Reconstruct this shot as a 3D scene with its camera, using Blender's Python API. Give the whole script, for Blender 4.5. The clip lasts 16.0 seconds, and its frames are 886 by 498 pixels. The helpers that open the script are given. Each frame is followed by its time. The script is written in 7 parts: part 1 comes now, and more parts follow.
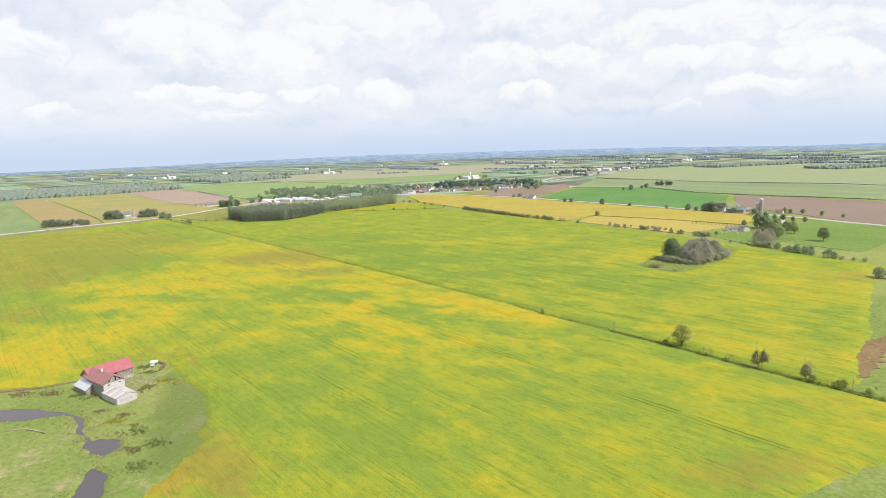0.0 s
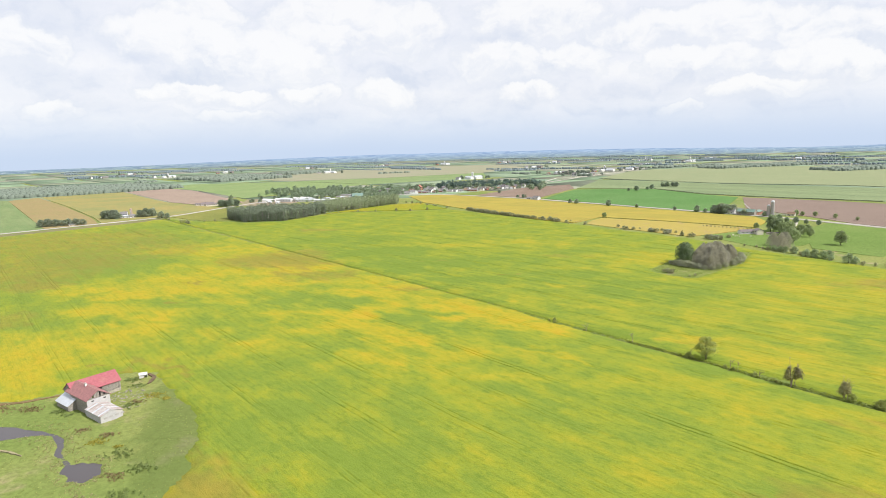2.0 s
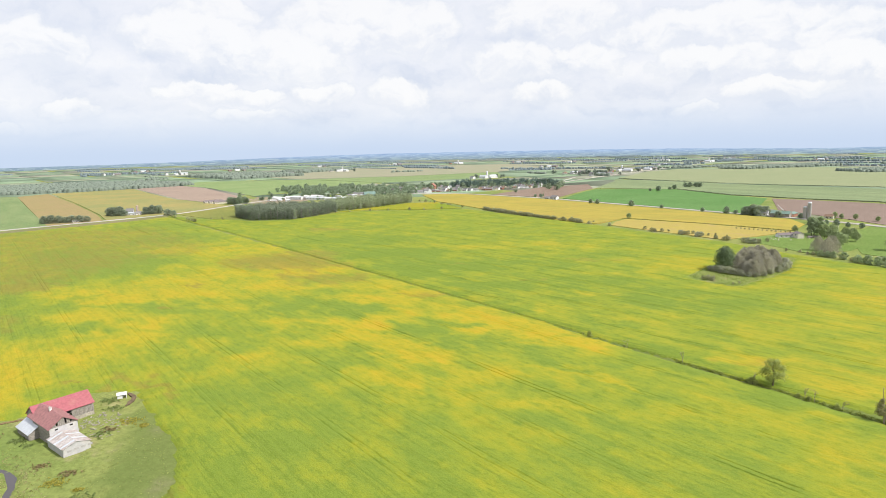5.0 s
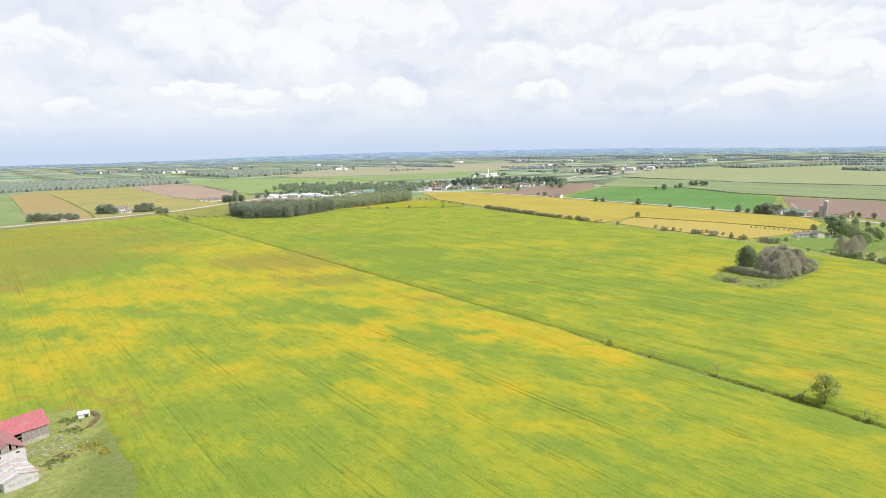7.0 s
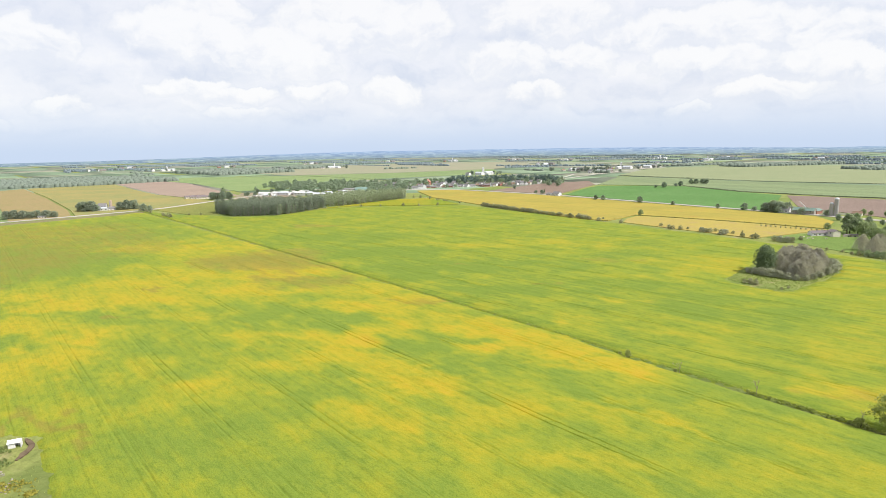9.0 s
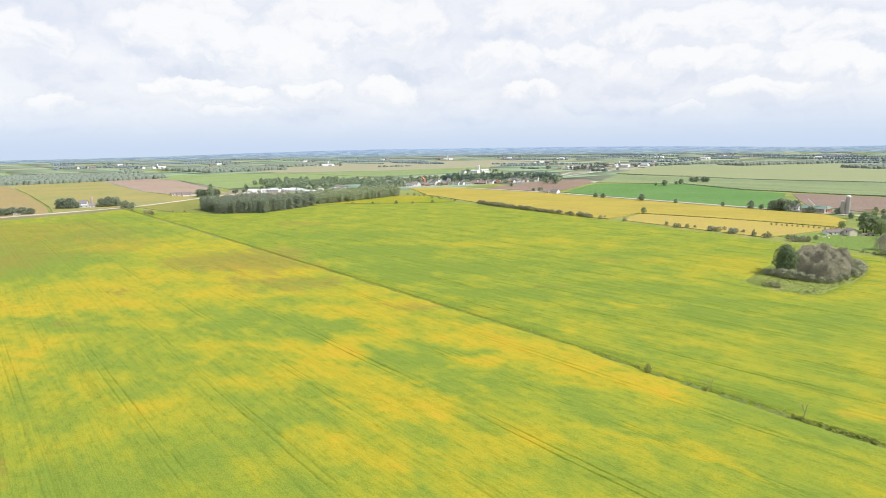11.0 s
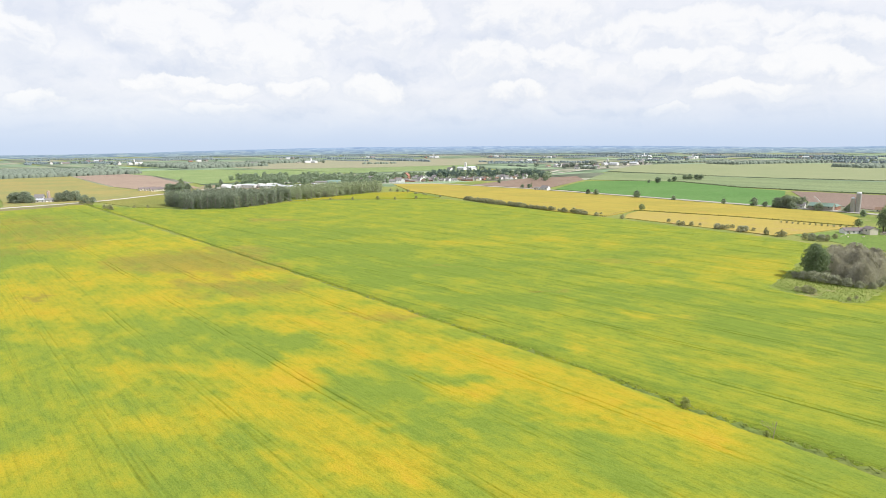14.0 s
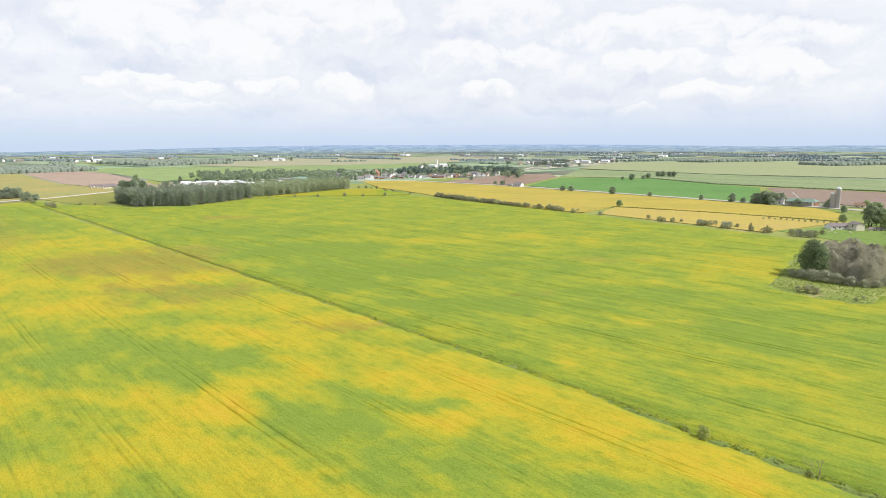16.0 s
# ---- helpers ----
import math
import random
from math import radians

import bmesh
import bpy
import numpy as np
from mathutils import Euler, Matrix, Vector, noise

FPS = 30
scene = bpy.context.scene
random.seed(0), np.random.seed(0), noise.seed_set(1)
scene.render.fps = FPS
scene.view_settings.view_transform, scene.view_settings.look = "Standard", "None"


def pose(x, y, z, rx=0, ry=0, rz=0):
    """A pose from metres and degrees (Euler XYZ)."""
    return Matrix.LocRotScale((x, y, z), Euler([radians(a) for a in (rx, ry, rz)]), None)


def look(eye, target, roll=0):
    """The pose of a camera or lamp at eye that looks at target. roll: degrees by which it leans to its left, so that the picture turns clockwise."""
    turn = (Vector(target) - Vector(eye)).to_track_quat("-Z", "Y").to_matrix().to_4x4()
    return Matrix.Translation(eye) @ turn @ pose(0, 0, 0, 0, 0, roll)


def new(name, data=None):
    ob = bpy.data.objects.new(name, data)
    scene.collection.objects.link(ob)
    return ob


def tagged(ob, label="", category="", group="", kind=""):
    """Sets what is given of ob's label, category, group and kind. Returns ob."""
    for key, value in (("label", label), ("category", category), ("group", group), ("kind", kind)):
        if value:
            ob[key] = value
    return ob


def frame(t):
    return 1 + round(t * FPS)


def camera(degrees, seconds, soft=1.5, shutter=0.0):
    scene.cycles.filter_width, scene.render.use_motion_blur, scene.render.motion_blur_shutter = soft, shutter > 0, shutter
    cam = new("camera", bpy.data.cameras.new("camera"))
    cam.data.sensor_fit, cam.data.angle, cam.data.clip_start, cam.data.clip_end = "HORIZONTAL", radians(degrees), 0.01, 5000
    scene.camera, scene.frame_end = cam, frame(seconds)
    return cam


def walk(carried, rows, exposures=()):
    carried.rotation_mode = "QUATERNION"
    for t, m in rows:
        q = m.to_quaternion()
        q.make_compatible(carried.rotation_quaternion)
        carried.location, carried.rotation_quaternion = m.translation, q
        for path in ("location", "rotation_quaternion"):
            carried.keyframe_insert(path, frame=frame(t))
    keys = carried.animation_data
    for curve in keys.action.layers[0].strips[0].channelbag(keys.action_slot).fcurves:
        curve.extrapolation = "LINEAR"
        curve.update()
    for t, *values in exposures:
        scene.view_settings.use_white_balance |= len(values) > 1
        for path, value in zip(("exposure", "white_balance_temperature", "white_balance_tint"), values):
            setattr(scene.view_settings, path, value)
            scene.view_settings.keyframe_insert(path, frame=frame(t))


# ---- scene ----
cam = camera(73.4, 16.0, soft=0.85)
PATH = [
    (0, (17.57, -24.62, 94.49), (11.26, 73.78, 77.79), -1.76),
    (0.5, (16.35, -21.00, 94.52), (9.56, 77.37, 77.86), -1.66),
    (1, (15.29, -16.78, 94.53), (8.45, 81.59, 77.90), -1.62),
    (1.5, (14.13, -12.36, 94.46), (7.63, 86.03, 77.77), -1.60),
    (2, (13.03, -7.51, 94.33), (6.61, 90.87, 77.62), -1.54),
    (2.5, (11.96, -2.36, 93.89), (5.34, 96.03, 77.25), -1.48),
    (3, (10.73, 3.33, 93.36), (3.83, 101.69, 76.71), -1.44),
    (3.5, (9.58, 8.76, 92.73), (2.07, 107.07, 76.04), -1.35),
    (4, (8.56, 14.69, 92.08), (0.44, 112.96, 75.41), -1.37),
    (6.5, (2.60, 46.81, 87.20), (-5.82, 145.02, 70.38), -1.16),
    (7, (1.57, 53.62, 85.90), (-6.70, 151.85, 69.08), -1.11),
    (7.5, (0.65, 60.43, 84.45), (-7.38, 158.68, 67.65), -1.12),
    (8, (-0.39, 67.89, 83.32), (-8.06, 166.17, 66.52), -1.11),
    (8.5, (-1.43, 75.27, 81.87), (-8.88, 173.56, 65.07), -1.01),
    (9, (-2.20, 82.89, 80.61), (-9.46, 181.18, 63.70), -0.96),
    (11.5, (-4.03, 119.64, 74.07), (-10.20, 217.98, 56.99), -0.73),
    (12, (-4.27, 127.52, 72.48), (-10.17, 225.87, 55.38), -0.66),
    (12.5, (-4.38, 135.04, 71.21), (-10.09, 233.41, 54.13), -0.61),
    (13, (-4.54, 142.88, 69.88), (-10.00, 241.26, 52.81), -0.53),
    (13.5, (-4.50, 150.70, 68.63), (-9.75, 249.09, 51.53), -0.45),
    (14, (-4.42, 158.43, 67.35), (-8.53, 256.86, 50.14), -0.41),
    (14.5, (-4.53, 166.03, 66.03), (-7.76, 264.47, 48.75), -0.34),
    (15, (-4.44, 173.58, 64.52), (-7.00, 272.04, 47.24), -0.25),
    (15.5, (-4.12, 181.37, 63.05), (-5.53, 279.84, 45.73), -0.20),
    (16, (-3.84, 188.52, 61.66), (-3.24, 287.00, 44.29), -0.25),
]
walk(cam, [(t, look(eye, target, roll)) for t, eye, target, roll in PATH])

# ---- sky, sun ----
SUN_AZ, SUN_EL = radians(110), radians(47)     # azimuth from +y towards +x


def node(nt, kind, x=None, **values):
    n = nt.nodes.new(kind)
    for k, v in values.items():
        n.inputs[k.replace("_", " ")].default_value = v
    return n


def math_node(nt, op, a, b=None, clamp=False):
    n = nt.nodes.new("ShaderNodeMath")
    n.operation, n.use_clamp = op, clamp
    for i, v in enumerate((a, b)):
        if v is None:
            continue
        if isinstance(v, (int, float)):
            n.inputs[i].default_value = v
        else:
            nt.links.new(v, n.inputs[i])
    return n.outputs[0]


def mix_color(nt, fac, a, b, blend="MIX"):
    n = nt.nodes.new("ShaderNodeMix")
    n.data_type, n.blend_type = "RGBA", blend
    for slot, v in ((0, fac), (6, a), (7, b)):
        if isinstance(v, (int, float)):
            n.inputs[slot].default_value = v
        elif isinstance(v, tuple):
            n.inputs[slot].default_value = (*v[:3], 1)
        else:
            nt.links.new(v, n.inputs[slot])
    return n.outputs[2]


def ramp(nt, fac, lo, hi):
    n = nt.nodes.new("ShaderNodeMapRange")
    n.interpolation_type = "SMOOTHSTEP"
    n.inputs[1].default_value, n.inputs[2].default_value = lo, hi
    nt.links.new(fac, n.inputs[0])
    return n.outputs[0]


def noise_tex(nt, vector, scale, detail=4.0, rough=0.55):
    n = nt.nodes.new("ShaderNodeTexNoise")
    n.inputs["Scale"].default_value, n.inputs["Detail"].default_value = scale, detail
    n.inputs["Roughness"].default_value = rough
    if vector is not None:
        nt.links.new(vector, n.inputs["Vector"])
    return n.outputs["Fac"]


# clouds: azimuth, elevation and half sizes in radians
BRIGHT = [
    (-0.478, 0.166, 0.057, 0.030),
    (-0.429, 0.155, 0.057, 0.036),
    (-0.343, 0.139, 0.071, 0.038),
    (-0.301, 0.128, 0.048, 0.029),
    (-0.416, 0.199, 0.043, 0.024),
    (-0.661, 0.144, 0.048, 0.030),
    (-0.629, 0.065, 0.033, 0.013),
    (-0.455, 0.088, 0.057, 0.015),
    (-0.382, 0.083, 0.048, 0.011),
    (-0.269, 0.080, 0.038, 0.019),
    (-0.151, 0.078, 0.043, 0.023),
    (-0.105, 0.180, 0.048, 0.038),
    (0.035, 0.124, 0.057, 0.029),
    (0.089, 0.078, 0.038, 0.017),
    (0.151, 0.130, 0.048, 0.021),
    (0.303, 0.117, 0.048, 0.019),
    (0.373, 0.113, 0.052, 0.021),
    (0.419, 0.072, 0.062, 0.013),
    (0.479, 0.105, 0.057, 0.021),
    (0.522, 0.093, 0.043, 0.021),
    (0.516, 0.136, 0.076, 0.025),
    (0.340, 0.159, 0.124, 0.029),
    (0.098, 0.190, 0.086, 0.038),
    (-0.218, 0.183, 0.105, 0.043),
]
GREY = [
    (-0.456, 0.113, 0.067, 0.010),
    (-0.334, 0.094, 0.057, 0.008),
    (-0.304, 0.208, 0.057, 0.013),
    (-0.126, 0.115, 0.043, 0.017),
    (-0.082, 0.067, 0.038, 0.013),
    (-0.271, 0.048, 0.033, 0.010),
    (-0.627, 0.112, 0.076, 0.011),
    (-0.577, 0.068, 0.057, 0.008),
    (-0.642, 0.194, 0.086, 0.023),
    (0.044, 0.095, 0.057, 0.006),
    (0.062, 0.063, 0.048, 0.015),
    (0.238, 0.089, 0.067, 0.014),
    (0.362, 0.090, 0.038, 0.006),
    (0.456, 0.047, 0.095, 0.012),
    (0.203, 0.157, 0.038, 0.011),
    (0.542, 0.122, 0.029, 0.027),
    (0.502, 0.157, 0.076, 0.015),
    (0.026, 0.162, 0.052, 0.011),
    (0.218, 0.054, 0.057, 0.006),
    (-0.662, 0.030, 0.076, 0.005),
    (-0.194, 0.123, 0.038, 0.013),
    (-0.031, 0.043, 0.086, 0.006),
    (-0.518, 0.141, 0.029, 0.013),
]

world = bpy.data.worlds.new("world")
scene.world = world
world.use_nodes = True
wt = world.node_tree
wt.nodes.clear()
coord = wt.nodes.new("ShaderNodeTexCoord").outputs["Generated"]
sep = wt.nodes.new("ShaderNodeSeparateXYZ")
wt.links.new(coord, sep.inputs[0])
azimuth = math_node(wt, "ARCTAN2", sep.outputs[0], sep.outputs[1])
elev = math_node(wt, "ARCSINE", sep.outputs[2])
# a layer of cloud seen in perspective, flattened towards the horizon
warp = wt.nodes.new("ShaderNodeTexNoise")
warp.inputs["Scale"].default_value, warp.inputs["Detail"].default_value = 11.0, 8.0
warp.inputs["Roughness"].default_value = 0.6
wt.links.new(coord, warp.inputs["Vector"])
wv = wt.nodes.new("ShaderNodeVectorMath")
wv.operation = "SUBTRACT"
wv.inputs[1].default_value = (0.5, 0.5, 0.5)
wt.links.new(warp.outputs["Color"], wv.inputs[0])
ws = wt.nodes.new("ShaderNodeVectorMath")
ws.operation = "MULTIPLY"
ws.inputs[1].default_value = (0.10, 0.062, 0.0)
wt.links.new(wv.outputs[0], ws.inputs[0])
ae = wt.nodes.new("ShaderNodeCombineXYZ")
wt.links.new(azimuth, ae.inputs[0])
wt.links.new(elev, ae.inputs[1])
aw = wt.nodes.new("ShaderNodeVectorMath")
wt.links.new(ae.outputs[0], aw.inputs[0])
wt.links.new(ws.outputs[0], aw.inputs[1])


def cloud_sum(rows, top, edge):
    total = None
    for a, e, ra, re in rows:
        s = wt.nodes.new("ShaderNodeVectorMath")
        s.operation = "MULTIPLY_ADD"
        wt.links.new(aw.outputs[0], s.inputs[0])
        s.inputs[1].default_value = (1 / ra, 1 / re, 0)
        s.inputs[2].default_value = (-a / ra, -e / re, 0)
        d = wt.nodes.new("ShaderNodeVectorMath")
        d.operation = "LENGTH"
        wt.links.new(s.outputs[0], d.inputs[0])
        m = ramp(wt, d.outputs["Value"], *edge)
        total = m if total is None else math_node(wt, top, total, m)
    return total


grey = cloud_sum(GREY, "MAXIMUM", (2.2, 0.1))
layer = wt.nodes.new("ShaderNodeVectorMath")
layer.operation = "DIVIDE"
den = wt.nodes.new("ShaderNodeCombineXYZ")
hz = math_node(wt, "ADD", math_node(wt, "MAXIMUM", sep.outputs[2], 0.0), 0.10)
for i in range(3):
    wt.links.new(hz, den.inputs[i])
wt.links.new(coord, layer.inputs[0])
wt.links.new(den.outputs[0], layer.inputs[1])
field = noise_tex(wt, layer.outputs[0], 1.6, 7.0, 0.6)
low = ramp(wt, elev, -0.005, 0.085)
flat = wt.nodes.new("ShaderNodeVectorMath")
flat.operation = "MULTIPLY"
flat.inputs[1].default_value = (9.0, 13.5, 0.0)
wt.links.new(aw.outputs[0], flat.inputs[0])
heap = noise_tex(wt, flat.outputs[0], 1.0, 7.0, 0.58)
curl = noise_tex(wt, flat.outputs[0], 3.2, 6.0, 0.62)
tone = math_node(wt, "ADD", math_node(wt, "MULTIPLY", math_node(wt, "SUBTRACT", heap, 0.5), 1.7), 0.40)
tone = math_node(wt, "ADD", tone, math_node(wt, "MULTIPLY", math_node(wt, "SUBTRACT", curl, 0.5), 0.7))
tone = math_node(wt, "ADD", tone, math_node(wt, "MULTIPLY", math_node(wt, "SUBTRACT", field, 0.5), 0.35))
tone = math_node(wt, "ADD", tone, 0.08)
tone = math_node(wt, "SUBTRACT", tone, math_node(wt, "MULTIPLY", grey, 0.30))
tone = math_node(wt, "ADD", tone, math_node(wt, "MULTIPLY", ramp(wt, elev, 0.06, 0.24), 0.06))
body = mix_color(wt, ramp(wt, tone, -0.15, 0.5), (0.715, 0.765, 0.885), (0.885, 0.90, 0.962))
body = mix_color(wt, ramp(wt, tone, 0.42, 0.85), body, (0.975, 0.97, 0.988))
puff = math_node(wt, "MULTIPLY", math_node(wt, "SUBTRACT", curl, 0.5), 1.5)


def heaps(rows):
    """Heaped clouds: nought outside them, low in their undersides, high in their crisp round tops."""
    total = None
    for a, e, ra, re in rows:
        s = wt.nodes.new("ShaderNodeVectorMath")
        s.operation = "MULTIPLY_ADD"
        wt.links.new(aw.outputs[0], s.inputs[0])
        s.inputs[1].default_value = (0.75 / ra, 0.8 / re, 0)
        s.inputs[2].default_value = (-0.75 * a / ra, -0.8 * e / re, 0)
        d = wt.nodes.new("ShaderNodeVectorMath")
        d.operation = "LENGTH"
        wt.links.new(s.outputs[0], d.inputs[0])
        v = wt.nodes.new("ShaderNodeSeparateXYZ")
        wt.links.new(s.outputs[0], v.inputs[0])
        lift = math_node(wt, "MULTIPLY_ADD", v.outputs[1], 0.55)
        lift.node.inputs[2].default_value = 0.62
        m = math_node(wt, "MULTIPLY", lift, ramp(wt, d.outputs["Value"], 1.22, 0.72))
        total = m if total is None else math_node(wt, "MAXIMUM", total, m)
    return total


random.seed(31)
MORE = [(random.uniform(-0.75, 0.8), e, (0.035 + 0.16 * e) * random.uniform(0.7, 1.4), 0.008 + 0.075 * e * random.uniform(0.7, 1.3)) for e in (0.04, 0.05, 0.055, 0.065, 0.08, 0.1, 0.13, 0.17)]
heap_ = math_node(wt, "ADD", heaps(BRIGHT + MORE), math_node(wt, "MULTIPLY", puff, 1.15))
body = mix_color(wt, math_node(wt, "MULTIPLY", ramp(wt, heap_, 0.05, 0.3), 0.45), body, (0.80, 0.835, 0.915))
body = mix_color(wt, math_node(wt, "MULTIPLY", ramp(wt, heap_, 0.24, 0.95), 0.95), body, (0.995, 0.988, 0.995))
col = mix_color(wt, low, (0.61, 0.73, 0.93), body)
cloud = node(wt, "ShaderNodeBackground", Strength=0.655)
wt.links.new(col, cloud.inputs["Color"])
sky = wt.nodes.new("ShaderNodeTexSky")
sky.sky_type, sky.sun_disc = "NISHITA", False
sky.sun_elevation, sky.sun_rotation = SUN_EL, SUN_AZ
clear = node(wt, "ShaderNodeBackground", Strength=0.10)
wt.links.new(sky.outputs[0], clear.inputs["Color"])
cover = wt.nodes.new("ShaderNodeMixShader")
cover.inputs[0].default_value = 0.93
wt.links.new(clear.outputs[0], cover.inputs[1])
wt.links.new(cloud.outputs[0], cover.inputs[2])
wout = wt.nodes.new("ShaderNodeOutputWorld")
wt.links.new(cover.outputs[0], wout.inputs[0])

sun = new("sun", bpy.data.lights.new("sun", "SUN"))
sun.data.energy, sun.data.angle, sun.data.color = 3.6, radians(3.0), (1.0, 0.95, 0.87)
sun.matrix_basis = look((0, 0, 0), (-math.sin(SUN_AZ) * math.cos(SUN_EL), -math.cos(SUN_AZ) * math.cos(SUN_EL), -math.sin(SUN_EL)))
scene.view_settings.exposure = 0.62


# ---- materials ----
def base(name, rough=0.9):
    m = bpy.data.materials.new(name)
    m.use_nodes = True
    nt = m.node_tree
    b = nt.nodes["Principled BSDF"]
    b.inputs["Roughness"].default_value = rough
    b.inputs["Specular IOR Level"].default_value = 0.2
    return m, nt, b


def place(nt, mapping=None):
    """World position, turned so that x runs along the heading given in degrees, and stretched."""
    p = nt.nodes.new("ShaderNodeNewGeometry").outputs["Position"]
    if mapping is None:
        return p
    turn, sx, sy = mapping
    m = nt.nodes.new("ShaderNodeMapping")
    m.vector_type = "TEXTURE"
    m.inputs["Rotation"].default_value = (0, 0, radians(turn))
    m.inputs["Scale"].default_value = (1 / sx, 1 / sy, 1)
    nt.links.new(p, m.inputs["Vector"])
    return m.outputs[0]


def bump(nt, b, height, strength, distance):
    n = nt.nodes.new("ShaderNodeBump")
    n.inputs["Strength"].default_value, n.inputs["Distance"].default_value = strength, distance
    nt.links.new(height, n.inputs["Height"])
    nt.links.new(n.outputs[0], b.inputs["Normal"])


def plain(name, color, rough=0.7, grain=3.0, vary=0.25, metal=0.0, dirt=None):
    """Paint, wood, metal or stone with grain and worn patches, in the object's own space."""
    m, nt, b = base(name, rough)
    b.inputs["Metallic"].default_value = metal
    c = nt.nodes.new("ShaderNodeTexCoord").outputs["Object"]
    fine = noise_tex(nt, c, grain, 6, 0.65)
    big = noise_tex(nt, c, grain * 0.13, 4, 0.6)
    dark = tuple(v * (1 - vary) for v in color)
    lite = tuple(min(1, v * (1 + vary * 0.6)) for v in color)
    col = mix_color(nt, ramp(nt, fine, 0.3, 0.7), dark, lite)
    worn = dirt or tuple(v * (1 - vary * 0.8) for v in color)
    col = mix_color(nt, math_node(nt, "MULTIPLY", ramp(nt, big, 0.45, 0.72), 0.6), col, worn)
    nt.links.new(col, b.inputs["Base Color"])
    bump(nt, b, fine, 0.25, 0.02)
    return m


def land(name, a, c, turn=-46, stripes=0.0, width=9.0, rough=0.95, speckle=0.35, third=None):
    """Field or grass: two tones in drifts, drill lines along a heading, speckle."""
    m, nt, b = base(name, rough)
    b.inputs["Specular IOR Level"].default_value = 0.05
    p = place(nt)
    along = place(nt, (turn, 0.12, 1.0))
    drift = noise_tex(nt, p, 0.012, 5, 0.6)
    streak = noise_tex(nt, along, 0.8 / width * 2, 5, 0.6)
    fine = noise_tex(nt, p, 0.55, 5, 0.7)
    k = math_node(nt, "ADD", math_node(nt, "MULTIPLY", drift, 1 - stripes), math_node(nt, "MULTIPLY", streak, stripes))
    col = mix_color(nt, ramp(nt, k, 0.36, 0.64), a, c)
    if third:
        col = mix_color(nt, ramp(nt, noise_tex(nt, p, 0.05, 4, 0.6), 0.55, 0.75), col, third)
    dark = mix_color(nt, 1.0, col, (1 - speckle,) * 3, "MULTIPLY")
    col = mix_color(nt, ramp(nt, fine, 0.35, 0.62), dark, col)
    nt.links.new(col, b.inputs["Base Color"])
    bump(nt, b, fine, 0.5, 0.4)
    return m


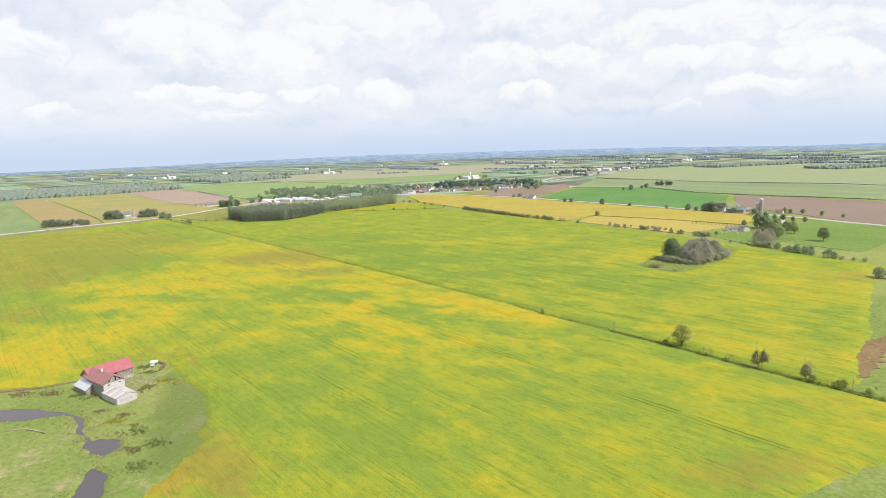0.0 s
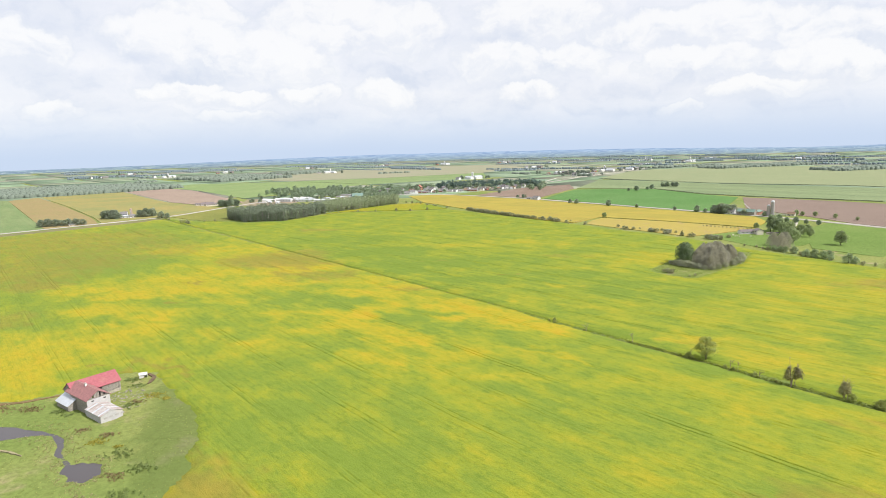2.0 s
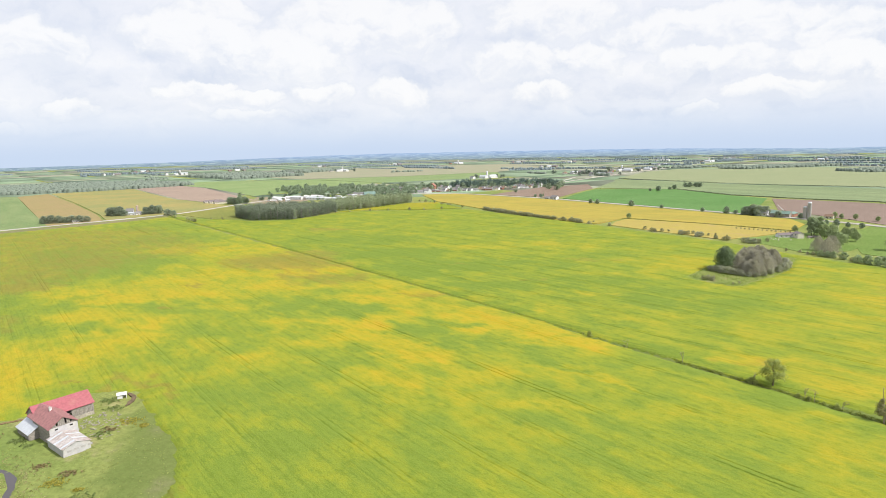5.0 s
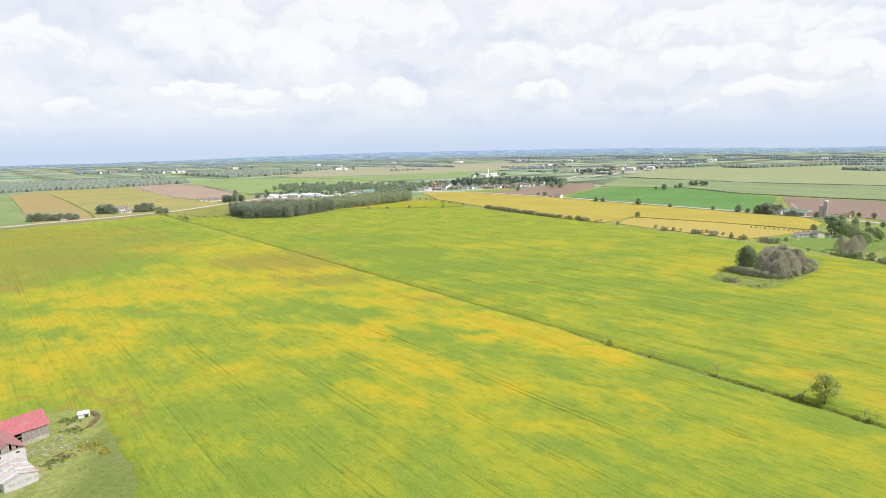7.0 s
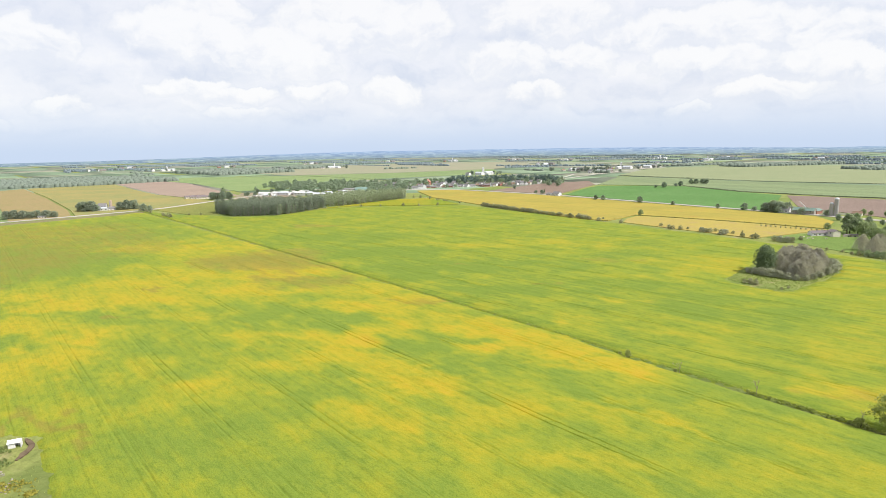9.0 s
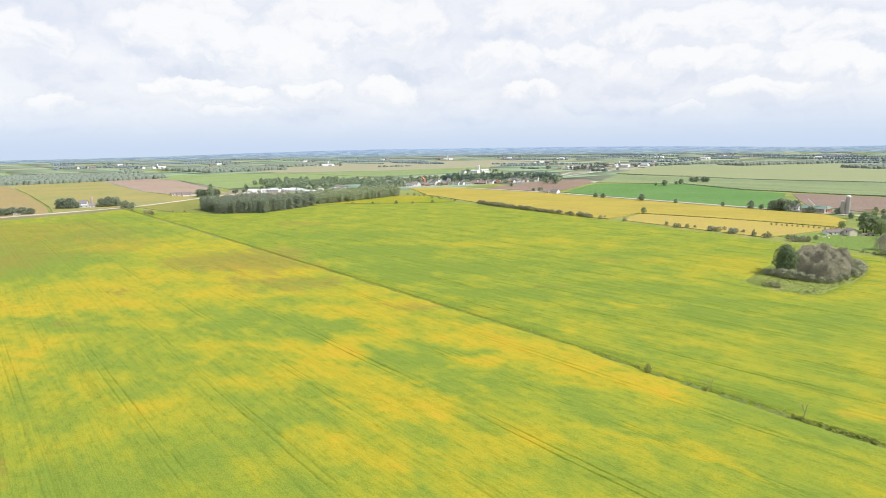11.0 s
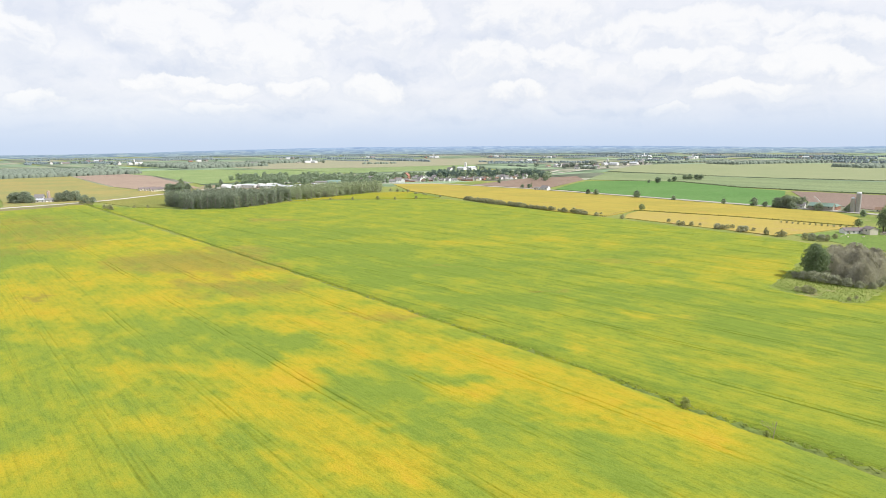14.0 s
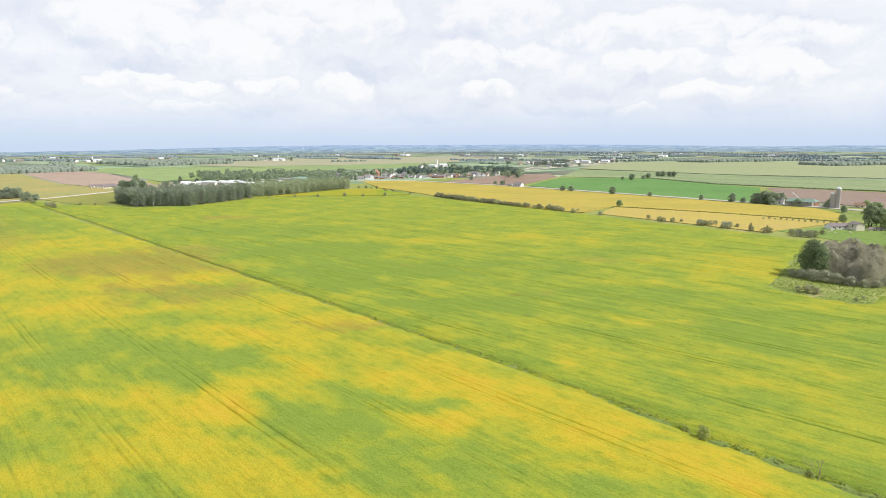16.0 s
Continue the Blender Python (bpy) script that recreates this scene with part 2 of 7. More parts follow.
def crop(name, green, leafy, yellow, orange, brown, turn, stripe):
    """Ripening beans: the sheet's own ripeness and dryness (cloud shade included), rows and single plants."""
    m, nt, b = base(name, 0.85)
    b.inputs["Specular IOR Level"].default_value = 0.12
    att = nt.nodes.new("ShaderNodeAttribute")
    att.attribute_name = "ripe"
    dry = nt.nodes.new("ShaderNodeAttribute")
    dry.attribute_name = "dry"
    p = place(nt)
    along = place(nt, (turn, 0.05, 1.0))
    rows = place(nt, (turn, 0.55, 1.0))
    mid = noise_tex(nt, p, 0.05, 6, 0.62)
    streak = noise_tex(nt, along, 0.42, 5, 0.65)
    row = noise_tex(nt, rows, 2.6, 3, 0.6)
    plant = noise_tex(nt, p, 2.0, 5, 0.75)
    k = math_node(nt, "ADD", att.outputs["Fac"], math_node(nt, "MULTIPLY", math_node(nt, "SUBTRACT", mid, 0.5), 1.15))
    k = math_node(nt, "ADD", k, math_node(nt, "MULTIPLY", math_node(nt, "SUBTRACT", streak, 0.5), stripe))
    k = math_node(nt, "ADD", k, math_node(nt, "MULTIPLY", math_node(nt, "SUBTRACT", plant, 0.5), 0.45))
    line = noise_tex(nt, place(nt, (turn, 0.06, 1.0)), 1.25, 3, 0.6)
    k = math_node(nt, "ADD", k, math_node(nt, "MULTIPLY", math_node(nt, "SUBTRACT", line, 0.5), 0.12 + 0.30 * stripe))
    blot = noise_tex(nt, place(nt, (turn, 0.35, 1.0)), 0.13, 5, 0.6)
    k = math_node(nt, "ADD", k, math_node(nt, "MULTIPLY", math_node(nt, "SUBTRACT", blot, 0.5), 0.95))
    fleck = noise_tex(nt, place(nt, (turn, 0.5, 1.0)), 0.42, 6, 0.7)
    k = math_node(nt, "ADD", k, math_node(nt, "MULTIPLY", math_node(nt, "SUBTRACT", fleck, 0.5), 1.0))
    swath = noise_tex(nt, place(nt, (turn, 0.02, 1.0)), 0.2, 3, 0.6)
    k = math_node(nt, "ADD", k, math_node(nt, "MULTIPLY", math_node(nt, "SUBTRACT", swath, 0.5), 0.1 + 0.5 * stripe))
    drill = noise_tex(nt, place(nt, (turn, 0.05, 1.0)), 0.6, 4, 0.6)
    k = math_node(nt, "ADD", k, math_node(nt, "MULTIPLY", math_node(nt, "SUBTRACT", drill, 0.5), 0.2 + 0.6 * stripe))
    passes = noise_tex(nt, place(nt, (turn, 0.018, 1.0)), 0.26, 2, 0.5)
    k = math_node(nt, "ADD", k, math_node(nt, "MULTIPLY", math_node(nt, "SUBTRACT", ramp(nt, passes, 0.40, 0.60), 0.5), stripe * 0.16))
    seam = noise_tex(nt, place(nt, (turn, 0.012, 1.0)), 0.34 + 0.2 * stripe, 1, 0.5)
    g = mix_color(nt, ramp(nt, k, -0.35, 0.35), green, leafy)
    col = mix_color(nt, ramp(nt, k, 0.05, 1.05), g, yellow)
    col = mix_color(nt, math_node(nt, "MULTIPLY", ramp(nt, k, 0.75, 1.35), 0.8), col, orange)
    d = math_node(nt, "ADD", dry.outputs["Fac"], math_node(nt, "MULTIPLY", math_node(nt, "SUBTRACT", plant, 0.5), 0.8))
    d = math_node(nt, "ADD", d, math_node(nt, "MULTIPLY", math_node(nt, "SUBTRACT", blot, 0.5), 1.8))
    d = math_node(nt, "MULTIPLY", ramp(nt, d, -0.1, 1.0), ramp(nt, dry.outputs["Fac"], 0.02, 0.2))
    col = mix_color(nt, math_node(nt, "MULTIPLY", d, 0.7), col, brown)
    thin = math_node(nt, "ABSOLUTE", math_node(nt, "SUBTRACT", seam, 0.5))
    col = mix_color(nt, ramp(nt, thin, 0.004, 0.03), mix_color(nt, 1.0, col, (0.93 - 0.14 * stripe, 0.93 - 0.14 * stripe, 0.90 - 0.14 * stripe), "MULTIPLY"), col)
    dark_row = mix_color(nt, 1.0, col, (1 - 0.16 * stripe, 1 - 0.15 * stripe, 1 - 0.18 * stripe), "MULTIPLY")
    col = mix_color(nt, ramp(nt, drill, 0.34, 0.5), dark_row, col)
    furrow = mix_color(nt, 1.0, col, (0.89, 0.90, 0.84), "MULTIPLY")
    col = mix_color(nt, ramp(nt, line, 0.30, 0.47), furrow, col)
    shade = mix_color(nt, 1.0, col, (0.87, 0.89, 0.83), "MULTIPLY")
    col = mix_color(nt, ramp(nt, row, 0.32, 0.54), shade, col)
    col = mix_color(nt, ramp(nt, plant, 0.30, 0.52), mix_color(nt, 1.0, col, (0.80, 0.82, 0.74), "MULTIPLY"), col)
    col = mix_color(nt, ramp(nt, fleck, 0.38, 0.50), mix_color(nt, 1.0, col, (0.89, 0.91, 0.85), "MULTIPLY"), col)
    nt.links.new(col, b.inputs["Base Color"])
    bump(nt, b, math_node(nt, "ADD", row, plant), 0.6, 0.35)
    return m


def leaves(name, color, spread=0.35, rough=0.75, passing=0.5):
    """Foliage, varied from tree to tree and from leaf to leaf, with light passing through the leaves."""
    m, nt, b = base(name, rough)
    b.inputs["Specular IOR Level"].default_value = 0.15
    r = nt.nodes.new("ShaderNodeObjectInfo").outputs["Random"]
    i = nt.nodes.new("ShaderNodeNewGeometry").outputs["Random Per Island"]
    lo = tuple(v * (1 - spread) for v in color)
    hi = tuple(v * (1 + spread) for v in color)
    tone = math_node(nt, "ADD", math_node(nt, "MULTIPLY", r, 0.4), math_node(nt, "MULTIPLY", i, 0.6))
    col = mix_color(nt, tone, lo, hi)
    nt.links.new(col, b.inputs["Base Color"])
    t = nt.nodes.new("ShaderNodeBsdfTranslucent")
    nt.links.new(mix_color(nt, 1.0, col, (1.15, 1.2, 0.8), "MULTIPLY"), t.inputs["Color"])
    mx = nt.nodes.new("ShaderNodeMixShader")
    mx.inputs[0].default_value = passing
    nt.links.new(b.outputs[0], mx.inputs[1])
    nt.links.new(t.outputs[0], mx.inputs[2])
    nt.links.new(mx.outputs[0], nt.nodes["Material Output"].inputs["Surface"])
    return m


def island(name, colors, rough=0.9):
    """Each piece takes one of the colours, with drifts inside it."""
    m, nt, b = base(name, rough)
    b.inputs["Specular IOR Level"].default_value = 0.05
    i = nt.nodes.new("ShaderNodeNewGeometry").outputs["Random Per Island"]
    r = nt.nodes.new("ShaderNodeValToRGB")
    r.color_ramp.interpolation = "CONSTANT"
    while len(r.color_ramp.elements) < len(colors):
        r.color_ramp.elements.new(0.5)
    for j, c in enumerate(colors):
        r.color_ramp.elements[j].position = j / len(colors)
        r.color_ramp.elements[j].color = (*c, 1)
    nt.links.new(i, r.inputs[0])
    big = noise_tex(nt, place(nt, (-46, 0.2, 1.0)), 0.02, 5, 0.6)
    col = mix_color(nt, ramp(nt, big, 0.3, 0.7), mix_color(nt, 1.0, r.outputs[0], (0.78, 0.8, 0.8), "MULTIPLY"), r.outputs[0])
    nt.links.new(col, b.inputs["Base Color"])
    return m


GRASS = land("rough_grass", (0.165, 0.222, 0.06), (0.24, 0.265, 0.085), speckle=0.28, third=(0.33, 0.285, 0.16))
gt = GRASS.node_tree
bs = [n for n in gt.nodes if n.type == "BSDF_PRINCIPLED"][0]
rank_att = gt.nodes.new("ShaderNodeAttribute")
rank_att.attribute_name = "rank"
plain_grass = bs.inputs["Base Color"].links[0].from_socket
gt.links.new(mix_color(gt, rank_att.outputs["Fac"], plain_grass, mix_color(gt, 0.6, mix_color(gt, 1.0, plain_grass, (0.85, 0.88, 0.95), "MULTIPLY"), (0.108, 0.146, 0.037))), bs.inputs["Base Color"])
SOY_S = crop("beans_south", (0.165, 0.228, 0.032), (0.232, 0.268, 0.027), (0.365, 0.305, 0.022), (0.42, 0.292, 0.026), (0.232, 0.186, 0.04), -46.4, 0.22)
SOY_N = crop("beans_north", (0.158, 0.222, 0.030), (0.228, 0.266, 0.027), (0.355, 0.302, 0.024), (0.395, 0.285, 0.028), (0.25, 0.195, 0.048), -43, 0.52)
GRAVEL = land("road_gravel", (0.36, 0.34, 0.30), (0.42, 0.40, 0.36), speckle=0.15)
LAWN = land("lawn", (0.14, 0.215, 0.055), (0.175, 0.245, 0.07), speckle=0.3)
SOIL = land("bare_soil", (0.20, 0.14, 0.075), (0.235, 0.17, 0.09), speckle=0.35)
SOIL_DARK = land("damp_soil", (0.125, 0.095, 0.065), (0.16, 0.12, 0.08), speckle=0.3)
BARK = plain("bark", (0.12, 0.095, 0.07), 0.9, 6)
DEADWOOD = plain("dead_twig", (0.30, 0.25, 0.20), 0.9, 6)
GREYBARK = plain("grey_bark", (0.36, 0.33, 0.30), 0.9, 6)
LEAF = leaves("leaf_green", (0.285, 0.34, 0.195))
LEAF_DITCH = leaves("leaf_ditch", (0.29, 0.32, 0.115), 0.4)
LEAF_DARK = leaves("leaf_dark", (0.29, 0.35, 0.23))
LEAF_WOOD = leaves("leaf_wood", (0.26, 0.30, 0.25), 0.25)
LEAF_WOOD_PALE = leaves("leaf_loose_wood", (0.345, 0.39, 0.28), 0.22)
LEAF_TOWN = leaves("leaf_village", (0.255, 0.31, 0.245))
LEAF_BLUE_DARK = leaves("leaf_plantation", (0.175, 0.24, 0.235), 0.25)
LEAF_DEEP = leaves("leaf_deep", (0.165, 0.215, 0.13))
LEAF_FARM = leaves("leaf_farm", (0.27, 0.315, 0.255))
# next two: haze over far trees is put into the leaf colour, greyer and bluer
LEAF_FAR_HAZE = leaves("leaf_far_haze", (0.185, 0.225, 0.185), 0.12, passing=0.1)
LEAF_HAZY = leaves("leaf_distant_haze", (0.185, 0.235, 0.255), 0.06, passing=0.1)
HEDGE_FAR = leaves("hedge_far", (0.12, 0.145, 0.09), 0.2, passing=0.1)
TWIG = leaves("twig_grey", (0.405, 0.385, 0.37), 0.3)
SCRUB = leaves("scrub_grey_green", (0.36, 0.37, 0.305), 0.25)
SPARSE = leaves("thin_brownish_leaf", (0.315, 0.295, 0.165), 0.4)
BUSH = leaves("bush_grey_green", (0.33, 0.33, 0.225))
WEED = leaves("weeds", (0.33, 0.36, 0.14), 0.3)
RED = plain("red_roof_metal", (0.325, 0.105, 0.125), 0.6, 1.2, 0.15, dirt=(0.34, 0.17, 0.145))
REDBROWN = plain("brown_red_roof_metal", (0.31, 0.15, 0.15), 0.65, 1.2, 0.25, dirt=(0.26, 0.15, 0.13))
RUST = plain("rusty_roof_metal", (0.44, 0.405, 0.395), 0.6, 1.5, 0.3, dirt=(0.27, 0.16, 0.125))
SILVER = plain("galvanised_roof", (0.55, 0.58, 0.62), 0.42, 1.0, 0.15, 0.3)
BARNWOOD = plain("weathered_boards", (0.30, 0.275, 0.25), 0.9, 2.5, 0.4)
WHITEWASH = plain("whitewashed_wall", (0.42, 0.415, 0.43), 0.85, 1.5, 0.12, dirt=(0.55, 0.52, 0.47))
STONE = plain("field_stone", (0.37, 0.34, 0.285), 0.9, 2.0, 0.3)
DARKGAP = plain("dark_interior", (0.03, 0.027, 0.025), 0.9)
WHITE = plain("white_paint", (0.66, 0.66, 0.66), 0.7, 1.0, 0.08)
CREAM = plain("cream_siding", (0.62, 0.58, 0.50), 0.8, 1.0, 0.12)
BRICK = plain("brick_wall", (0.34, 0.17, 0.12), 0.85, 3, 0.25)
GREYROOF = plain("grey_shingles", (0.20, 0.195, 0.20), 0.85, 2, 0.25)
BROWNROOF = plain("brown_shingles", (0.22, 0.15, 0.11), 0.85, 2, 0.25)
MAUVEROOF = plain("mauve_shingles", (0.185, 0.16, 0.165), 0.85, 2, 0.2)
GREENROOF = plain("green_steel_roof", (0.16, 0.24, 0.21), 0.6, 1, 0.15)
REDROOF = plain("terracotta_roof", (0.34, 0.17, 0.13), 0.75, 2, 0.2)
CONCRETE = plain("concrete", (0.36, 0.35, 0.345), 0.9, 2, 0.15)
GLASS = plain("dark_glass", (0.04, 0.05, 0.06), 0.12, 1, 0.1)
WATER, _nt, _b = base("pond_water", 0.08)
_b.inputs["Base Color"].default_value = (0.06, 0.052, 0.055, 1)
_b.inputs["Specular IOR Level"].default_value = 0.5
bump(_nt, _b, noise_tex(_nt, place(_nt), 1.3, 3), 0.06, 0.05)


# ---- building helpers ----
def mesh_np(name, verts, faces):
    """A mesh from an array of vertices and one of faces of equal size."""
    me = bpy.data.meshes.new(name)
    v, f = np.asarray(verts, dtype=np.float32), np.asarray(faces, dtype=np.int32)
    me.vertices.add(len(v))
    me.vertices.foreach_set("co", v.ravel())
    me.loops.add(f.size)
    me.loops.foreach_set("vertex_index", f.ravel())
    me.polygons.add(len(f))
    me.polygons.foreach_set("loop_start", np.arange(len(f), dtype=np.int32) * f.shape[1])
    me.update(calc_edges=True)
    return me


def thing(name, me, mat, label="", category="", kind="", group="", parent=None):
    if mat is not None and not me.materials:
        me.materials.append(mat)
    ob = new(name, me)
    ob.parent = parent
    return tagged(ob, label, category, group, kind)


def part(name, bm, mat, parent, label=""):
    """Links a bmesh as one mesh object under a thing or a part."""
    me = bpy.data.meshes.new(name)
    bm.to_mesh(me)
    bm.free()
    return thing(name, me, mat, label, parent=parent)


def root(name, m, label, category, group=""):
    ob = new(name)
    ob.empty_display_size = 0.5
    ob.matrix_basis = m
    return tagged(ob, label, category, group)


def box(bm, x0, y0, z0, x1, y1, z1, bev=0.0):
    c = bmesh.ops.create_cube(bm, size=1)["verts"]
    for v in c:
        v.co = Vector((x0 + (x1 - x0) * (v.co.x + 0.5), y0 + (y1 - y0) * (v.co.y + 0.5), z0 + (z1 - z0) * (v.co.z + 0.5)))
    if bev:
        edges = list({e for v in c for e in v.link_edges})
        bmesh.ops.bevel(bm, geom=edges, offset=bev, segments=1, affect="EDGES")
    return bm


def prism(bm, outline, axis0, axis1, along="y"):
    """Extrudes an outline in (across, up) from axis0 to axis1."""
    def at(a, u, s):
        return Vector((a, s, u)) if along == "y" else Vector((s, a, u))
    lo = [bm.verts.new(at(a, u, axis0)) for a, u in outline]
    hi = [bm.verts.new(at(a, u, axis1)) for a, u in outline]
    bm.faces.new(lo)
    bm.faces.new(hi[::-1])
    for i in range(len(lo)):
        j = (i + 1) % len(lo)
        bm.faces.new((lo[i], hi[i], hi[j], lo[j]))
    bmesh.ops.recalc_face_normals(bm, faces=bm.faces[:])
    return bm


def smooth(t):
    t = np.clip(t, 0, 1)
    return t * t * (3 - 2 * t)


def capsule(x, y, row):
    x0, y0, x1, y1, r, a = row
    dx, dy = x1 - x0, y1 - y0
    t = np.clip(((x - x0) * dx + (y - y0) * dy) / max(dx * dx + dy * dy, 1e-6), 0, 1)
    d = np.hypot(x - x0 - t * dx, y - y0 - t * dy)
    return a * smooth(1.3 - d / (r * 2.1))


def line_distance(x, y, pts):
    d = np.full(np.shape(x), 1e9)
    for (x0, y0), (x1, y1) in zip(pts, pts[1:]):
        dx, dy = x1 - x0, y1 - y0
        t = np.clip(((x - x0) * dx + (y - y0) * dy) / (dx * dx + dy * dy), 0, 1)
        d = np.minimum(d, np.hypot(x - x0 - t * dx, y - y0 - t * dy))
    return d


def inside(x, y, poly):
    """Signed distance to a polygon, positive inside."""
    d = line_distance(x, y, list(poly) + [poly[0]])
    hit = np.zeros(np.shape(x), dtype=bool)
    for (x0, y0), (x1, y1) in zip(poly, list(poly[1:]) + [poly[0]]):
        cross = (y0 > y) != (y1 > y)
        with np.errstate(divide="ignore", invalid="ignore"):
            xi = x0 + (y - y0) * (x1 - x0) / (y1 - y0 if y1 != y0 else 1e-9)
        hit ^= cross & (x < xi)
    return np.where(hit, d, -d)


def wobble(x, y, scale, seed, octaves=4):
    """Smooth noise on arrays, about -1 to 1."""
    rng = np.random.RandomState(seed)
    out, amp = np.zeros(np.shape(x)), 1.0
    for o in range(octaves):
        for _ in range(5):
            a, ph = rng.uniform(0, 2 * np.pi, 2)
            k = 2 * np.pi / scale * rng.uniform(0.7, 1.4) * 2 ** o
            out = out + amp * np.sin(k * (x * np.cos(a) + y * np.sin(a)) + ph) / 3.2
        amp *= 0.55
    return out


def grid_mesh(name, xs, ys, zfun):
    """A sheet over the lattice xs, ys; zfun gives the places of the nodes."""
    gx, gy = np.meshgrid(xs, ys)
    px, py, pz = zfun(gx.ravel(), gy.ravel())
    n, m = len(xs), len(ys)
    i = (np.arange(m - 1)[:, None] * n + np.arange(n - 1)[None]).ravel()
    return mesh_np(name, np.stack((px, py, pz), 1), np.stack((i, i + 1, i + n + 1, i + n), 1)), px, py


def steps(*spans):
    """Lattice lines: (start, end, step) spans one after another."""
    out = []
    for a, b, s in spans:
        out.append(np.arange(a, b - s * 0.01, s))
    out.append([spans[-1][1]])
    return np.concatenate(out)


# ---- plan ----
DITCH = [(-483, 872), (-392, 780), (-252, 634), (-132, 506), (-58, 428.5), (-19, 385), (10, 355), (33, 330), (51, 307.5), (84, 272), (104, 250.5), (132, 218.5), (155, 195), (176, 170), (196, 140)]
ROAD_W = [(-840, 380), (-608, 711), (-555, 779), (-514, 832), (-473, 878), (-459, 934), (-441, 1025), (-421, 1095), (-380, 1240)]
ROAD_E = [(-260, 1300), (-150, 1222), (-70, 1225), (30, 1140), (102, 1074), (211, 940), (300, 830), (361, 760), (398, 700), (441, 618), (640, 370)]
HEDGE = [(-98, 1022), (-20, 915), (50, 815), (135, 705), (170, 655), (220, 590), (240, 545), (262, 500), (291, 457), (314, 421), (350, 370)]
YARD = [(-330, 150), (-200, 193), (-180, 197), (-168, 200), (-156, 208), (-147, 226), (-138, 232), (-130, 231), (-121, 220), (-109, 208), (-98, 196), (-82, 171), (-75, 150), (-78, 121), (-80, 90), (-330, 60)]
CREEK = [(-230, 172), (-166, 174), (-148, 174.5), (-140, 175), (-134, 174), (-129, 170), (-125.5, 166), (-123, 161), (-118, 157), (-113, 153)]
POOL_A = [(-116, 153), (-110, 156), (-104, 155), (-101, 149), (-103, 144), (-109, 145)]
POOL_B = [(-102, 136), (-98, 135), (-94, 132), (-89, 120), (-90, 100), (-97, 100), (-98, 120)]
GROVE = [(141, 441), (144, 428), (150, 418), (156, 411), (163, 411), (172, 420), (184, 430), (200, 444), (214, 459), (226, 480), (240, 505), (222, 520), (196, 515), (180, 490), (160, 466), (150, 452)]
EAST_EDGE = [(160, 196), (166, 208), (179, 226), (199, 252), (221, 288), (244, 325), (272, 365), (297, 410), (320, 420), (420, 300), (260, 130)]

def shifted(pts, dx=-2.6, dy=3.0):
    return [(x + dx, y + dy) for x, y in pts]


YARD, CREEK, POOL_A, POOL_B = shifted(YARD), shifted(CREEK), shifted(POOL_A), shifted(POOL_B)

# drifts of ripeness: a line from point to point, its half width and its strength
RIPE_WEST = [
    (-230, 426, -200, 425, 8.9, 0.9),
    (-270, 571, -231, 570, 27, 0.7),
    (-170, 460, -135, 459, 11.6, 0.9),
    (-283, 395, -265, 395, 8.5, 1),
    (-242, 375, -209, 376, 6.3, 1),
    (-190, 386, -166, 386, 7.6, 0.7),
    (-228, 336, -211, 337, 7.9, 1),
    (-182, 323, -172, 323, 4.3, 0.9),
    (-190, 296, -164, 296, 4.3, 0.8),
    (-181, 278, -174, 278, 7, 0.8),
    (-164, 356, -147, 356, 3.9, 0.6),
    (-136, 401, -124, 401, 4.9, 0.9),
    (-108, 268, -101, 268, 3.2, 0.5),
    (-103, 295, -84, 295, 3.9, 0.5),
    (-108, 415, -68, 415, 7.2, 0.75),
    (-78, 372, -48, 372, 5.5, 0.9),
]
RIPE_MIDDLE = [
    (-41, 351, -25, 351, 4.6, 0.7),
    (-77, 318, -61, 318, 6.4, 1),
    (-49, 296, -33, 296, 5.2, 0.9),
    (-33, 274, -18, 274, 3.7, 1),
    (-51, 255, -39, 256, 2.9, 0.7),
    (-16, 341, 6, 341, 6, 1),
    (10, 317, 31, 317, 5.3, 1),
    (34, 293, 52, 294, 4.4, 1),
    (-16, 309, -2, 310, 4, 0.8),
    (43, 250, 51, 250, 2.7, 0.6),
    (26, 259, 39, 259, 2.5, 0.4),
    (-6, 254, 15, 254, 3.5, 0.5),
    (-15, 232, -2, 233, 2.1, 0.4),
    (10, 225, 32, 224, 3.1, 0.5),
    (87, 191, 105, 190, 3.2, 0.5),
    (44, 154, 70, 154, 1.5, 0.4),
]
RIPE_NEAR_DITCH = [
    (-214, 465, -190, 464, 8.3, 0.9),
    (-143, 412, -128, 412, 7.2, 0.9),
    (-168, 409, -155, 409, 5.9, 0.6),
    (-132, 472, -106, 471, 7.1, 0.8),
    (-96, 386, -78, 385, 2.8, 0.6),
    (-56, 341, -42, 340, 5, 1),
    (-72, 319, -54, 319, 7.4, 1),
    (-72, 300, -61, 299, 3.8, 0.8),
    (-52, 391, -31, 390, 4.2, 1),
    (-26, 350, -7, 350, 5, 1),
    (-2, 333, 15, 332, 3.7, 1.1),
    (16, 313, 33, 313, 2.8, 1.1),
    (31, 301, 47, 300, 2.4, 1.1),
    (44, 288, 53, 287, 1.8, 0.9),
    (-112, 331, -96, 331, 3.4, 0.6),
    (-33, 301, -25, 301, 2.8, 0.7),
]
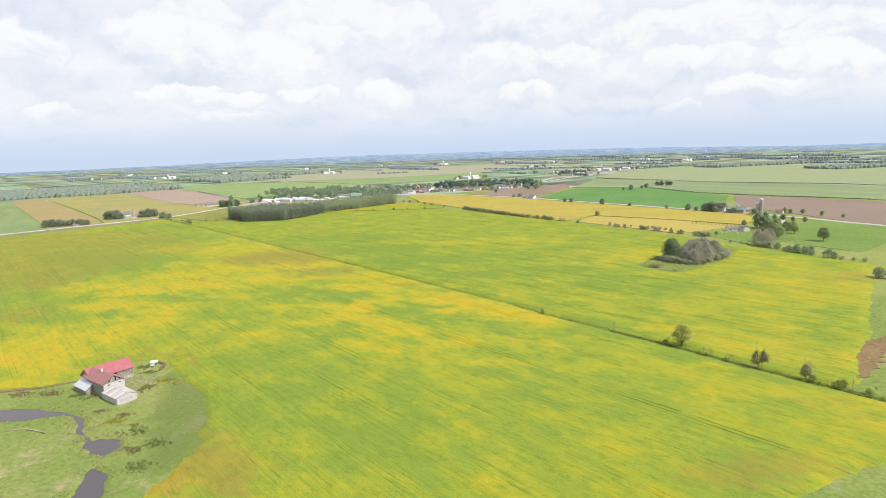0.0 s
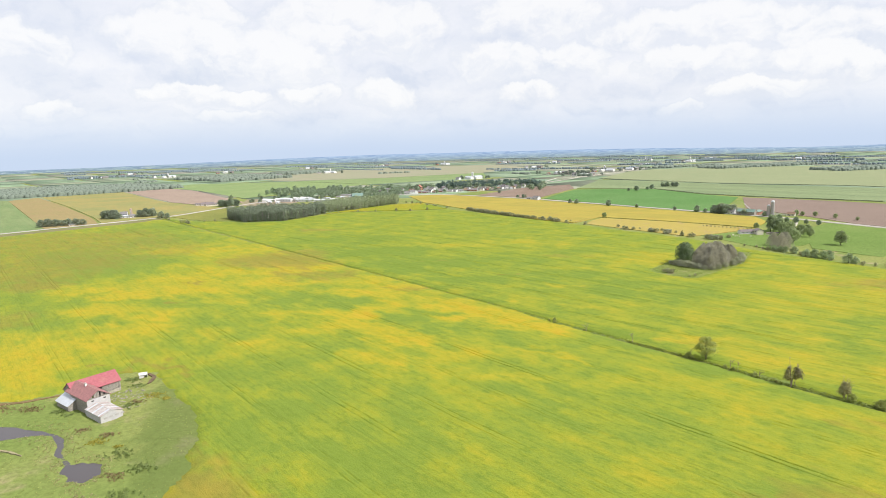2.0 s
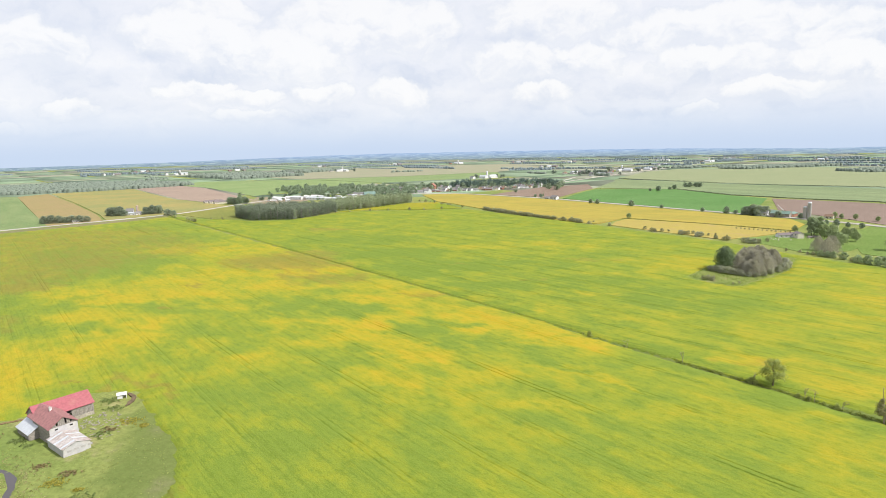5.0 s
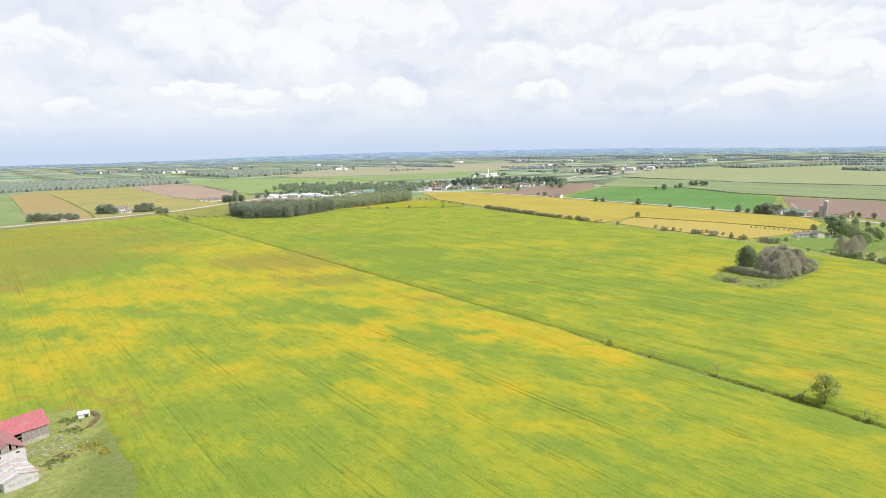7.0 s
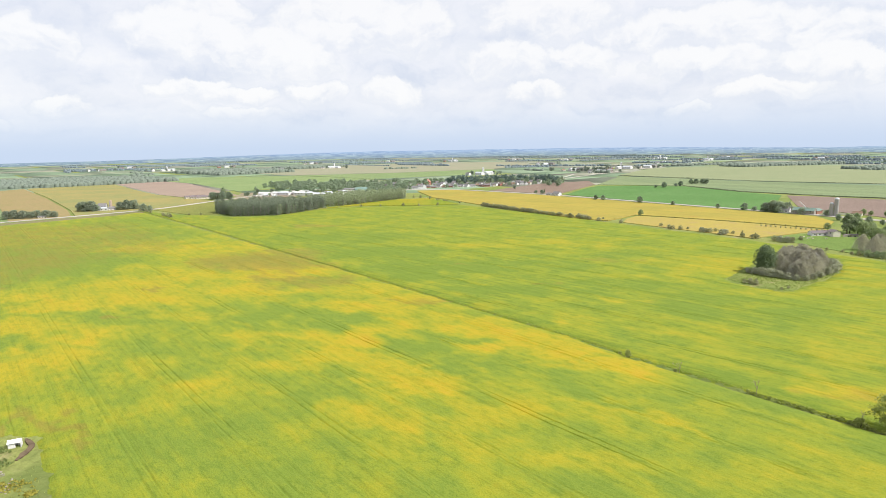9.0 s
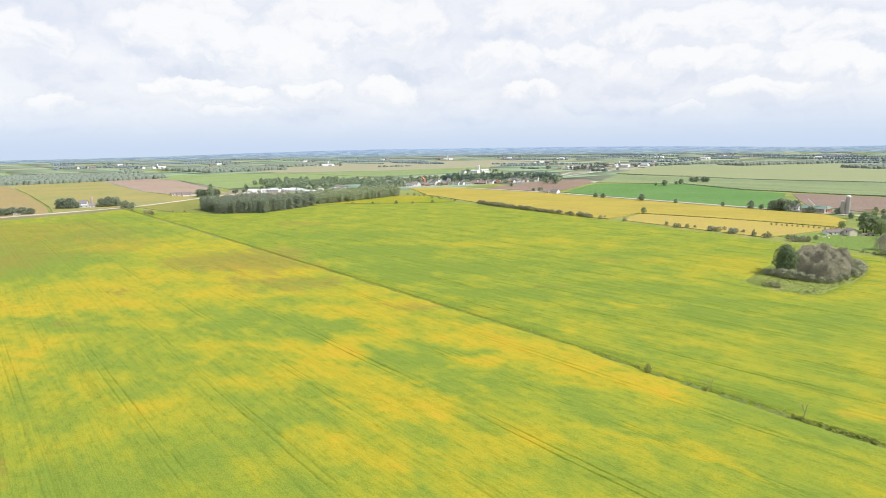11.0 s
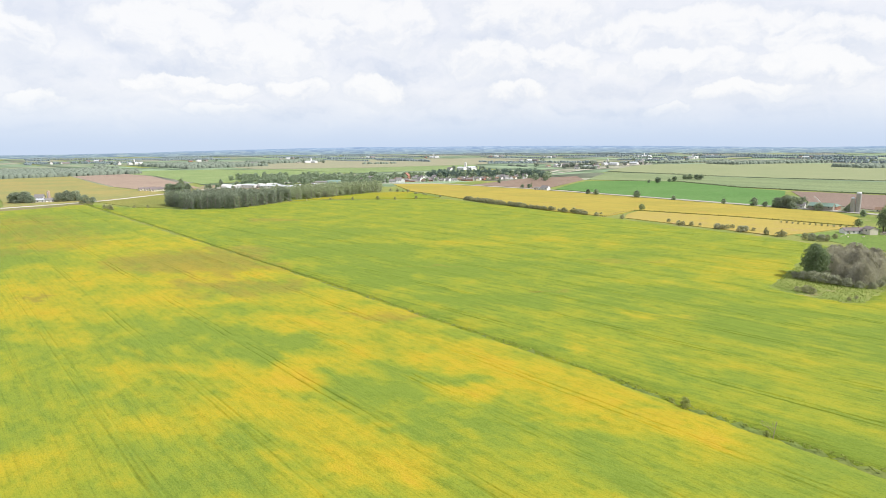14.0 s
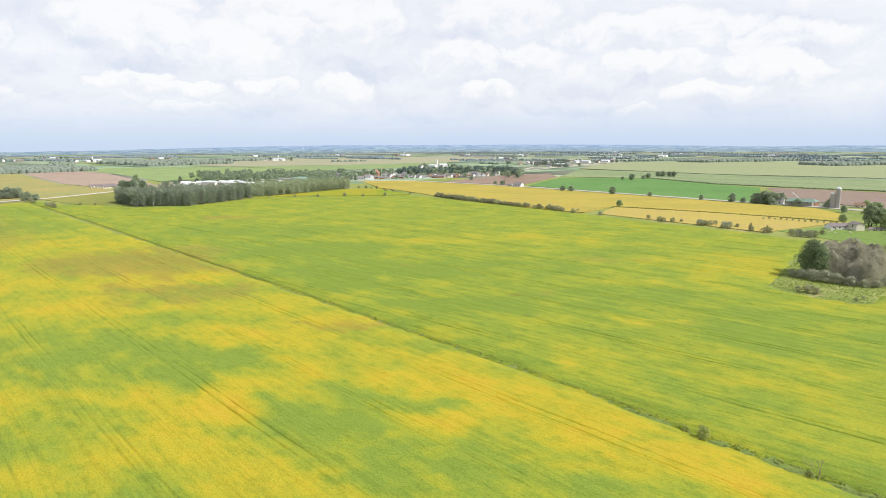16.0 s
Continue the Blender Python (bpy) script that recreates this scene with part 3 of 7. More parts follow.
RIPE_BARN = [
    (-220, 240, -193, 239, 10.4, 1),
    (-228, 268, -189, 267, 5.4, 0.9),
    (-187, 200, -172, 200, 4.6, 0.8),
    (-194, 292, -163, 291, 5.9, 0.6),
    (-37, 251, -12, 250, 3.8, 0.7),
    (-80, 152, -69, 152, 3.1, 0.6),
    (-84, 132, -71, 132, 2.6, 0.8),
    (-16, 128, 32, 129, 2.1, 0.3),
    (-50, 152, -39, 152, 2.9, 0.3),
    (-221, 393, -180, 390, 9.5, 0.8),
    (-205, 466, -159, 462, 13.8, 0.7),
    (-77, 289, -62, 289, 2.7, 0.6),
    (-41, 288, -28, 288, 2.4, 0.6),
    (-11, 306, -4, 306, 2.7, 0.5),
    (23, 294, 31, 294, 2.1, 0.8),
    (80, 222, 150, 172, 14, 0.2),
    (110, 160, 150, 160, 9, 0.2),
]
GREEN_WEST = [
    (-308, 462, -277, 461, 8.2, 0.9),
    (-393, 528, -349, 527, 11.6, 0.5),
    (-187, 351, -170, 351, 6.2, 0.8),
    (-149, 305, -127, 306, 5.4, 0.7),
    (-302, 519, -274, 518, 11.6, 0.7),
    (-142, 354, -116, 354, 6.3, 0.5),
    (-82, 355, -61, 355, 6.9, 0.9),
    (-116, 372, -98, 372, 4.6, 0.5),
    (-35, 308, -15, 308, 4, 0.9),
    (-71, 269, -48, 269, 3.4, 0.6),
    (-86, 247, -70, 248, 4.9, 0.5),
    (-72, 224, -49, 225, 5.2, 0.5),
    (-125, 294, -111, 294, 4.1, 0.3),
    (0, 297, 12, 297, 2.4, 0.7),
    (7, 280, 25, 280, 2.3, 0.8),
    (33, 266, 60, 267, 2, 0.7),
]
GREEN_MIDDLE = [
    (-113, 425, -92, 424, 7.5, 0.7),
    (-113, 395, -101, 395, 4.8, 0.6),
    (-89, 359, -71, 359, 5.4, 0.9),
    (-63, 345, -54, 345, 3.6, 0.8),
    (-43, 317, -32, 317, 3.6, 1),
    (-27, 299, -17, 299, 2.7, 1),
    (-15, 290, -4, 290, 2.3, 1),
    (-56, 306, -50, 306, 1.6, 0.6),
    (-89, 311, -78, 311, 3.9, 0.9),
    (-125, 347, -106, 346, 3.9, 0.6),
    (-37, 349, -28, 349, 4.1, 0.8),
    (-15, 322, -3, 322, 1.9, 0.8),
    (10, 308, 19, 308, 2, 0.8),
    (11, 291, 20, 291, 2.4, 0.8),
    (-1, 305, 6, 305, 1.9, 0.4),
    (58, 251, 82, 252, 3, 0.6),
]
GREEN_NEAR = [
    (-63, 182, -27, 182, 11.6, 0.5),
    (-24, 149, 3, 149, 7.1, 0.6),
    (41, 202, 80, 201, 6.3, 0.5),
    (91, 164, 107, 163, 3.2, 0.4),
    (40, 240, 70, 240, 3.5, 0.5),
    (-100, 231, -75, 230, 5.9, 0.4),
    (-252, 312, -218, 311, 4.7, 0.7),
    (-281, 314, -264, 313, 8.4, 0.6),
    (-235, 352, -204, 350, 7.3, 0.5),
    (-259, 596, -219, 591, 13.1, 0.6),
    (-359, 610, -296, 601, 16.8, 0.5),
    (-362, 509, -308, 503, 14.6, 0.5),
    (12, 191, 41, 191, 3.9, 0.4),
    (-101, 226, -90, 227, 7.8, 0.4),
    (-208, 313, -197, 313, 2.8, 0.5),
    (-155, 287, -141, 288, 2.8, 0.5),
]
GREEN_FAR_WEST = [
    (-10, 212, 80, 172, 20, 0.2),
    (30, 150, 105, 148, 14, 0.15),
    (-60, 190, -30, 130, 16, 0.3),
    (78, 270, 124, 219, 4, 0.9),
    (124, 219, 150, 190, 3, 0.6),
    # broad row: cloud shade worked into the crop as darker green
    (-560, 600, -380, 470, 60, 0.35),
    (-400, 545, -372, 530, 13, 0.9),
    (-330, 495, -318, 488, 13, 1.0),
    (-312, 510, -296, 503, 11, 0.9),
    (-420, 746, -400, 738, 24, 0.8),
    (-345, 650, -318, 640, 18, 0.8),
    (-195, 482, -178, 474, 8, 0.9),
    (-330, 420, -300, 370, 22, 0.5),
]
RIPE_NORTH = [
    (32, 356, 42, 356, 2.2, 0.9),
    (62, 334, 75, 334, 1.9, 0.5),
    (-19, 564, 13, 563, 5.7, 0.6),
    (26, 586, 60, 585, 6.4, 0.5),
    (62, 391, 80, 390, 2.2, 0.6),
    (149, 479, 163, 479, 14.2, 0.8),
    (100, 447, 122, 446, 2.4, 0.6),
    (-79, 576, -46, 574, 6.1, 0.4),
    (-29, 459, -9, 458, 3, 0.6),
    (50, 570, 84, 569, 7.2, 0.6),
    (107, 274, 123, 274, 4, 1),
    (218, 455, 238, 455, 7.6, 0.8),
    (144, 473, 166, 473, 8.8, 0.6),
    (221, 368, 246, 366, 9.8, 0.8),
    (125, 255, 149, 255, 4, 0.5),
    (254, 401, 271, 399, 8.4, 0.6),
    (185, 300, 250, 400, 24, 0.42),
    (126, 262, 172, 226, 11, 0.5),
    (140, 330, 190, 400, 20, 0.3),
]
GREEN_NORTH = [
    (84, 284, 112, 256, 4, 0.6),
    (-102, 534, -51, 532, 10.8, 0.7),
    (-51, 457, -23, 456, 9, 1),
    (-18, 418, 2, 417, 4.8, 0.8),
    (-1, 481, 63, 479, 6.3, 0.6),
    (102, 365, 128, 364, 5.7, 0.5),
    (1, 367, 17, 367, 2.7, 0.4),
    (70, 520, 117, 518, 4.6, 0.5),
    (-64, 481, -11, 480, 10.8, 0.8),
    (-174, 615, -101, 611, 14.4, 0.7),
    (-16, 412, 17, 412, 6.8, 0.5),
    (127, 357, 157, 357, 6.2, 0.5),
    (103, 377, 158, 373, 10.4, 0.5),
    (27, 421, 90, 416, 10.3, 0.5),
    (-119, 542, -67, 536, 11.9, 0.6),
    (179, 265, 216, 305, 4, 0.9),
]
# dry drifts; the broad far-west rows also put cloud shade into the crop colour
DRY_SHADE_SOUTH = [
    (-455, 604, -395, 601, 24.5, 0.6),
    (-396, 498, -341, 497, 26.8, 0.6),
    (-512, 683, -412, 678, 14.3, 0.6),
    (-173, 479, -139, 478, 8.5, 0.9),
    (-130, 482, -112, 482, 6.3, 0.6),
    (-202, 411, -197, 411, 2.4, 0.9),
    (-186, 356, -180, 356, 1.8, 0.9),
    (-149, 244, -136, 245, 1.9, 0.6),
    (107, 269, 117, 270, 2, 0.4),
    (-194, 503, -153, 501, 15.4, 0.9),
    (-174, 529, -148, 528, 10.3, 0.7),
    (-49, 387, -28, 386, 3, 0.7),
    (38, 298, 50, 298, 1.5, 0.4),
]
DRY_SHADE_EDGES = [
    (-64, 142, -53, 142, 3.6, 0.5),
    (87, 139, 98, 139, 3.3, 0.5),
    (137, 180, 149, 180, 3.2, 0.5),
    (-406, 461, -356, 456, 33.2, 0.55),
    (-281, 314, -264, 313, 10, 0.5),
    (253, 382, 274, 381, 8.8, 0.6),
    (-136, 436, -93, 432, 8.2, 0.7),
    (72, 501, 104, 500, 2.5, 0.5),
    (30, 425, 47, 425, 1.5, 0.5),
    (-29, 482, -12, 482, 2.1, 0.5),
    (70, 385, 87, 385, 1.5, 0.4),
    (-201, 695, -164, 693, 5.4, 0.7),
]
DRY_SHADE_BARN = [
    (-157, 236, -135, 246, 1.3, 0.9),
    (-135, 246, -121, 239, 1.3, 0.9),
    (-121, 239, -112, 222, 1.3, 0.8),
    (-520, 600, -400, 560, 60, 0.5),
    (-470, 470, -360, 440, 34, 0.5),
    (-430, 700, -300, 560, 22, 0.45),
    (84, 133, 107, 142, 5, 0.6),
    (-520, 640, -440, 632, 30, 0.6),
    (-330, 415, -312, 406, 10, 0.8),
    (-150, 478, -136, 470, 7, 0.8),
    (-76, 144, -55, 132, 5.5, 0.95),
    (-73, 162, -66, 150, 3.5, 0.6),
]

# ---- ground: one sheet to the horizon ----
def ground_shape(x, y):
    z = 0.12 * wobble(x, y, 60, 5, 3)
    creek = np.minimum(line_distance(x, y, CREEK) - np.interp(x, (-174.6, -152.6, -145.6, -136.6, -126.6), (6.0, 5.0, 1.9, 0.9, 0.7)) - 0.45 * wobble(x, y, 17, 8, 2), -np.maximum(inside(x, y, POOL_A), inside(x, y, POOL_B)) - 0.8 * wobble(x, y, 9, 9, 2))
    z = z - 1.3 * smooth((1.6 - creek) / 3.2)
    z = z - 0.75 * smooth(1.5 - line_distance(x, y, DITCH) / 1.6)
    rough = np.maximum(inside(x, y, YARD), np.maximum(inside(x, y, EAST_EDGE), inside(x, y, GROVE)))
    z = z + 0.12 * wobble(x, y, 6, 10, 2) * smooth(rough / 4) * smooth((creek - 1) / 4)
    return x, y, z


gx = steps((-4900, -4050, 140), (-4050, -2000, 95), (-2000, -620, 30), (-620, -210, 8), (-210, -66, 1.2), (-66, 240, 3), (240, 620, 9), (620, 2000, 40), (2000, 4050, 95), (4050, 4900, 140))
gy = steps((-4900, -4050, 140), (-4050, -100, 150), (-100, 90, 10), (90, 250, 1.2), (250, 560, 4), (560, 1300, 10), (1300, 2500, 40), (2500, 4050, 90), (4050, 4900, 140))
me, x, y = grid_mesh("ground", gx, gy, ground_shape)
SWARD = [(-123, 222), (-104, 216), (-88, 200), (-71, 172), (-68, 140), (-80, 130), (-92, 148), (-99, 160), (-106, 178), (-113, 198), (-119, 209)]
# along the ditch this also puts the hollow's shade into the grass colour
rank = np.maximum(smooth((inside(x, y, shifted(SWARD)) + 3 + 2.5 * wobble(x, y, 14, 61, 4)) / 9), smooth(2 - line_distance(x, y, DITCH) / 2.0) * np.interp(y, (260, 340), (1.0, 0.3)))
at = me.attributes.new("rank", "FLOAT", "POINT")
at.data.foreach_set("value", rank.astype(np.float32))
me.shade_smooth()
thing("ground", me, GRASS, "rough green grassland with drier patches", "ground", "structure")

bm = bmesh.new()
for poly in ([(-240, 150), (-240, 190), (-100, 190), (-100, 150)], [(-125, 90), (-125, 165), (-80, 165), (-80, 90)]):
    bm.faces.new([bm.verts.new((x, y, -0.62 - 0.004 * (poly[0][1] < 100))) for x, y in poly])
me = bpy.data.meshes.new("water")
bm.to_mesh(me)
bm.free()
thing("water", me, WATER, "still brown water of a winding creek and ponds", "creek", "structure")


# ---- the two bean fields, in rows ----
def ripeness(x, y, ripe, green, dry, level):
    c, s = math.cos(radians(-45)), math.sin(radians(-45))
    u, v = x * c + y * s, y * c - x * s
    drag = 7 * wobble(u * 0.22, v, 16, 26, 4)      # the drill rows pull the edges of the drifts out
    wx, wy = x + 5 * wobble(x, y, 34, 21, 5) + c * drag, y + 5 * wobble(x, y, 34, 22, 5) + s * drag
    r = np.full(np.shape(x), level)
    for row in ripe:
        r = np.maximum(r, level + 0.66 * capsule(wx, wy, (*row[:4], row[4] * 1.2, row[5])))
    for row in green:
        r = r - capsule(wx, wy, (*row[:4], row[4] * 1.2, row[5])) * 0.44
    d = np.zeros(np.shape(x))
    for row in dry:
        d = np.maximum(d, capsule(wx, wy, row))
    return r + 0.16 * wobble(x, y, 55, 23, 4) + 0.12 * wobble(u * 0.4, v, 19, 27, 4), d


def field_sheet(name, turn, us, vs, edges, holes, tracks, ripe, green, level, mat, label):
    c, s = math.cos(radians(turn)), math.sin(radians(turn))

    def shape(u, v):
        x, y = u * c - v * s, u * s + v * c
        d = np.full(np.shape(x), 1e9)
        for poly in edges:
            d = np.minimum(d, inside(x, y, poly))
        for poly in holes:
            d = np.minimum(d, 0.9 * wobble(x, y, 17, 36, 4) + 0.5 * wobble(x, y, 4, 37, 2) - inside(x, y, poly))
        d = d + 0.8 * wobble(x, y, 24, 31, 4) + 0.3 * wobble(x, y, 7, 35, 3)
        d = np.minimum(d, line_distance(x, y, DITCH) - np.interp(y, (260, 330), (0.9, 0.1)) + 0.3 * wobble(x, y, 9, 33, 3))
        z = 0.72 + 0.10 * wobble(x, y, 5, 32, 3) + 0.12 * wobble(x, y, 60, 5, 3)
        for t in tracks:
            for w in (-1.15, 1.15):
                gap = 1 - np.abs(v - t - w) / 0.42
                worn = 0.40 + 0.5 * wobble(u, v * 0.1, 110, int(abs(t)) + 3, 3) + 0.45 * wobble(u, v * 0.1, 13, int(abs(t)) + 9, 2)
                z = z - 0.30 * np.clip(gap * 2.0, 0, 1) * np.clip(worn, 0.0, 1)
        return x, y, np.where(d > -3, -1.6 + (z + 1.6) * (0.7 + 0.3 * smooth(d / 6)) * smooth((d + 1.2) / 2.0), -2.5)

    me, x, y = grid_mesh(name, us, vs, shape)
    r, d = ripeness(x, y, ripe, green, DRY_SHADE_SOUTH + DRY_SHADE_EDGES + DRY_SHADE_BARN, level)
    for poly in holes:
        r = r - 0.14 * smooth((inside(x, y, poly) + 9 + 4 * wobble(x, y, 21, 39, 4)) / 9)
    for key, val in (("ripe", r), ("dry", d)):
        a = me.attributes.new(key, "FLOAT", "POINT")
        a.data.foreach_set("value", val.astype(np.float32))
    me.shade_smooth()
    return thing(name, me, mat, label, "crop field", "structure")


TRACKS = [59.5 + 24.7 * i for i in range(-9, 9)]
vs = set(np.round(np.arange(-150, 262, 2.2), 2))
for t in TRACKS:
    for w in (-1.15, 1.15):
        vs |= {round(t + w + o, 2) for o in (-0.62, -0.42, -0.2, 0.2, 0.42, 0.62)}
SOUTH = [(-483, 872), (-132, 506), (-19, 386), (33, 331), (51, 308), (104, 251), (155, 195), (182, 162), (160, 150), (134, 142), (115, 133), (101, 124), (60, 60), (-80, 60), (-420, 60), (-780, 400), (-584, 690), (-527, 757), (-484, 814), (-466, 852)]
field_sheet("field_south", -46.4, steps((-1000, -640, 8), (-640, -330, 3), (-330, 60, 1.6)), np.array(sorted(vs)), [SOUTH], [YARD], TRACKS,
            RIPE_WEST + RIPE_MIDDLE + RIPE_NEAR_DITCH + RIPE_BARN, GREEN_WEST + GREEN_MIDDLE + GREEN_NEAR + GREEN_FAR_WEST, 0.2, SOY_S, "ripening soybeans, green with yellow drifts and wheel tracks")
TRACKS_N = [404 + 24.7 * i for i in range(-7, 11)]
vs = set(np.round(np.arange(225, 668, 2.4), 2))
for t in TRACKS_N:
    for w in (-1.15, 1.15):
        vs |= {round(t + w + o, 2) for o in (-0.62, -0.42, -0.2, 0.2, 0.42, 0.62)}
NORTH = [(-483, 872), (-392, 780), (-132, 506), (-19, 384), (33, 329), (51, 307), (104, 250), (155, 196), (163, 200), (179, 226), (199, 252), (221, 288), (244, 325), (272, 365), (295, 405), (316, 412), (291, 455), (262, 498), (240, 541), (218, 588), (168, 653), (132, 703), (48, 811), (-36, 918), (-95, 905), (-190, 905), (-225, 878), (-265, 796), (-314, 786), (-352, 812), (-390, 815), (-440, 850)]
field_sheet("field_north", -43, steps((-960, -450, 7), (-450, -75, 2.2), (-75, -3, 0.8), (-3, 10, 2.2)), np.array(sorted(vs)), [NORTH], [GROVE], TRACKS_N,
            RIPE_NORTH, GREEN_NORTH, 0.08, SOY_N, "green soybeans in rows with yellow streaks")

# ---- fields beyond, each a low standing crop or tilled plot ----
def slab(name, poly, h, mat, label, category="field", z0=-0.6):
    bm = bmesh.new()
    prism_top = [bm.verts.new((x, y, h)) for x, y in poly]
    low = [bm.verts.new((x, y, z0)) for x, y in poly]
    bm.faces.new(prism_top)
    for i in range(len(poly)):
        j = (i + 1) % len(poly)
        bm.faces.new((low[i], low[j], prism_top[j], prism_top[i]))
    bmesh.ops.recalc_face_normals(bm, faces=bm.faces[:])
    bmesh.ops.triangulate(bm, faces=bm.faces[:])
    me = bpy.data.meshes.new(name)
    bm.to_mesh(me)
    bm.free()
    return thing(name, me, mat, label, category, "structure")


slab("field_1", [(-1110, 1310), (-1077, 1303), (-785, 982), (-571, 750), (-592, 735), (-840, 400), (-1300, 700)], 0.5,
     land("pale_hay", (0.175, 0.245, 0.105), (0.225, 0.28, 0.13), stripes=0.6, width=25, turn=-48), "pale green hay field in broad bands")
slab("field_2", [(-1077, 1303), (-1072, 1394), (-791, 1100), (-599, 889), (-540, 815), (-543, 801), (-578, 757)], 0.6,
     land("orange_beans", (0.305, 0.235, 0.12), (0.27, 0.23, 0.105), stripes=0.5, speckle=0.2), "orange-brown ripe field beside a gravel road")
slab("field_3", [(-1070, 1398), (-942, 1536), (-760, 1320), (-618, 1159), (-497, 1060), (-449, 1020), (-470, 931), (-486, 880), (-521, 838), (-537, 818), (-597, 892), (-788, 1103)], 0.7,
     land("yellow_green_grain", (0.235, 0.245, 0.10), (0.315, 0.265, 0.105), stripes=0.3, speckle=0.2), "yellow-green field with a dark drain line")
slab("field_4", [(-942, 1541), (-907, 1680), (-759, 1552), (-447, 1130), (-494, 1068), (-615, 1166)], 0.35,
     land("pink_tilth", (0.31, 0.24, 0.195), (0.345, 0.27, 0.22), stripes=0.4), "freshly tilled pinkish-brown plot")
# fields 5 to 7: crop colours paled and blued to hold some distance haze
slab("field_5", [(-905, 1686), (-926, 1866), (-599, 1895), (-470, 1800), (-300, 1640), (-407, 1426), (-489, 1228), (-755, 1558)], 0.5,
     land("light_green_pasture", (0.205, 0.285, 0.12), (0.24, 0.305, 0.135)), "light green pasture beyond the tilled plot")
slab("field_6", [(-945, 2278), (-715, 3000), (99, 3250), (223, 2674), (24, 2238), (-313, 2013), (-632, 1939)], 0.55,
     land("tan_stubble", (0.285, 0.265, 0.195), (0.25, 0.265, 0.175), stripes=0.7, width=40, speckle=0.12), "tan stubble field in long strips")
slab("field_7", [(-590, 1900), (-560, 1930), (-313, 2003), (24, 2228), (40, 1830), (-79, 1790), (-300, 1645), (-465, 1805)], 0.6,
     land("green_strip", (0.19, 0.27, 0.12), (0.235, 0.295, 0.135), stripes=0.6, width=40), "green field beside tan stubble")
slab("field_8", [(-134, 1198), (-66, 1212), (28, 1124), (100, 1056), (207, 924), (295, 816), (352, 746), (345, 700), (311, 652), (279, 684), (236, 724), (168, 774), (150, 748), (127, 722), (110, 735), (83, 765), (55, 815), (-15, 920), (-60, 1000), (-88, 1040)], 0.6,
     land("golden_beans", (0.365, 0.295, 0.065), (0.285, 0.25, 0.06), stripes=0.45, width=16, speckle=0.16, third=(0.34, 0.235, 0.065)), "golden ripe bean field along the road", "crop field")
slab("field_9", [(150, 738), (168, 765), (236, 717), (279, 677), (309, 640), (278, 628), (245, 608), (222, 598), (175, 660), (140, 708)], 0.5,
     land("orange_stubble", (0.37, 0.30, 0.078), (0.34, 0.28, 0.088), stripes=0.5, speckle=0.16, third=(0.33, 0.235, 0.13)), "orange stubble plot inside a hedge")
slab("field_10", [(128, 1070), (186, 1213), (217, 1272), (365, 1249), (409, 1089), (444, 1017), (375, 888), (330, 810), (316, 822), (254, 898), (196, 973)], 0.5,
     land("bright_green_forage", (0.105, 0.215, 0.066), (0.13, 0.238, 0.08), stripes=0.35), "vivid green forage field")
slab("field_11", [(450, 1014), (489, 982), (546, 922), (700, 700), (640, 400), (450, 625), (425, 668), (412, 742), (398, 790), (385, 850)], 0.35,
     land("tilled_brown", (0.225, 0.172, 0.145), (0.25, 0.192, 0.162), stripes=0.3), "tilled brown field behind the silos")
# fields 12 and 13: extra blue in the colour stands for haze
slab("field_12", [(223, 1308), (335, 1616), (437, 1491), (517, 1368), (598, 1297), (707, 1182), (900, 960), (720, 720), (561, 950), (494, 994), (458, 1040), (414, 1092), (370, 1240)], 0.8,
     land("grey_green_strips", (0.185, 0.24, 0.13), (0.235, 0.285, 0.15), stripes=0.8, width=60, turn=-46), "grey-green cereal strips")
slab("field_13", [(346, 1680), (511, 2031), (645, 2184), (1008, 2159), (1400, 2080), (1500, 1600), (910, 980), (732, 1224), (606, 1320), (482, 1445)], 0.95,
     land("olive_maize", (0.25, 0.275, 0.16), (0.225, 0.26, 0.145), stripes=0.5, speckle=0.15), "wide olive field of ripening maize")
slab("field_14", [(4, 1180), (40, 1240), (112, 1360), (228, 1442), (218, 1310), (180, 1225), (115, 1078), (61, 1130)], 0.45,
     land("tilled_village", (0.235, 0.175, 0.14), (0.26, 0.20, 0.16)), "tilled brown plot at the village edge")
slab("field_15", [(300, 520), (330, 475), (420, 560), (445, 606), (402, 680), (360, 640), (330, 590)], 0.25, LAWN, "mown green paddock beside the road")
slab("field_16", [(236, 604), (280, 622), (312, 635), (345, 650), (352, 610), (330, 565), (300, 535), (262, 520), (248, 565)], 0.27, LAWN, "mown lawn round the long house")
slab("field_17", [(-225, 885), (-190, 912), (-97, 912), (-40, 925), (-90, 1030), (-140, 1010), (-180, 960)], 0.62,
     land("corner_beans", (0.20, 0.26, 0.03), (0.31, 0.28, 0.03)), "yellow-green corner of beans behind a fence line", "crop field")
slab("field_18", [(-470, 885), (-380, 815), (-345, 815), (-340, 905), (-400, 1000), (-430, 1020), (-452, 935)], 0.3,
     land("verge_meadow", (0.19, 0.21, 0.06), (0.24, 0.24, 0.07)), "yellowish meadow strip between road and wood")
slab("field_19", [(-800, 405), (-600, 700), (-546, 770), (-504, 824), (-474, 868), (-462, 850), (-482, 812), (-526, 754), (-583, 686), (-775, 395)], 0.24,
     land("dull_verge", (0.20, 0.195, 0.10), (0.235, 0.215, 0.125)), "dull grey-green verge along the gravel road", "verge")
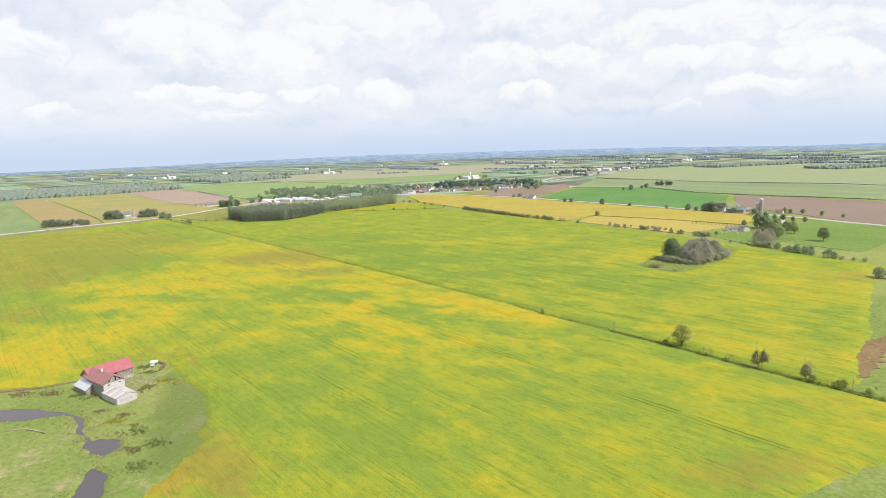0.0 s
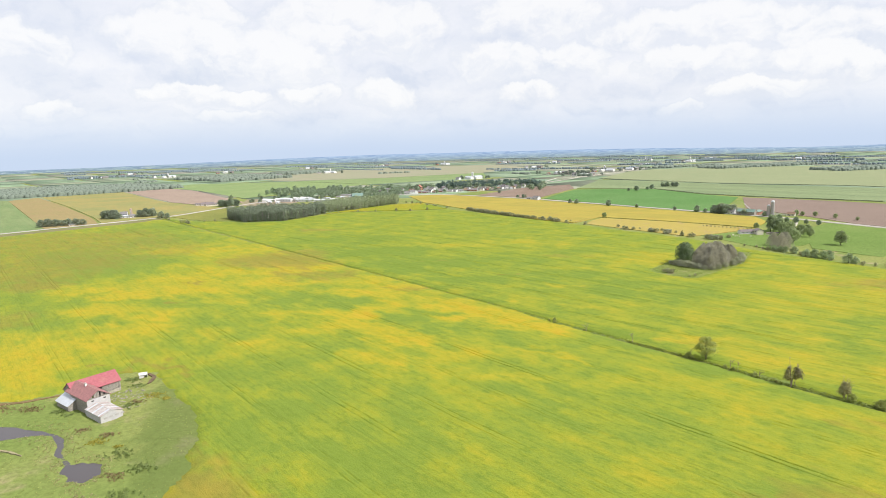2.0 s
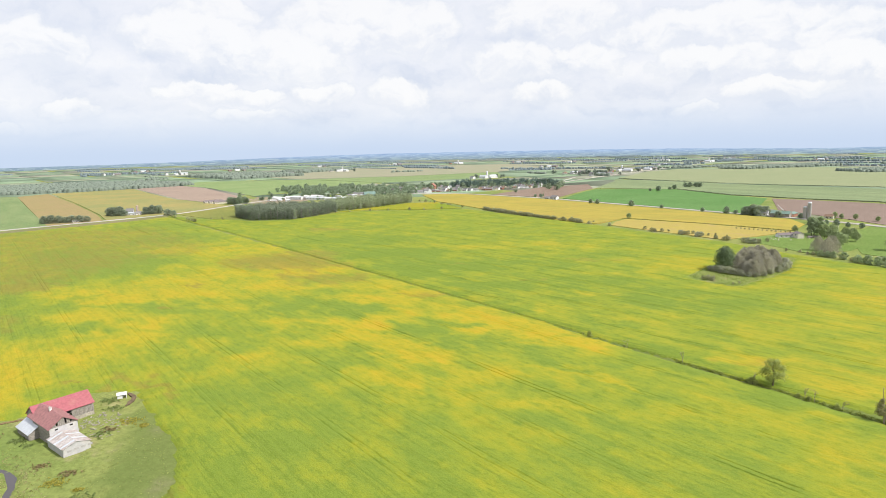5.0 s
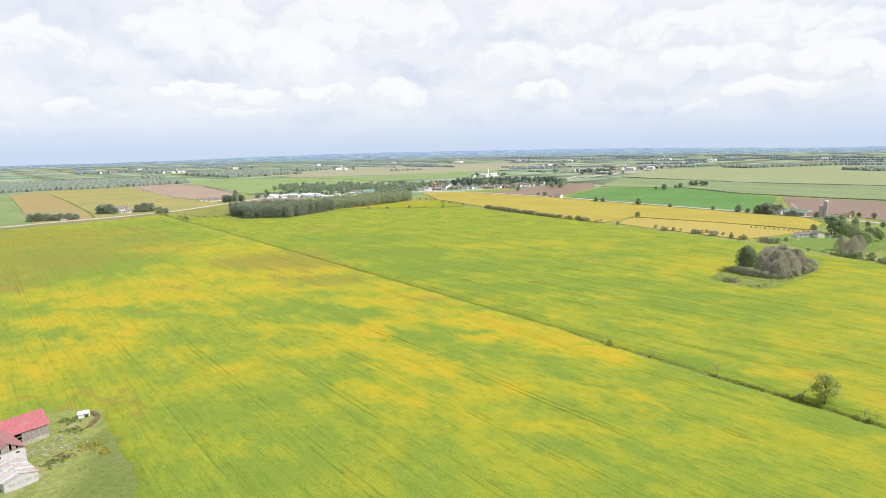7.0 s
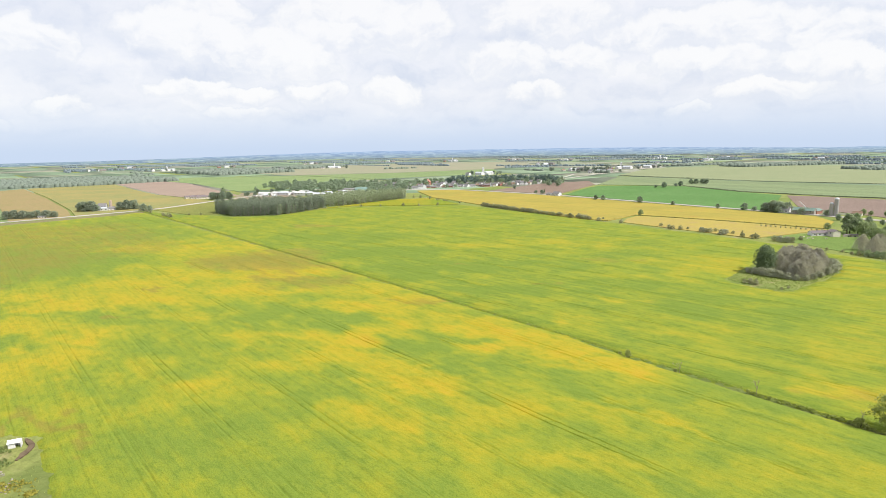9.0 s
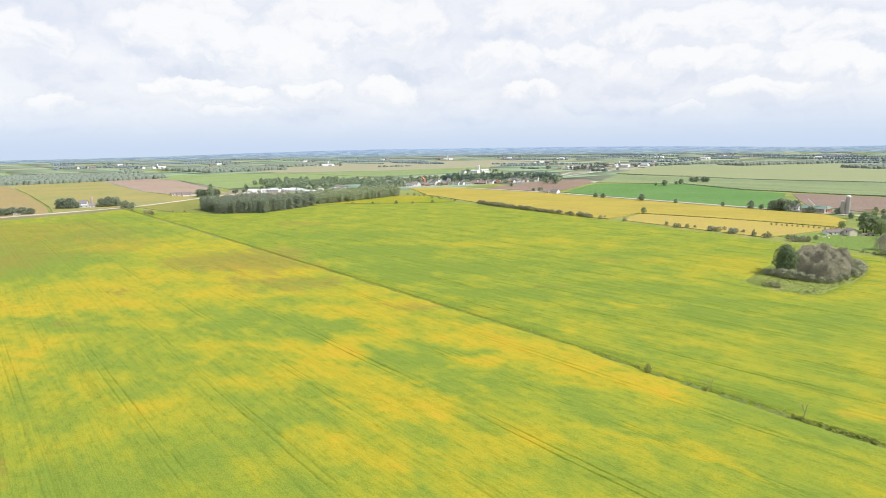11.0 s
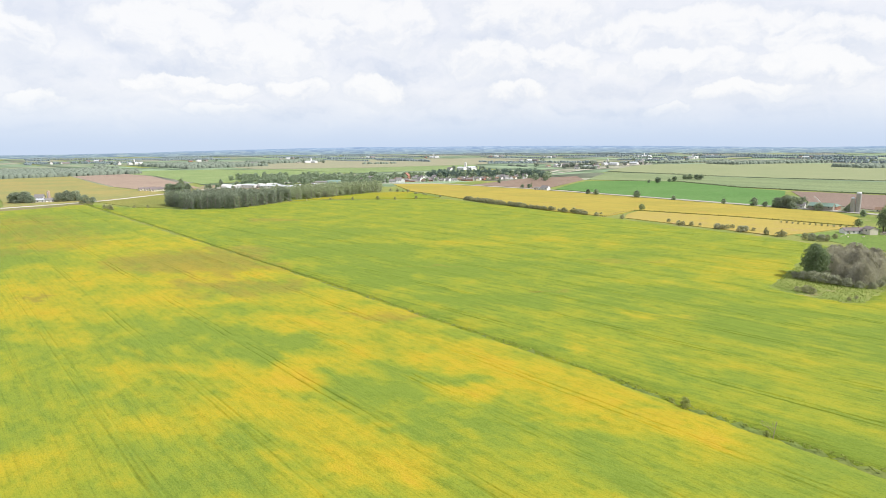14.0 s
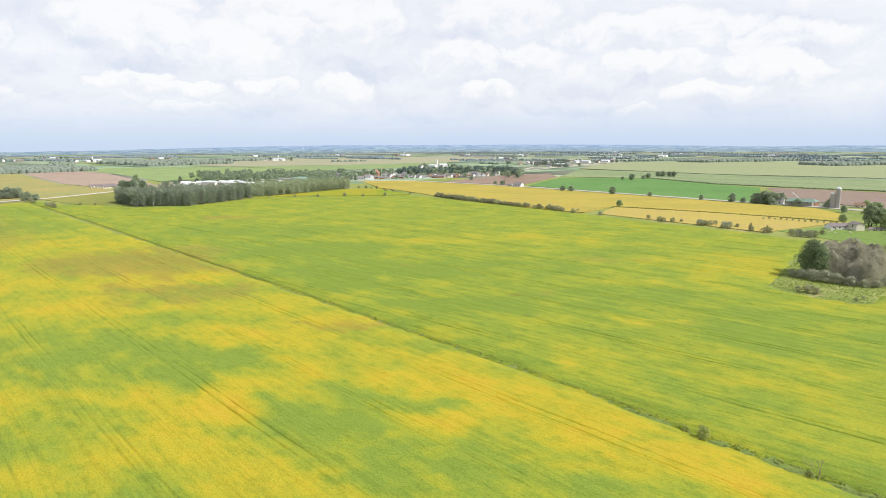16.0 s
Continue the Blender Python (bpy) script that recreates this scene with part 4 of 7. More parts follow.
slab("field_20", [(-428, 1050), (-372, 1046), (-330, 1090), (-352, 1150), (-425, 1192), (-470, 1200)], 0.3,
     land("trampled_yard", (0.30, 0.235, 0.18), (0.27, 0.245, 0.15), third=(0.24, 0.26, 0.11)), "bare tan ground beside the works", "yard")
slab("field_21", [(334, 806), (376, 880), (383, 848), (396, 789), (404, 752), (372, 766)], 0.2,
     land("farmyard_ground", (0.19, 0.21, 0.135), (0.24, 0.225, 0.17)), "trodden grass and gravel of a farmyard", "yard")
MUD = land("dried_mud", (0.30, 0.265, 0.16), (0.33, 0.30, 0.20))
for nm, pts, r in (("soil_patch_3", [(-245, 183), (-215, 190), (-188, 197), (-168, 202), (-157, 209)], 1.5), ("soil_patch_4", [(-152, 163), (-147, 165), (-142, 164), (-136, 161.5)], 0.5), ("soil_patch_1", [(166, 208), (179, 226), (196, 246), (212, 258)], 5.5), ("soil_patch_2", [(-134, 232.5), (-130.4, 231), (-128, 226.5), (-127.4, 221)], 1.0)):
    run = []
    for (x0, y0), (x1, y1) in zip(pts, pts[1:]):
        n = max(1, int(math.hypot(x1 - x0, y1 - y0) / 1.6))
        run += [(x0 + (x1 - x0) * i / n, y0 + (y1 - y0) * i / n) for i in range(n)]
    run = np.array(run + [pts[-1]], float)
    for _ in range(4):
        run[1:-1] = 0.25 * run[:-2] + 0.5 * run[1:-1] + 0.25 * run[2:]
    way = np.gradient(run, axis=0)
    way /= np.hypot(way[:, 0], way[:, 1])[:, None]
    taper = np.sin(np.linspace(0.12, math.pi - 0.12, len(run))) ** 0.5
    side = []
    for sgn in (1, -1):
        w = r * taper * (0.8 + 0.35 * wobble(run[:, 0], run[:, 1], 9, 50 + sgn, 4))
        side.append([(x - sgn * v * q, y + sgn * u * q) for (x, y), (u, v), q in zip(run, way, np.maximum(w, 0.15))])
    slab(nm, side[0] + side[1][::-1], 0.34, MUD if nm.endswith("4") else SOIL_DARK if nm.endswith("2") else SOIL, "pale dried mud bank in the grass" if nm.endswith("4") else "bare reddish soil among grass", "soil")

# patchwork further out
rng = np.random.RandomState(4)
c46, s46 = math.cos(radians(-46)), math.sin(radians(-46))
V, F = [], []
for i in range(-18, 22):
    for j in range(-6, 26):
        w0, d0 = 330, 210
        u0, v0 = i * w0 + rng.uniform(-30, 30) - 600, j * d0 + rng.uniform(-20, 20) + 700
        cut = rng.choice([1, 1, 2, 3])
        for k in range(cut):
            a0, a1 = u0 + w0 * k / cut + 0.3, u0 + w0 * (k + 1) / cut
            q = [(a0, v0), (a1, v0), (a1, v0 + d0 - 0.5), (a0, v0 + d0 - 0.5)]
            q = [(u * c46 - v * s46, u * s46 + v * c46) for u, v in q]
            mx, my = sum(p[0] for p in q) / 4, sum(p[1] for p in q) / 4
            if my < 1250 or math.hypot(mx, my) > 4780:
                continue
            n = len(V)
            V += [(x, y, 0.12 + 0.02 * ((i + 3 * j + 5 * k) % 11)) for x, y in q] + [(x, y, -0.8) for x, y in q]
            F += [(n, n + 1, n + 2, n + 3)] + [(n + e, n + 4 + e, n + 4 + (e + 1) % 4, n + (e + 1) % 4) for e in range(4)]
# distance haze is put into these plot colours, cool and pale
PATCH = island("far_plots_haze", [(0.205, 0.275, 0.18), (0.245, 0.30, 0.205), (0.19, 0.255, 0.18), (0.27, 0.28, 0.215), (0.22, 0.285, 0.195), (0.26, 0.265, 0.215), (0.215, 0.29, 0.19), (0.265, 0.295, 0.21)])
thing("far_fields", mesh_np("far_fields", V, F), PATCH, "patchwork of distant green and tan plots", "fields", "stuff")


# ---- roads ----
def ribbon(name, pts, width, z, mat, label, category="road"):
    p = []
    for (x0, y0), (x1, y1) in zip(pts, pts[1:]):
        n = max(1, int(math.hypot(x1 - x0, y1 - y0) / 25))
        p += [(x0 + (x1 - x0) * i / n, y0 + (y1 - y0) * i / n) for i in range(n)]
    p.append(pts[-1])
    p = np.array(p, float)
    for _ in range(2):
        p[1:-1] = 0.25 * p[:-2] + 0.5 * p[1:-1] + 0.25 * p[2:]
    d = np.gradient(p, axis=0)
    d /= np.hypot(d[:, 0], d[:, 1])[:, None]
    nrm = np.stack((-d[:, 1], d[:, 0]), 1)
    prof = [(-width / 2 - 0.8, -0.5), (-width / 2, 0.0), (0, 0.09), (width / 2, 0.0), (width / 2 + 0.8, -0.5)]
    v = np.concatenate([np.column_stack((p + nrm * o, np.full(len(p), z + h))) for o, h in prof])
    n = len(p)
    i = np.concatenate([k * n + np.arange(n - 1) for k in range(4)])
    me = mesh_np(name, v, np.stack((i, i + 1, i + n + 1, i + n), 1))
    me.shade_smooth()
    return thing(name, me, mat, label, category, "structure")


ribbon("road_1", ROAD_W, 6.5, 0.75, GRAVEL, "pale gravel road on a low bank")
ribbon("road_2", ROAD_E, 7.0, 0.85, GRAVEL, "pale paved country road")
ribbon("road_3", [(-380, 1240), (-260, 1300), (-140, 1335), (30, 1345), (150, 1480), (240, 1760)], 6.0, 0.8, GRAVEL, "pale village street")
ribbon("road_4", [(150, 1480), (330, 1800), (520, 2090), (760, 2480), (1300, 3400)], 6.0, 1.1, GRAVEL, "pale road running to the distance")
ribbon("track_1", [(320, 606), (345, 640), (372, 690)], 3.2, 0.42, GRAVEL, "gravel farm lane", "lane")

# ---- distance: a ring of hazy country ----
BACK = bpy.data.materials.new("hazy_distance")
BACK.use_nodes = True
nt = BACK.node_tree
nt.nodes.clear()
pos = nt.nodes.new("ShaderNodeNewGeometry").outputs["Position"]
sp = nt.nodes.new("ShaderNodeSeparateXYZ")
nt.links.new(pos, sp.inputs[0])
cv = nt.nodes.new("ShaderNodeCombineXYZ")
nt.links.new(math_node(nt, "MULTIPLY", math_node(nt, "ARCTAN2", sp.outputs[0], sp.outputs[1]), 48.0), cv.inputs[0])
nt.links.new(math_node(nt, "MULTIPLY", sp.outputs[2], 0.34), cv.inputs[1])
band = noise_tex(nt, cv.outputs[0], 1.0, 5, 0.6)
spots = noise_tex(nt, cv.outputs[0], 2.6, 2, 0.5)
fields_ = noise_tex(nt, cv.outputs[0], 0.5, 3, 0.5)
# the ring glows; its haze is painted in, bluer and paler with height
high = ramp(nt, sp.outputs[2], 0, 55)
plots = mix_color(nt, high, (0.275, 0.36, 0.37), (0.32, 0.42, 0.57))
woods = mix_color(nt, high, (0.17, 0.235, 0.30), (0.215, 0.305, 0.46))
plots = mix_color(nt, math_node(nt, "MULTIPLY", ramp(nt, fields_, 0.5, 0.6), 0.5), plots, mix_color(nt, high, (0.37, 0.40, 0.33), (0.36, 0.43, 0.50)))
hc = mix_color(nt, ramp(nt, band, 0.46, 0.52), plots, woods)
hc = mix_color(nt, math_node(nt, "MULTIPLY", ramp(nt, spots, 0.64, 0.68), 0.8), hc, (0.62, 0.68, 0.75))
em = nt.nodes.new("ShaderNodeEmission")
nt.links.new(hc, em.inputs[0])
mo = nt.nodes.new("ShaderNodeOutputMaterial")
nt.links.new(em.outputs[0], mo.inputs[0])
th = np.linspace(0, 2 * np.pi, 721)[:-1]
az_ = np.where(th > np.pi, th - 2 * np.pi, th)
top = 56 + 1.0 * wobble(th * 400, th * 0, 40, 41, 4) - 34 * smooth((-0.15 - az_) / 0.5) - 24 * smooth((az_ - 0.15) / 0.45) + 11 * smooth((az_ - 0.48) / 0.1) * smooth((0.8 - az_) / 0.15)
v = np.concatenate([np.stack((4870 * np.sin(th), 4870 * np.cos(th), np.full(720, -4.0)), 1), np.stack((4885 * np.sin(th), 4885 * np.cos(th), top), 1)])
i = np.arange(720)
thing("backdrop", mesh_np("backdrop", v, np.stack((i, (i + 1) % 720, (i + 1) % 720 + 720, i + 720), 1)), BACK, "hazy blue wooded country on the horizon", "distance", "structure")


# ---- trees ----
def tube(pts, radii, sides=6):
    pts = np.asarray(pts, float)
    v, f = [], []
    for k, (p, r) in enumerate(zip(pts, radii)):
        d = pts[min(k + 1, len(pts) - 1)] - pts[max(k - 1, 0)]
        d = d / (np.linalg.norm(d) + 1e-9)
        a = np.cross(d, (0.3, 0.9, 0.1))
        a /= np.linalg.norm(a)
        b = np.cross(d, a)
        for s in range(sides):
            w = 2 * np.pi * s / sides
            v.append(p + r * (a * np.cos(w) + b * np.sin(w)))
    for k in range(len(pts) - 1):
        for s in range(sides):
            t = (s + 1) % sides
            f.append((k * sides + s, k * sides + t, (k + 1) * sides + t, (k + 1) * sides + s))
    return np.array(v), np.array(f)


def join(parts):
    v, f, n = [], [], 0
    for a, b in parts:
        v.append(a)
        f.append(b + n)
        n += len(a)
    return np.concatenate(v), np.concatenate(f)


def leaf_quads(rng, centre, normal, size, aspect=0.8):
    """Leaf sprays: small bent quads at the centres, facing roughly along the normals."""
    n = len(centre)
    normal = normal + rng.normal(0, 0.4, (n, 3))
    normal /= np.linalg.norm(normal, axis=1)[:, None]
    t = np.cross(normal, rng.normal(0, 1, (n, 3)))
    t /= np.linalg.norm(t, axis=1)[:, None] + 1e-9
    b = np.cross(normal, t)
    s = size * rng.uniform(0.6, 1.3, (n, 1))
    q = np.stack((centre - t * s, centre - b * s * aspect - normal * s * 0.2, centre + t * s, centre + b * s * aspect + normal * s * 0.25), 1)
    return q.reshape(-1, 3), np.arange(n * 4).reshape(-1, 4)


def crown_lobes(rng, lobes, count, size, aspect=0.8, shell=0.4):
    cs, ns = [], []
    total = sum(l[3] ** 2 for l in lobes)
    for x, y, z, r, sq in lobes:
        k = max(6, int(count * r * r / total))
        d = rng.normal(0, 1, (k, 3))
        d /= np.linalg.norm(d, axis=1)[:, None]
        d[:, 2] = np.where(d[:, 2] < -0.5, -d[:, 2], d[:, 2])
        rad = r * (shell + (1.18 - shell) * rng.uniform(0, 1, (k, 1)) ** 0.6)
        rad = rad * (1 + 0.18 * np.sin(5 * d[:, :1] + 4 * d[:, 1:2] * 2 + x))
        cs.append(np.array((x, y, z)) + d * rad * (1, 1, sq))
        ns.append(d + (0, 0, 0.45))
    return leaf_quads(rng, np.concatenate(cs), np.concatenate(ns), size, aspect)


def make_tree(style, seed):
    """Trunk and crown meshes for one kind of tree, at its usual size."""
    rng = np.random.RandomState(seed)
    if style == "broad":
        H, R, z0, n, leaf, m = 12.5, 5.4, 0.24, 2600, 0.36, LEAF
    elif style == "airy":
        H, R, z0, n, leaf, m = 12.5, 5.4, 0.20, 2300, 0.30, LEAF_DITCH
    elif style == "tall":
        H, R, z0, n, leaf, m = 16.0, 4.3, 0.18, 1900, 0.46, LEAF_DARK
    elif style == "wood":
        H, R, z0, n, leaf, m = 17.5, 3.8, 0.03, 1700, 0.34, LEAF_WOOD
    elif style == "woodpale":
        H, R, z0, n, leaf, m = 14.0, 3.1, 0.06, 800, 0.34, LEAF_WOOD_PALE
    elif style == "low":
        H, R, z0, n, leaf, m = 9.0, 5.4, 0.07, 1700, 0.42, LEAF_FARM
    elif style == "town":
        H, R, z0, n, leaf, m = 12.0, 5.8, 0.12, 1500, 0.55, LEAF_TOWN
    elif style == "dense":
        H, R, z0, n, leaf, m = 14.0, 6.2, 0.10, 4200, 0.36, LEAF_DEEP
    elif style == "sparse":
        H, R, z0, n, leaf, m = 10.5, 2.5, 0.05, 1500, 0.19, SPARSE
    elif style == "shrub":
        H, R, z0, n, leaf, m = 4.0, 2.3, 0.04, 520, 0.26, BUSH
    elif style == "ditchbush":
        H, R, z0, n, leaf, m = 4.2, 2.1, 0.02, 700, 0.22, LEAF_DITCH
    elif style == "darkshrub":
        H, R, z0, n, leaf, m = 6.0, 3.4, 0.04, 800, 0.34, LEAF_DARK
    elif style == "thicket":
        H, R, z0, n, leaf, m = 10.0, 5.2, 0.06, 2600, 0.5, TWIG
    elif style == "willow":
        H, R, z0, n, leaf, m = 5.5, 3.6, 0.04, 1500, 0.26, SCRUB
    else:
        H, R, z0, n, leaf, m = 17.0, 2.6, 0.08, 900, 0.55, LEAF_DARK
    limbs = []
    bend = rng.uniform(-0.4, 0.4, 2)
    zs = np.linspace(0, 0.82, 5)
    line = [(bend[0] * z * 2 * math.sin(3 * z), bend[1] * z * 2, z * H) for z in zs]
    rad = H * 0.019
    limbs.append(tube(line, [rad * 1.35, rad, rad * 0.8, rad * 0.55, rad * 0.2], 7))
    lobes = []
    if style == "conifer":
        for z in np.linspace(z0, 0.97, 11):
            r = R * (1.02 - z) ** 0.8
            for a in rng.uniform(0, 6.28, 3 if z < 0.8 else 1):
                lobes.append((0.45 * r * math.cos(a), 0.45 * r * math.sin(a), z * H, 0.62 * r + 0.15, 0.55))
    else:
        count = {"broad": 17, "airy": 11, "dense": 22, "low": 14, "town": 13, "wood": 14, "tall": 15, "thicket": 13}.get(style, 10)
        for k in range(count):
            z = z0 + (0.93 - z0) * (k + 0.5) / count
            mid = (z - z0) / (1 - z0)
            ring = R * (0.62 * math.sin(math.pi * min(0.95, mid * 0.85 + 0.18)))
            a = k * 2.4 + rng.uniform(-0.5, 0.5)
            r = R * rng.uniform(0.34, 0.52) * (1.0 if mid < 0.8 else 0.8)
            if style in ("wood", "woodpale"):
                ring, r = R * 0.6 * (1.0 if mid < 0.75 else 0.7), R * rng.uniform(0.4, 0.58)
            x, y = ring * math.cos(a), ring * math.sin(a)
            lobes.append((x, y, min(z * H, H - r * 0.8), r, rng.uniform(0.72, 0.95)))
            zs0 = z * H * rng.uniform(0.35, 0.6)
            limbs.append(tube([(0, 0, zs0), (x * 0.5, y * 0.5, (zs0 + z * H) * 0.5), (x, y, z * H)], [rad * 0.45, rad * 0.3, rad * 0.1], 5))
    if style == "thicket":
        k = 5200
        w_, h_ = rng.uniform(0, 6.283, k), rng.uniform(0, 1, k) ** 0.75
        q_ = rng.uniform(0, 1, k) ** 0.5
        lump = 1 + 0.16 * np.sin(3 * w_ + seed) + 0.12 * np.sin(7 * w_ + 2 * seed + 5 * h_)
        rr = R * q_ * lump * np.sqrt(np.clip(1.02 - h_ ** 1.7, 0, 1))
        p0 = np.stack((rr * np.cos(w_), rr * np.sin(w_), h_ * H * (0.92 + 0.1 * np.sin(2.3 * w_ + seed))), 1)
        up = np.stack((0.55 * q_ * np.cos(w_), 0.55 * q_ * np.sin(w_), np.full(k, 0.9)), 1) + rng.normal(0, 0.28, (k, 3))
        up /= np.linalg.norm(up, axis=1)[:, None]
        sd = np.cross(up, rng.normal(0, 1, (k, 3)))
        sd /= np.linalg.norm(sd, axis=1)[:, None]
        ln, wd = rng.uniform(0.5, 1.2, (k, 1)), rng.uniform(0.03, 0.085, (k, 1))
        v1 = np.stack((p0 - up * ln * 0.5, p0 + sd * wd, p0 + up * ln * 0.6, p0 - sd * wd), 1).reshape(-1, 3)
        v2, f2 = leaf_quads(rng, p0[:900] + rng.normal(0, 0.2, (900, 3)), up[:900], 0.2, 0.6)
        cv_, cf_ = join([(v1, np.arange(k * 4).reshape(-1, 4)), (v2, f2)])
    elif style == "sparse":
        k = 1300
        w_, h_ = rng.uniform(0, 6.283, k), 0.08 + 0.84 * rng.beta(1.7, 2.2, k)
        lump = 1 + 0.3 * np.sin(2 * w_ + 6 * h_ + seed) + 0.25 * np.sin(17 * h_ + 3 * w_)
        rr = R * np.sqrt(rng.uniform(0, 1, k)) * lump * (0.15 + 1.0 * np.sin(3.14 * h_) * (1.1 - 0.6 * h_))
        p0 = np.stack((rr * np.cos(w_) + 0.3 * np.sin(5 * h_), rr * np.sin(w_), h_ * H), 1)
        cv_, cf_ = leaf_quads(rng, p0, np.stack((np.cos(w_), np.sin(w_), np.full(k, 0.6)), 1), leaf, 0.8)
    else:
        cv_, cf_ = crown_lobes(rng, lobes, n, leaf, 0.8, 0.15 if style == "airy" else 0.4)
    trunk = mesh_np(style + "_trunk", *join(limbs))
    trunk.shade_smooth()
    crown = mesh_np(style + "_crown", cv_, cf_)
    trunk.materials.append(GREYBARK if style in ("thicket", "sparse", "wood", "woodpale", "willow") else BARK)
    crown.materials.append(m)
    return trunk, crown


def make_bare(seed, H):
    """A leafless sapling: a stem with forking twigs."""
    rng = np.random.RandomState(seed)
    parts = []

    def grow(p, d, l, r, depth):
        q = p + d * l
        parts.append(tube([p, (p + q) / 2 + rng.normal(0, 0.04 * l, 3), q], [r, r * 0.8, r * 0.55], 5))
        if depth:
            for k in range(3 if depth > 1 else 4):
                e = d * 0.9 + rng.normal(0, 0.42, 3) + (0, 0, 0.25)
                grow(p + d * l * rng.uniform(0.55, 1.0), e / np.linalg.norm(e), l * rng.uniform(0.45, 0.66), r * 0.55, depth - 1)
    grow(np.zeros(3), np.array((rng.normal(0, 0.05), rng.normal(0, 0.05), 1.0)), H * 0.45, H * 0.014, 4)
    me = mesh_np("bare_stem", *join(parts))
    me.materials.append(DEADWOOD)
    return me


STOCK = {}
COUNTS = {"wood": 4, "woodpale": 3, "low": 3, "town": 3, "dense": 2, "broad": 4, "airy": 1, "tall": 4, "sparse": 2, "shrub": 4, "darkshrub": 2, "ditchbush": 3, "thicket": 3, "willow": 2, "conifer": 3}


def plant(style, x, y, scale, label, category="tree", group="", pick=None, z=0.0, wide=1.0):
    k = (pick if pick is not None else random.randrange(99)) % COUNTS[style]
    if (style, k) not in STOCK:
        STOCK[style, k] = make_tree(style, 100 * k + len(style) * 7 + 11)
    trunk, crown = STOCK[style, k]
    m = Matrix.Translation((x, y, z)) @ Matrix.Rotation(random.uniform(0, 6.28), 4, "Z") @ Matrix.Diagonal((scale * wide, scale * wide, scale, 1))
    name = "shrub" if style in ("shrub", "darkshrub", "ditchbush", "thicket", "willow") else "tree"
    r = root(name, m, label, category, group)
    thing("stem" if name == "shrub" else "trunk", trunk, None, parent=r)
    thing("crown", crown, None, parent=r)
    return r


def tree_mass(name, rows, label, leafs=330, swell=1.5, mat=None):
    """Trees standing too close to count, as one mesh: rows of (style, x, y, scale)."""
    vs_, fs_, tv_, tf_, n, q = [], [], [], [], 0, 0
    for style, x, y, s in rows:
        k = int(rng.randint(99)) % COUNTS[style]
        if (style, k) not in STOCK:
            STOCK[style, k] = make_tree(style, 100 * k + len(style) * 7 + 11)
        me = STOCK[style, k][1]
        co = np.empty(len(me.vertices) * 3, np.float32)
        me.vertices.foreach_get("co", co)
        co = co.reshape(-1, 4, 3)
        co = co[rng.permutation(len(co))[:leafs]]
        mid = co.mean(1, keepdims=True)
        co = mid + (co - mid) * swell
        a = rng.uniform(0, 6.28)
        rot = np.array(((math.cos(a), -math.sin(a), 0), (math.sin(a), math.cos(a), 0), (0, 0, 1)))
        v = (co.reshape(-1, 3) @ rot.T) * s + (x, y, 0)
        vs_.append(v)
        fs_.append(np.arange(len(v)).reshape(-1, 4) + n)
        n += len(v)
    mat = mat or STOCK[rows[0][0], 0][1].materials[0] if (rows[0][0], 0) in STOCK else LEAF
    return thing(name, mesh_np(name, np.concatenate(vs_), np.concatenate(fs_)), mat, label, "trees", "stuff")


# trees along the ditch
plant("airy", 110.5, 247.5, 0.84, "round leafy tree beside the ditch", group="ditch trees", pick=0, z=-0.2, wide=1.05)


def gaunt_tree(x, y, seed, stems, clumps, label):
    """A half-dead tree: bare-topped stems from one foot, twigs along them and a few clumps of leaves."""
    rng_ = np.random.RandomState(seed)
    limbs = []
    for tip, r in stems:
        tip = np.array(tip, float)
        line = [tip * (k, k, 1) * t + (0, 0, 0) for t, k in ((0, 0), (0.25, 0.5), (0.5, 0.85), (0.75, 0.95), (1.0, 1.0))]
        limbs.append(tube(line, [r, r * 0.8, r * 0.6, r * 0.4, r * 0.15], 6))
        for _ in range(22):
            t = rng_.uniform(0.3, 0.98)
            p = tip * (t, t, t)
            d = rng_.normal(0, 1, 3) * (1, 1, 0.5) + (0, 0, 0.5)
            q = p + d / np.linalg.norm(d) * rng_.uniform(0.5, 1.7) * (1.15 - 0.6 * t)
            limbs.append(tube([p, (p + q) / 2 + rng_.normal(0, 0.06, 3), q], [r * 0.22, r * 0.16, r * 0.07], 4))
    cs, ns = [], []
    for cx, cy, cz, r in clumps:
        r = r * 1.22
        k = int(140 * r * r)
        d = rng_.normal(0, 1, (k, 3))
        d /= np.linalg.norm(d, axis=1)[:, None]
        cs.append(np.array((cx, cy, cz)) + d * r * rng_.uniform(0.2, 1.15, (k, 1)) * (1, 1, 0.9))
        ns.append(d + (0, 0, 0.4))
    r = root("tree", pose(x, y, -0.3), label, "tree", "ditch trees")
    trunk = mesh_np("trunk", *join(limbs))
    thing("trunk", trunk, DEADWOOD, parent=r)
    thing("crown", mesh_np("crown", *leaf_quads(rng_, np.concatenate(cs), np.concatenate(ns), 0.24)), SPARSE, parent=r)


gaunt_tree(131.8, 218, 5, [((-1.2, 0.2, 12.0), 0.24), ((1.9, -0.3, 9.6), 0.22)], [(-1.0, 0.1, 7.8, 0.7), (-1.5, 0.3, 6.0, 1.0), (-1.8, -0.3, 4.4, 1.25), (-0.6, 0.2, 3.4, 0.8), (1.9, -0.2, 6.3, 1.35), (2.5, -0.4, 5.0, 1.5), (1.4, 0.4, 4.2, 1.1), (1.6, -0.2, 7.6, 0.7)], "two-stemmed half-dead tree with leaf clumps by the ditch")
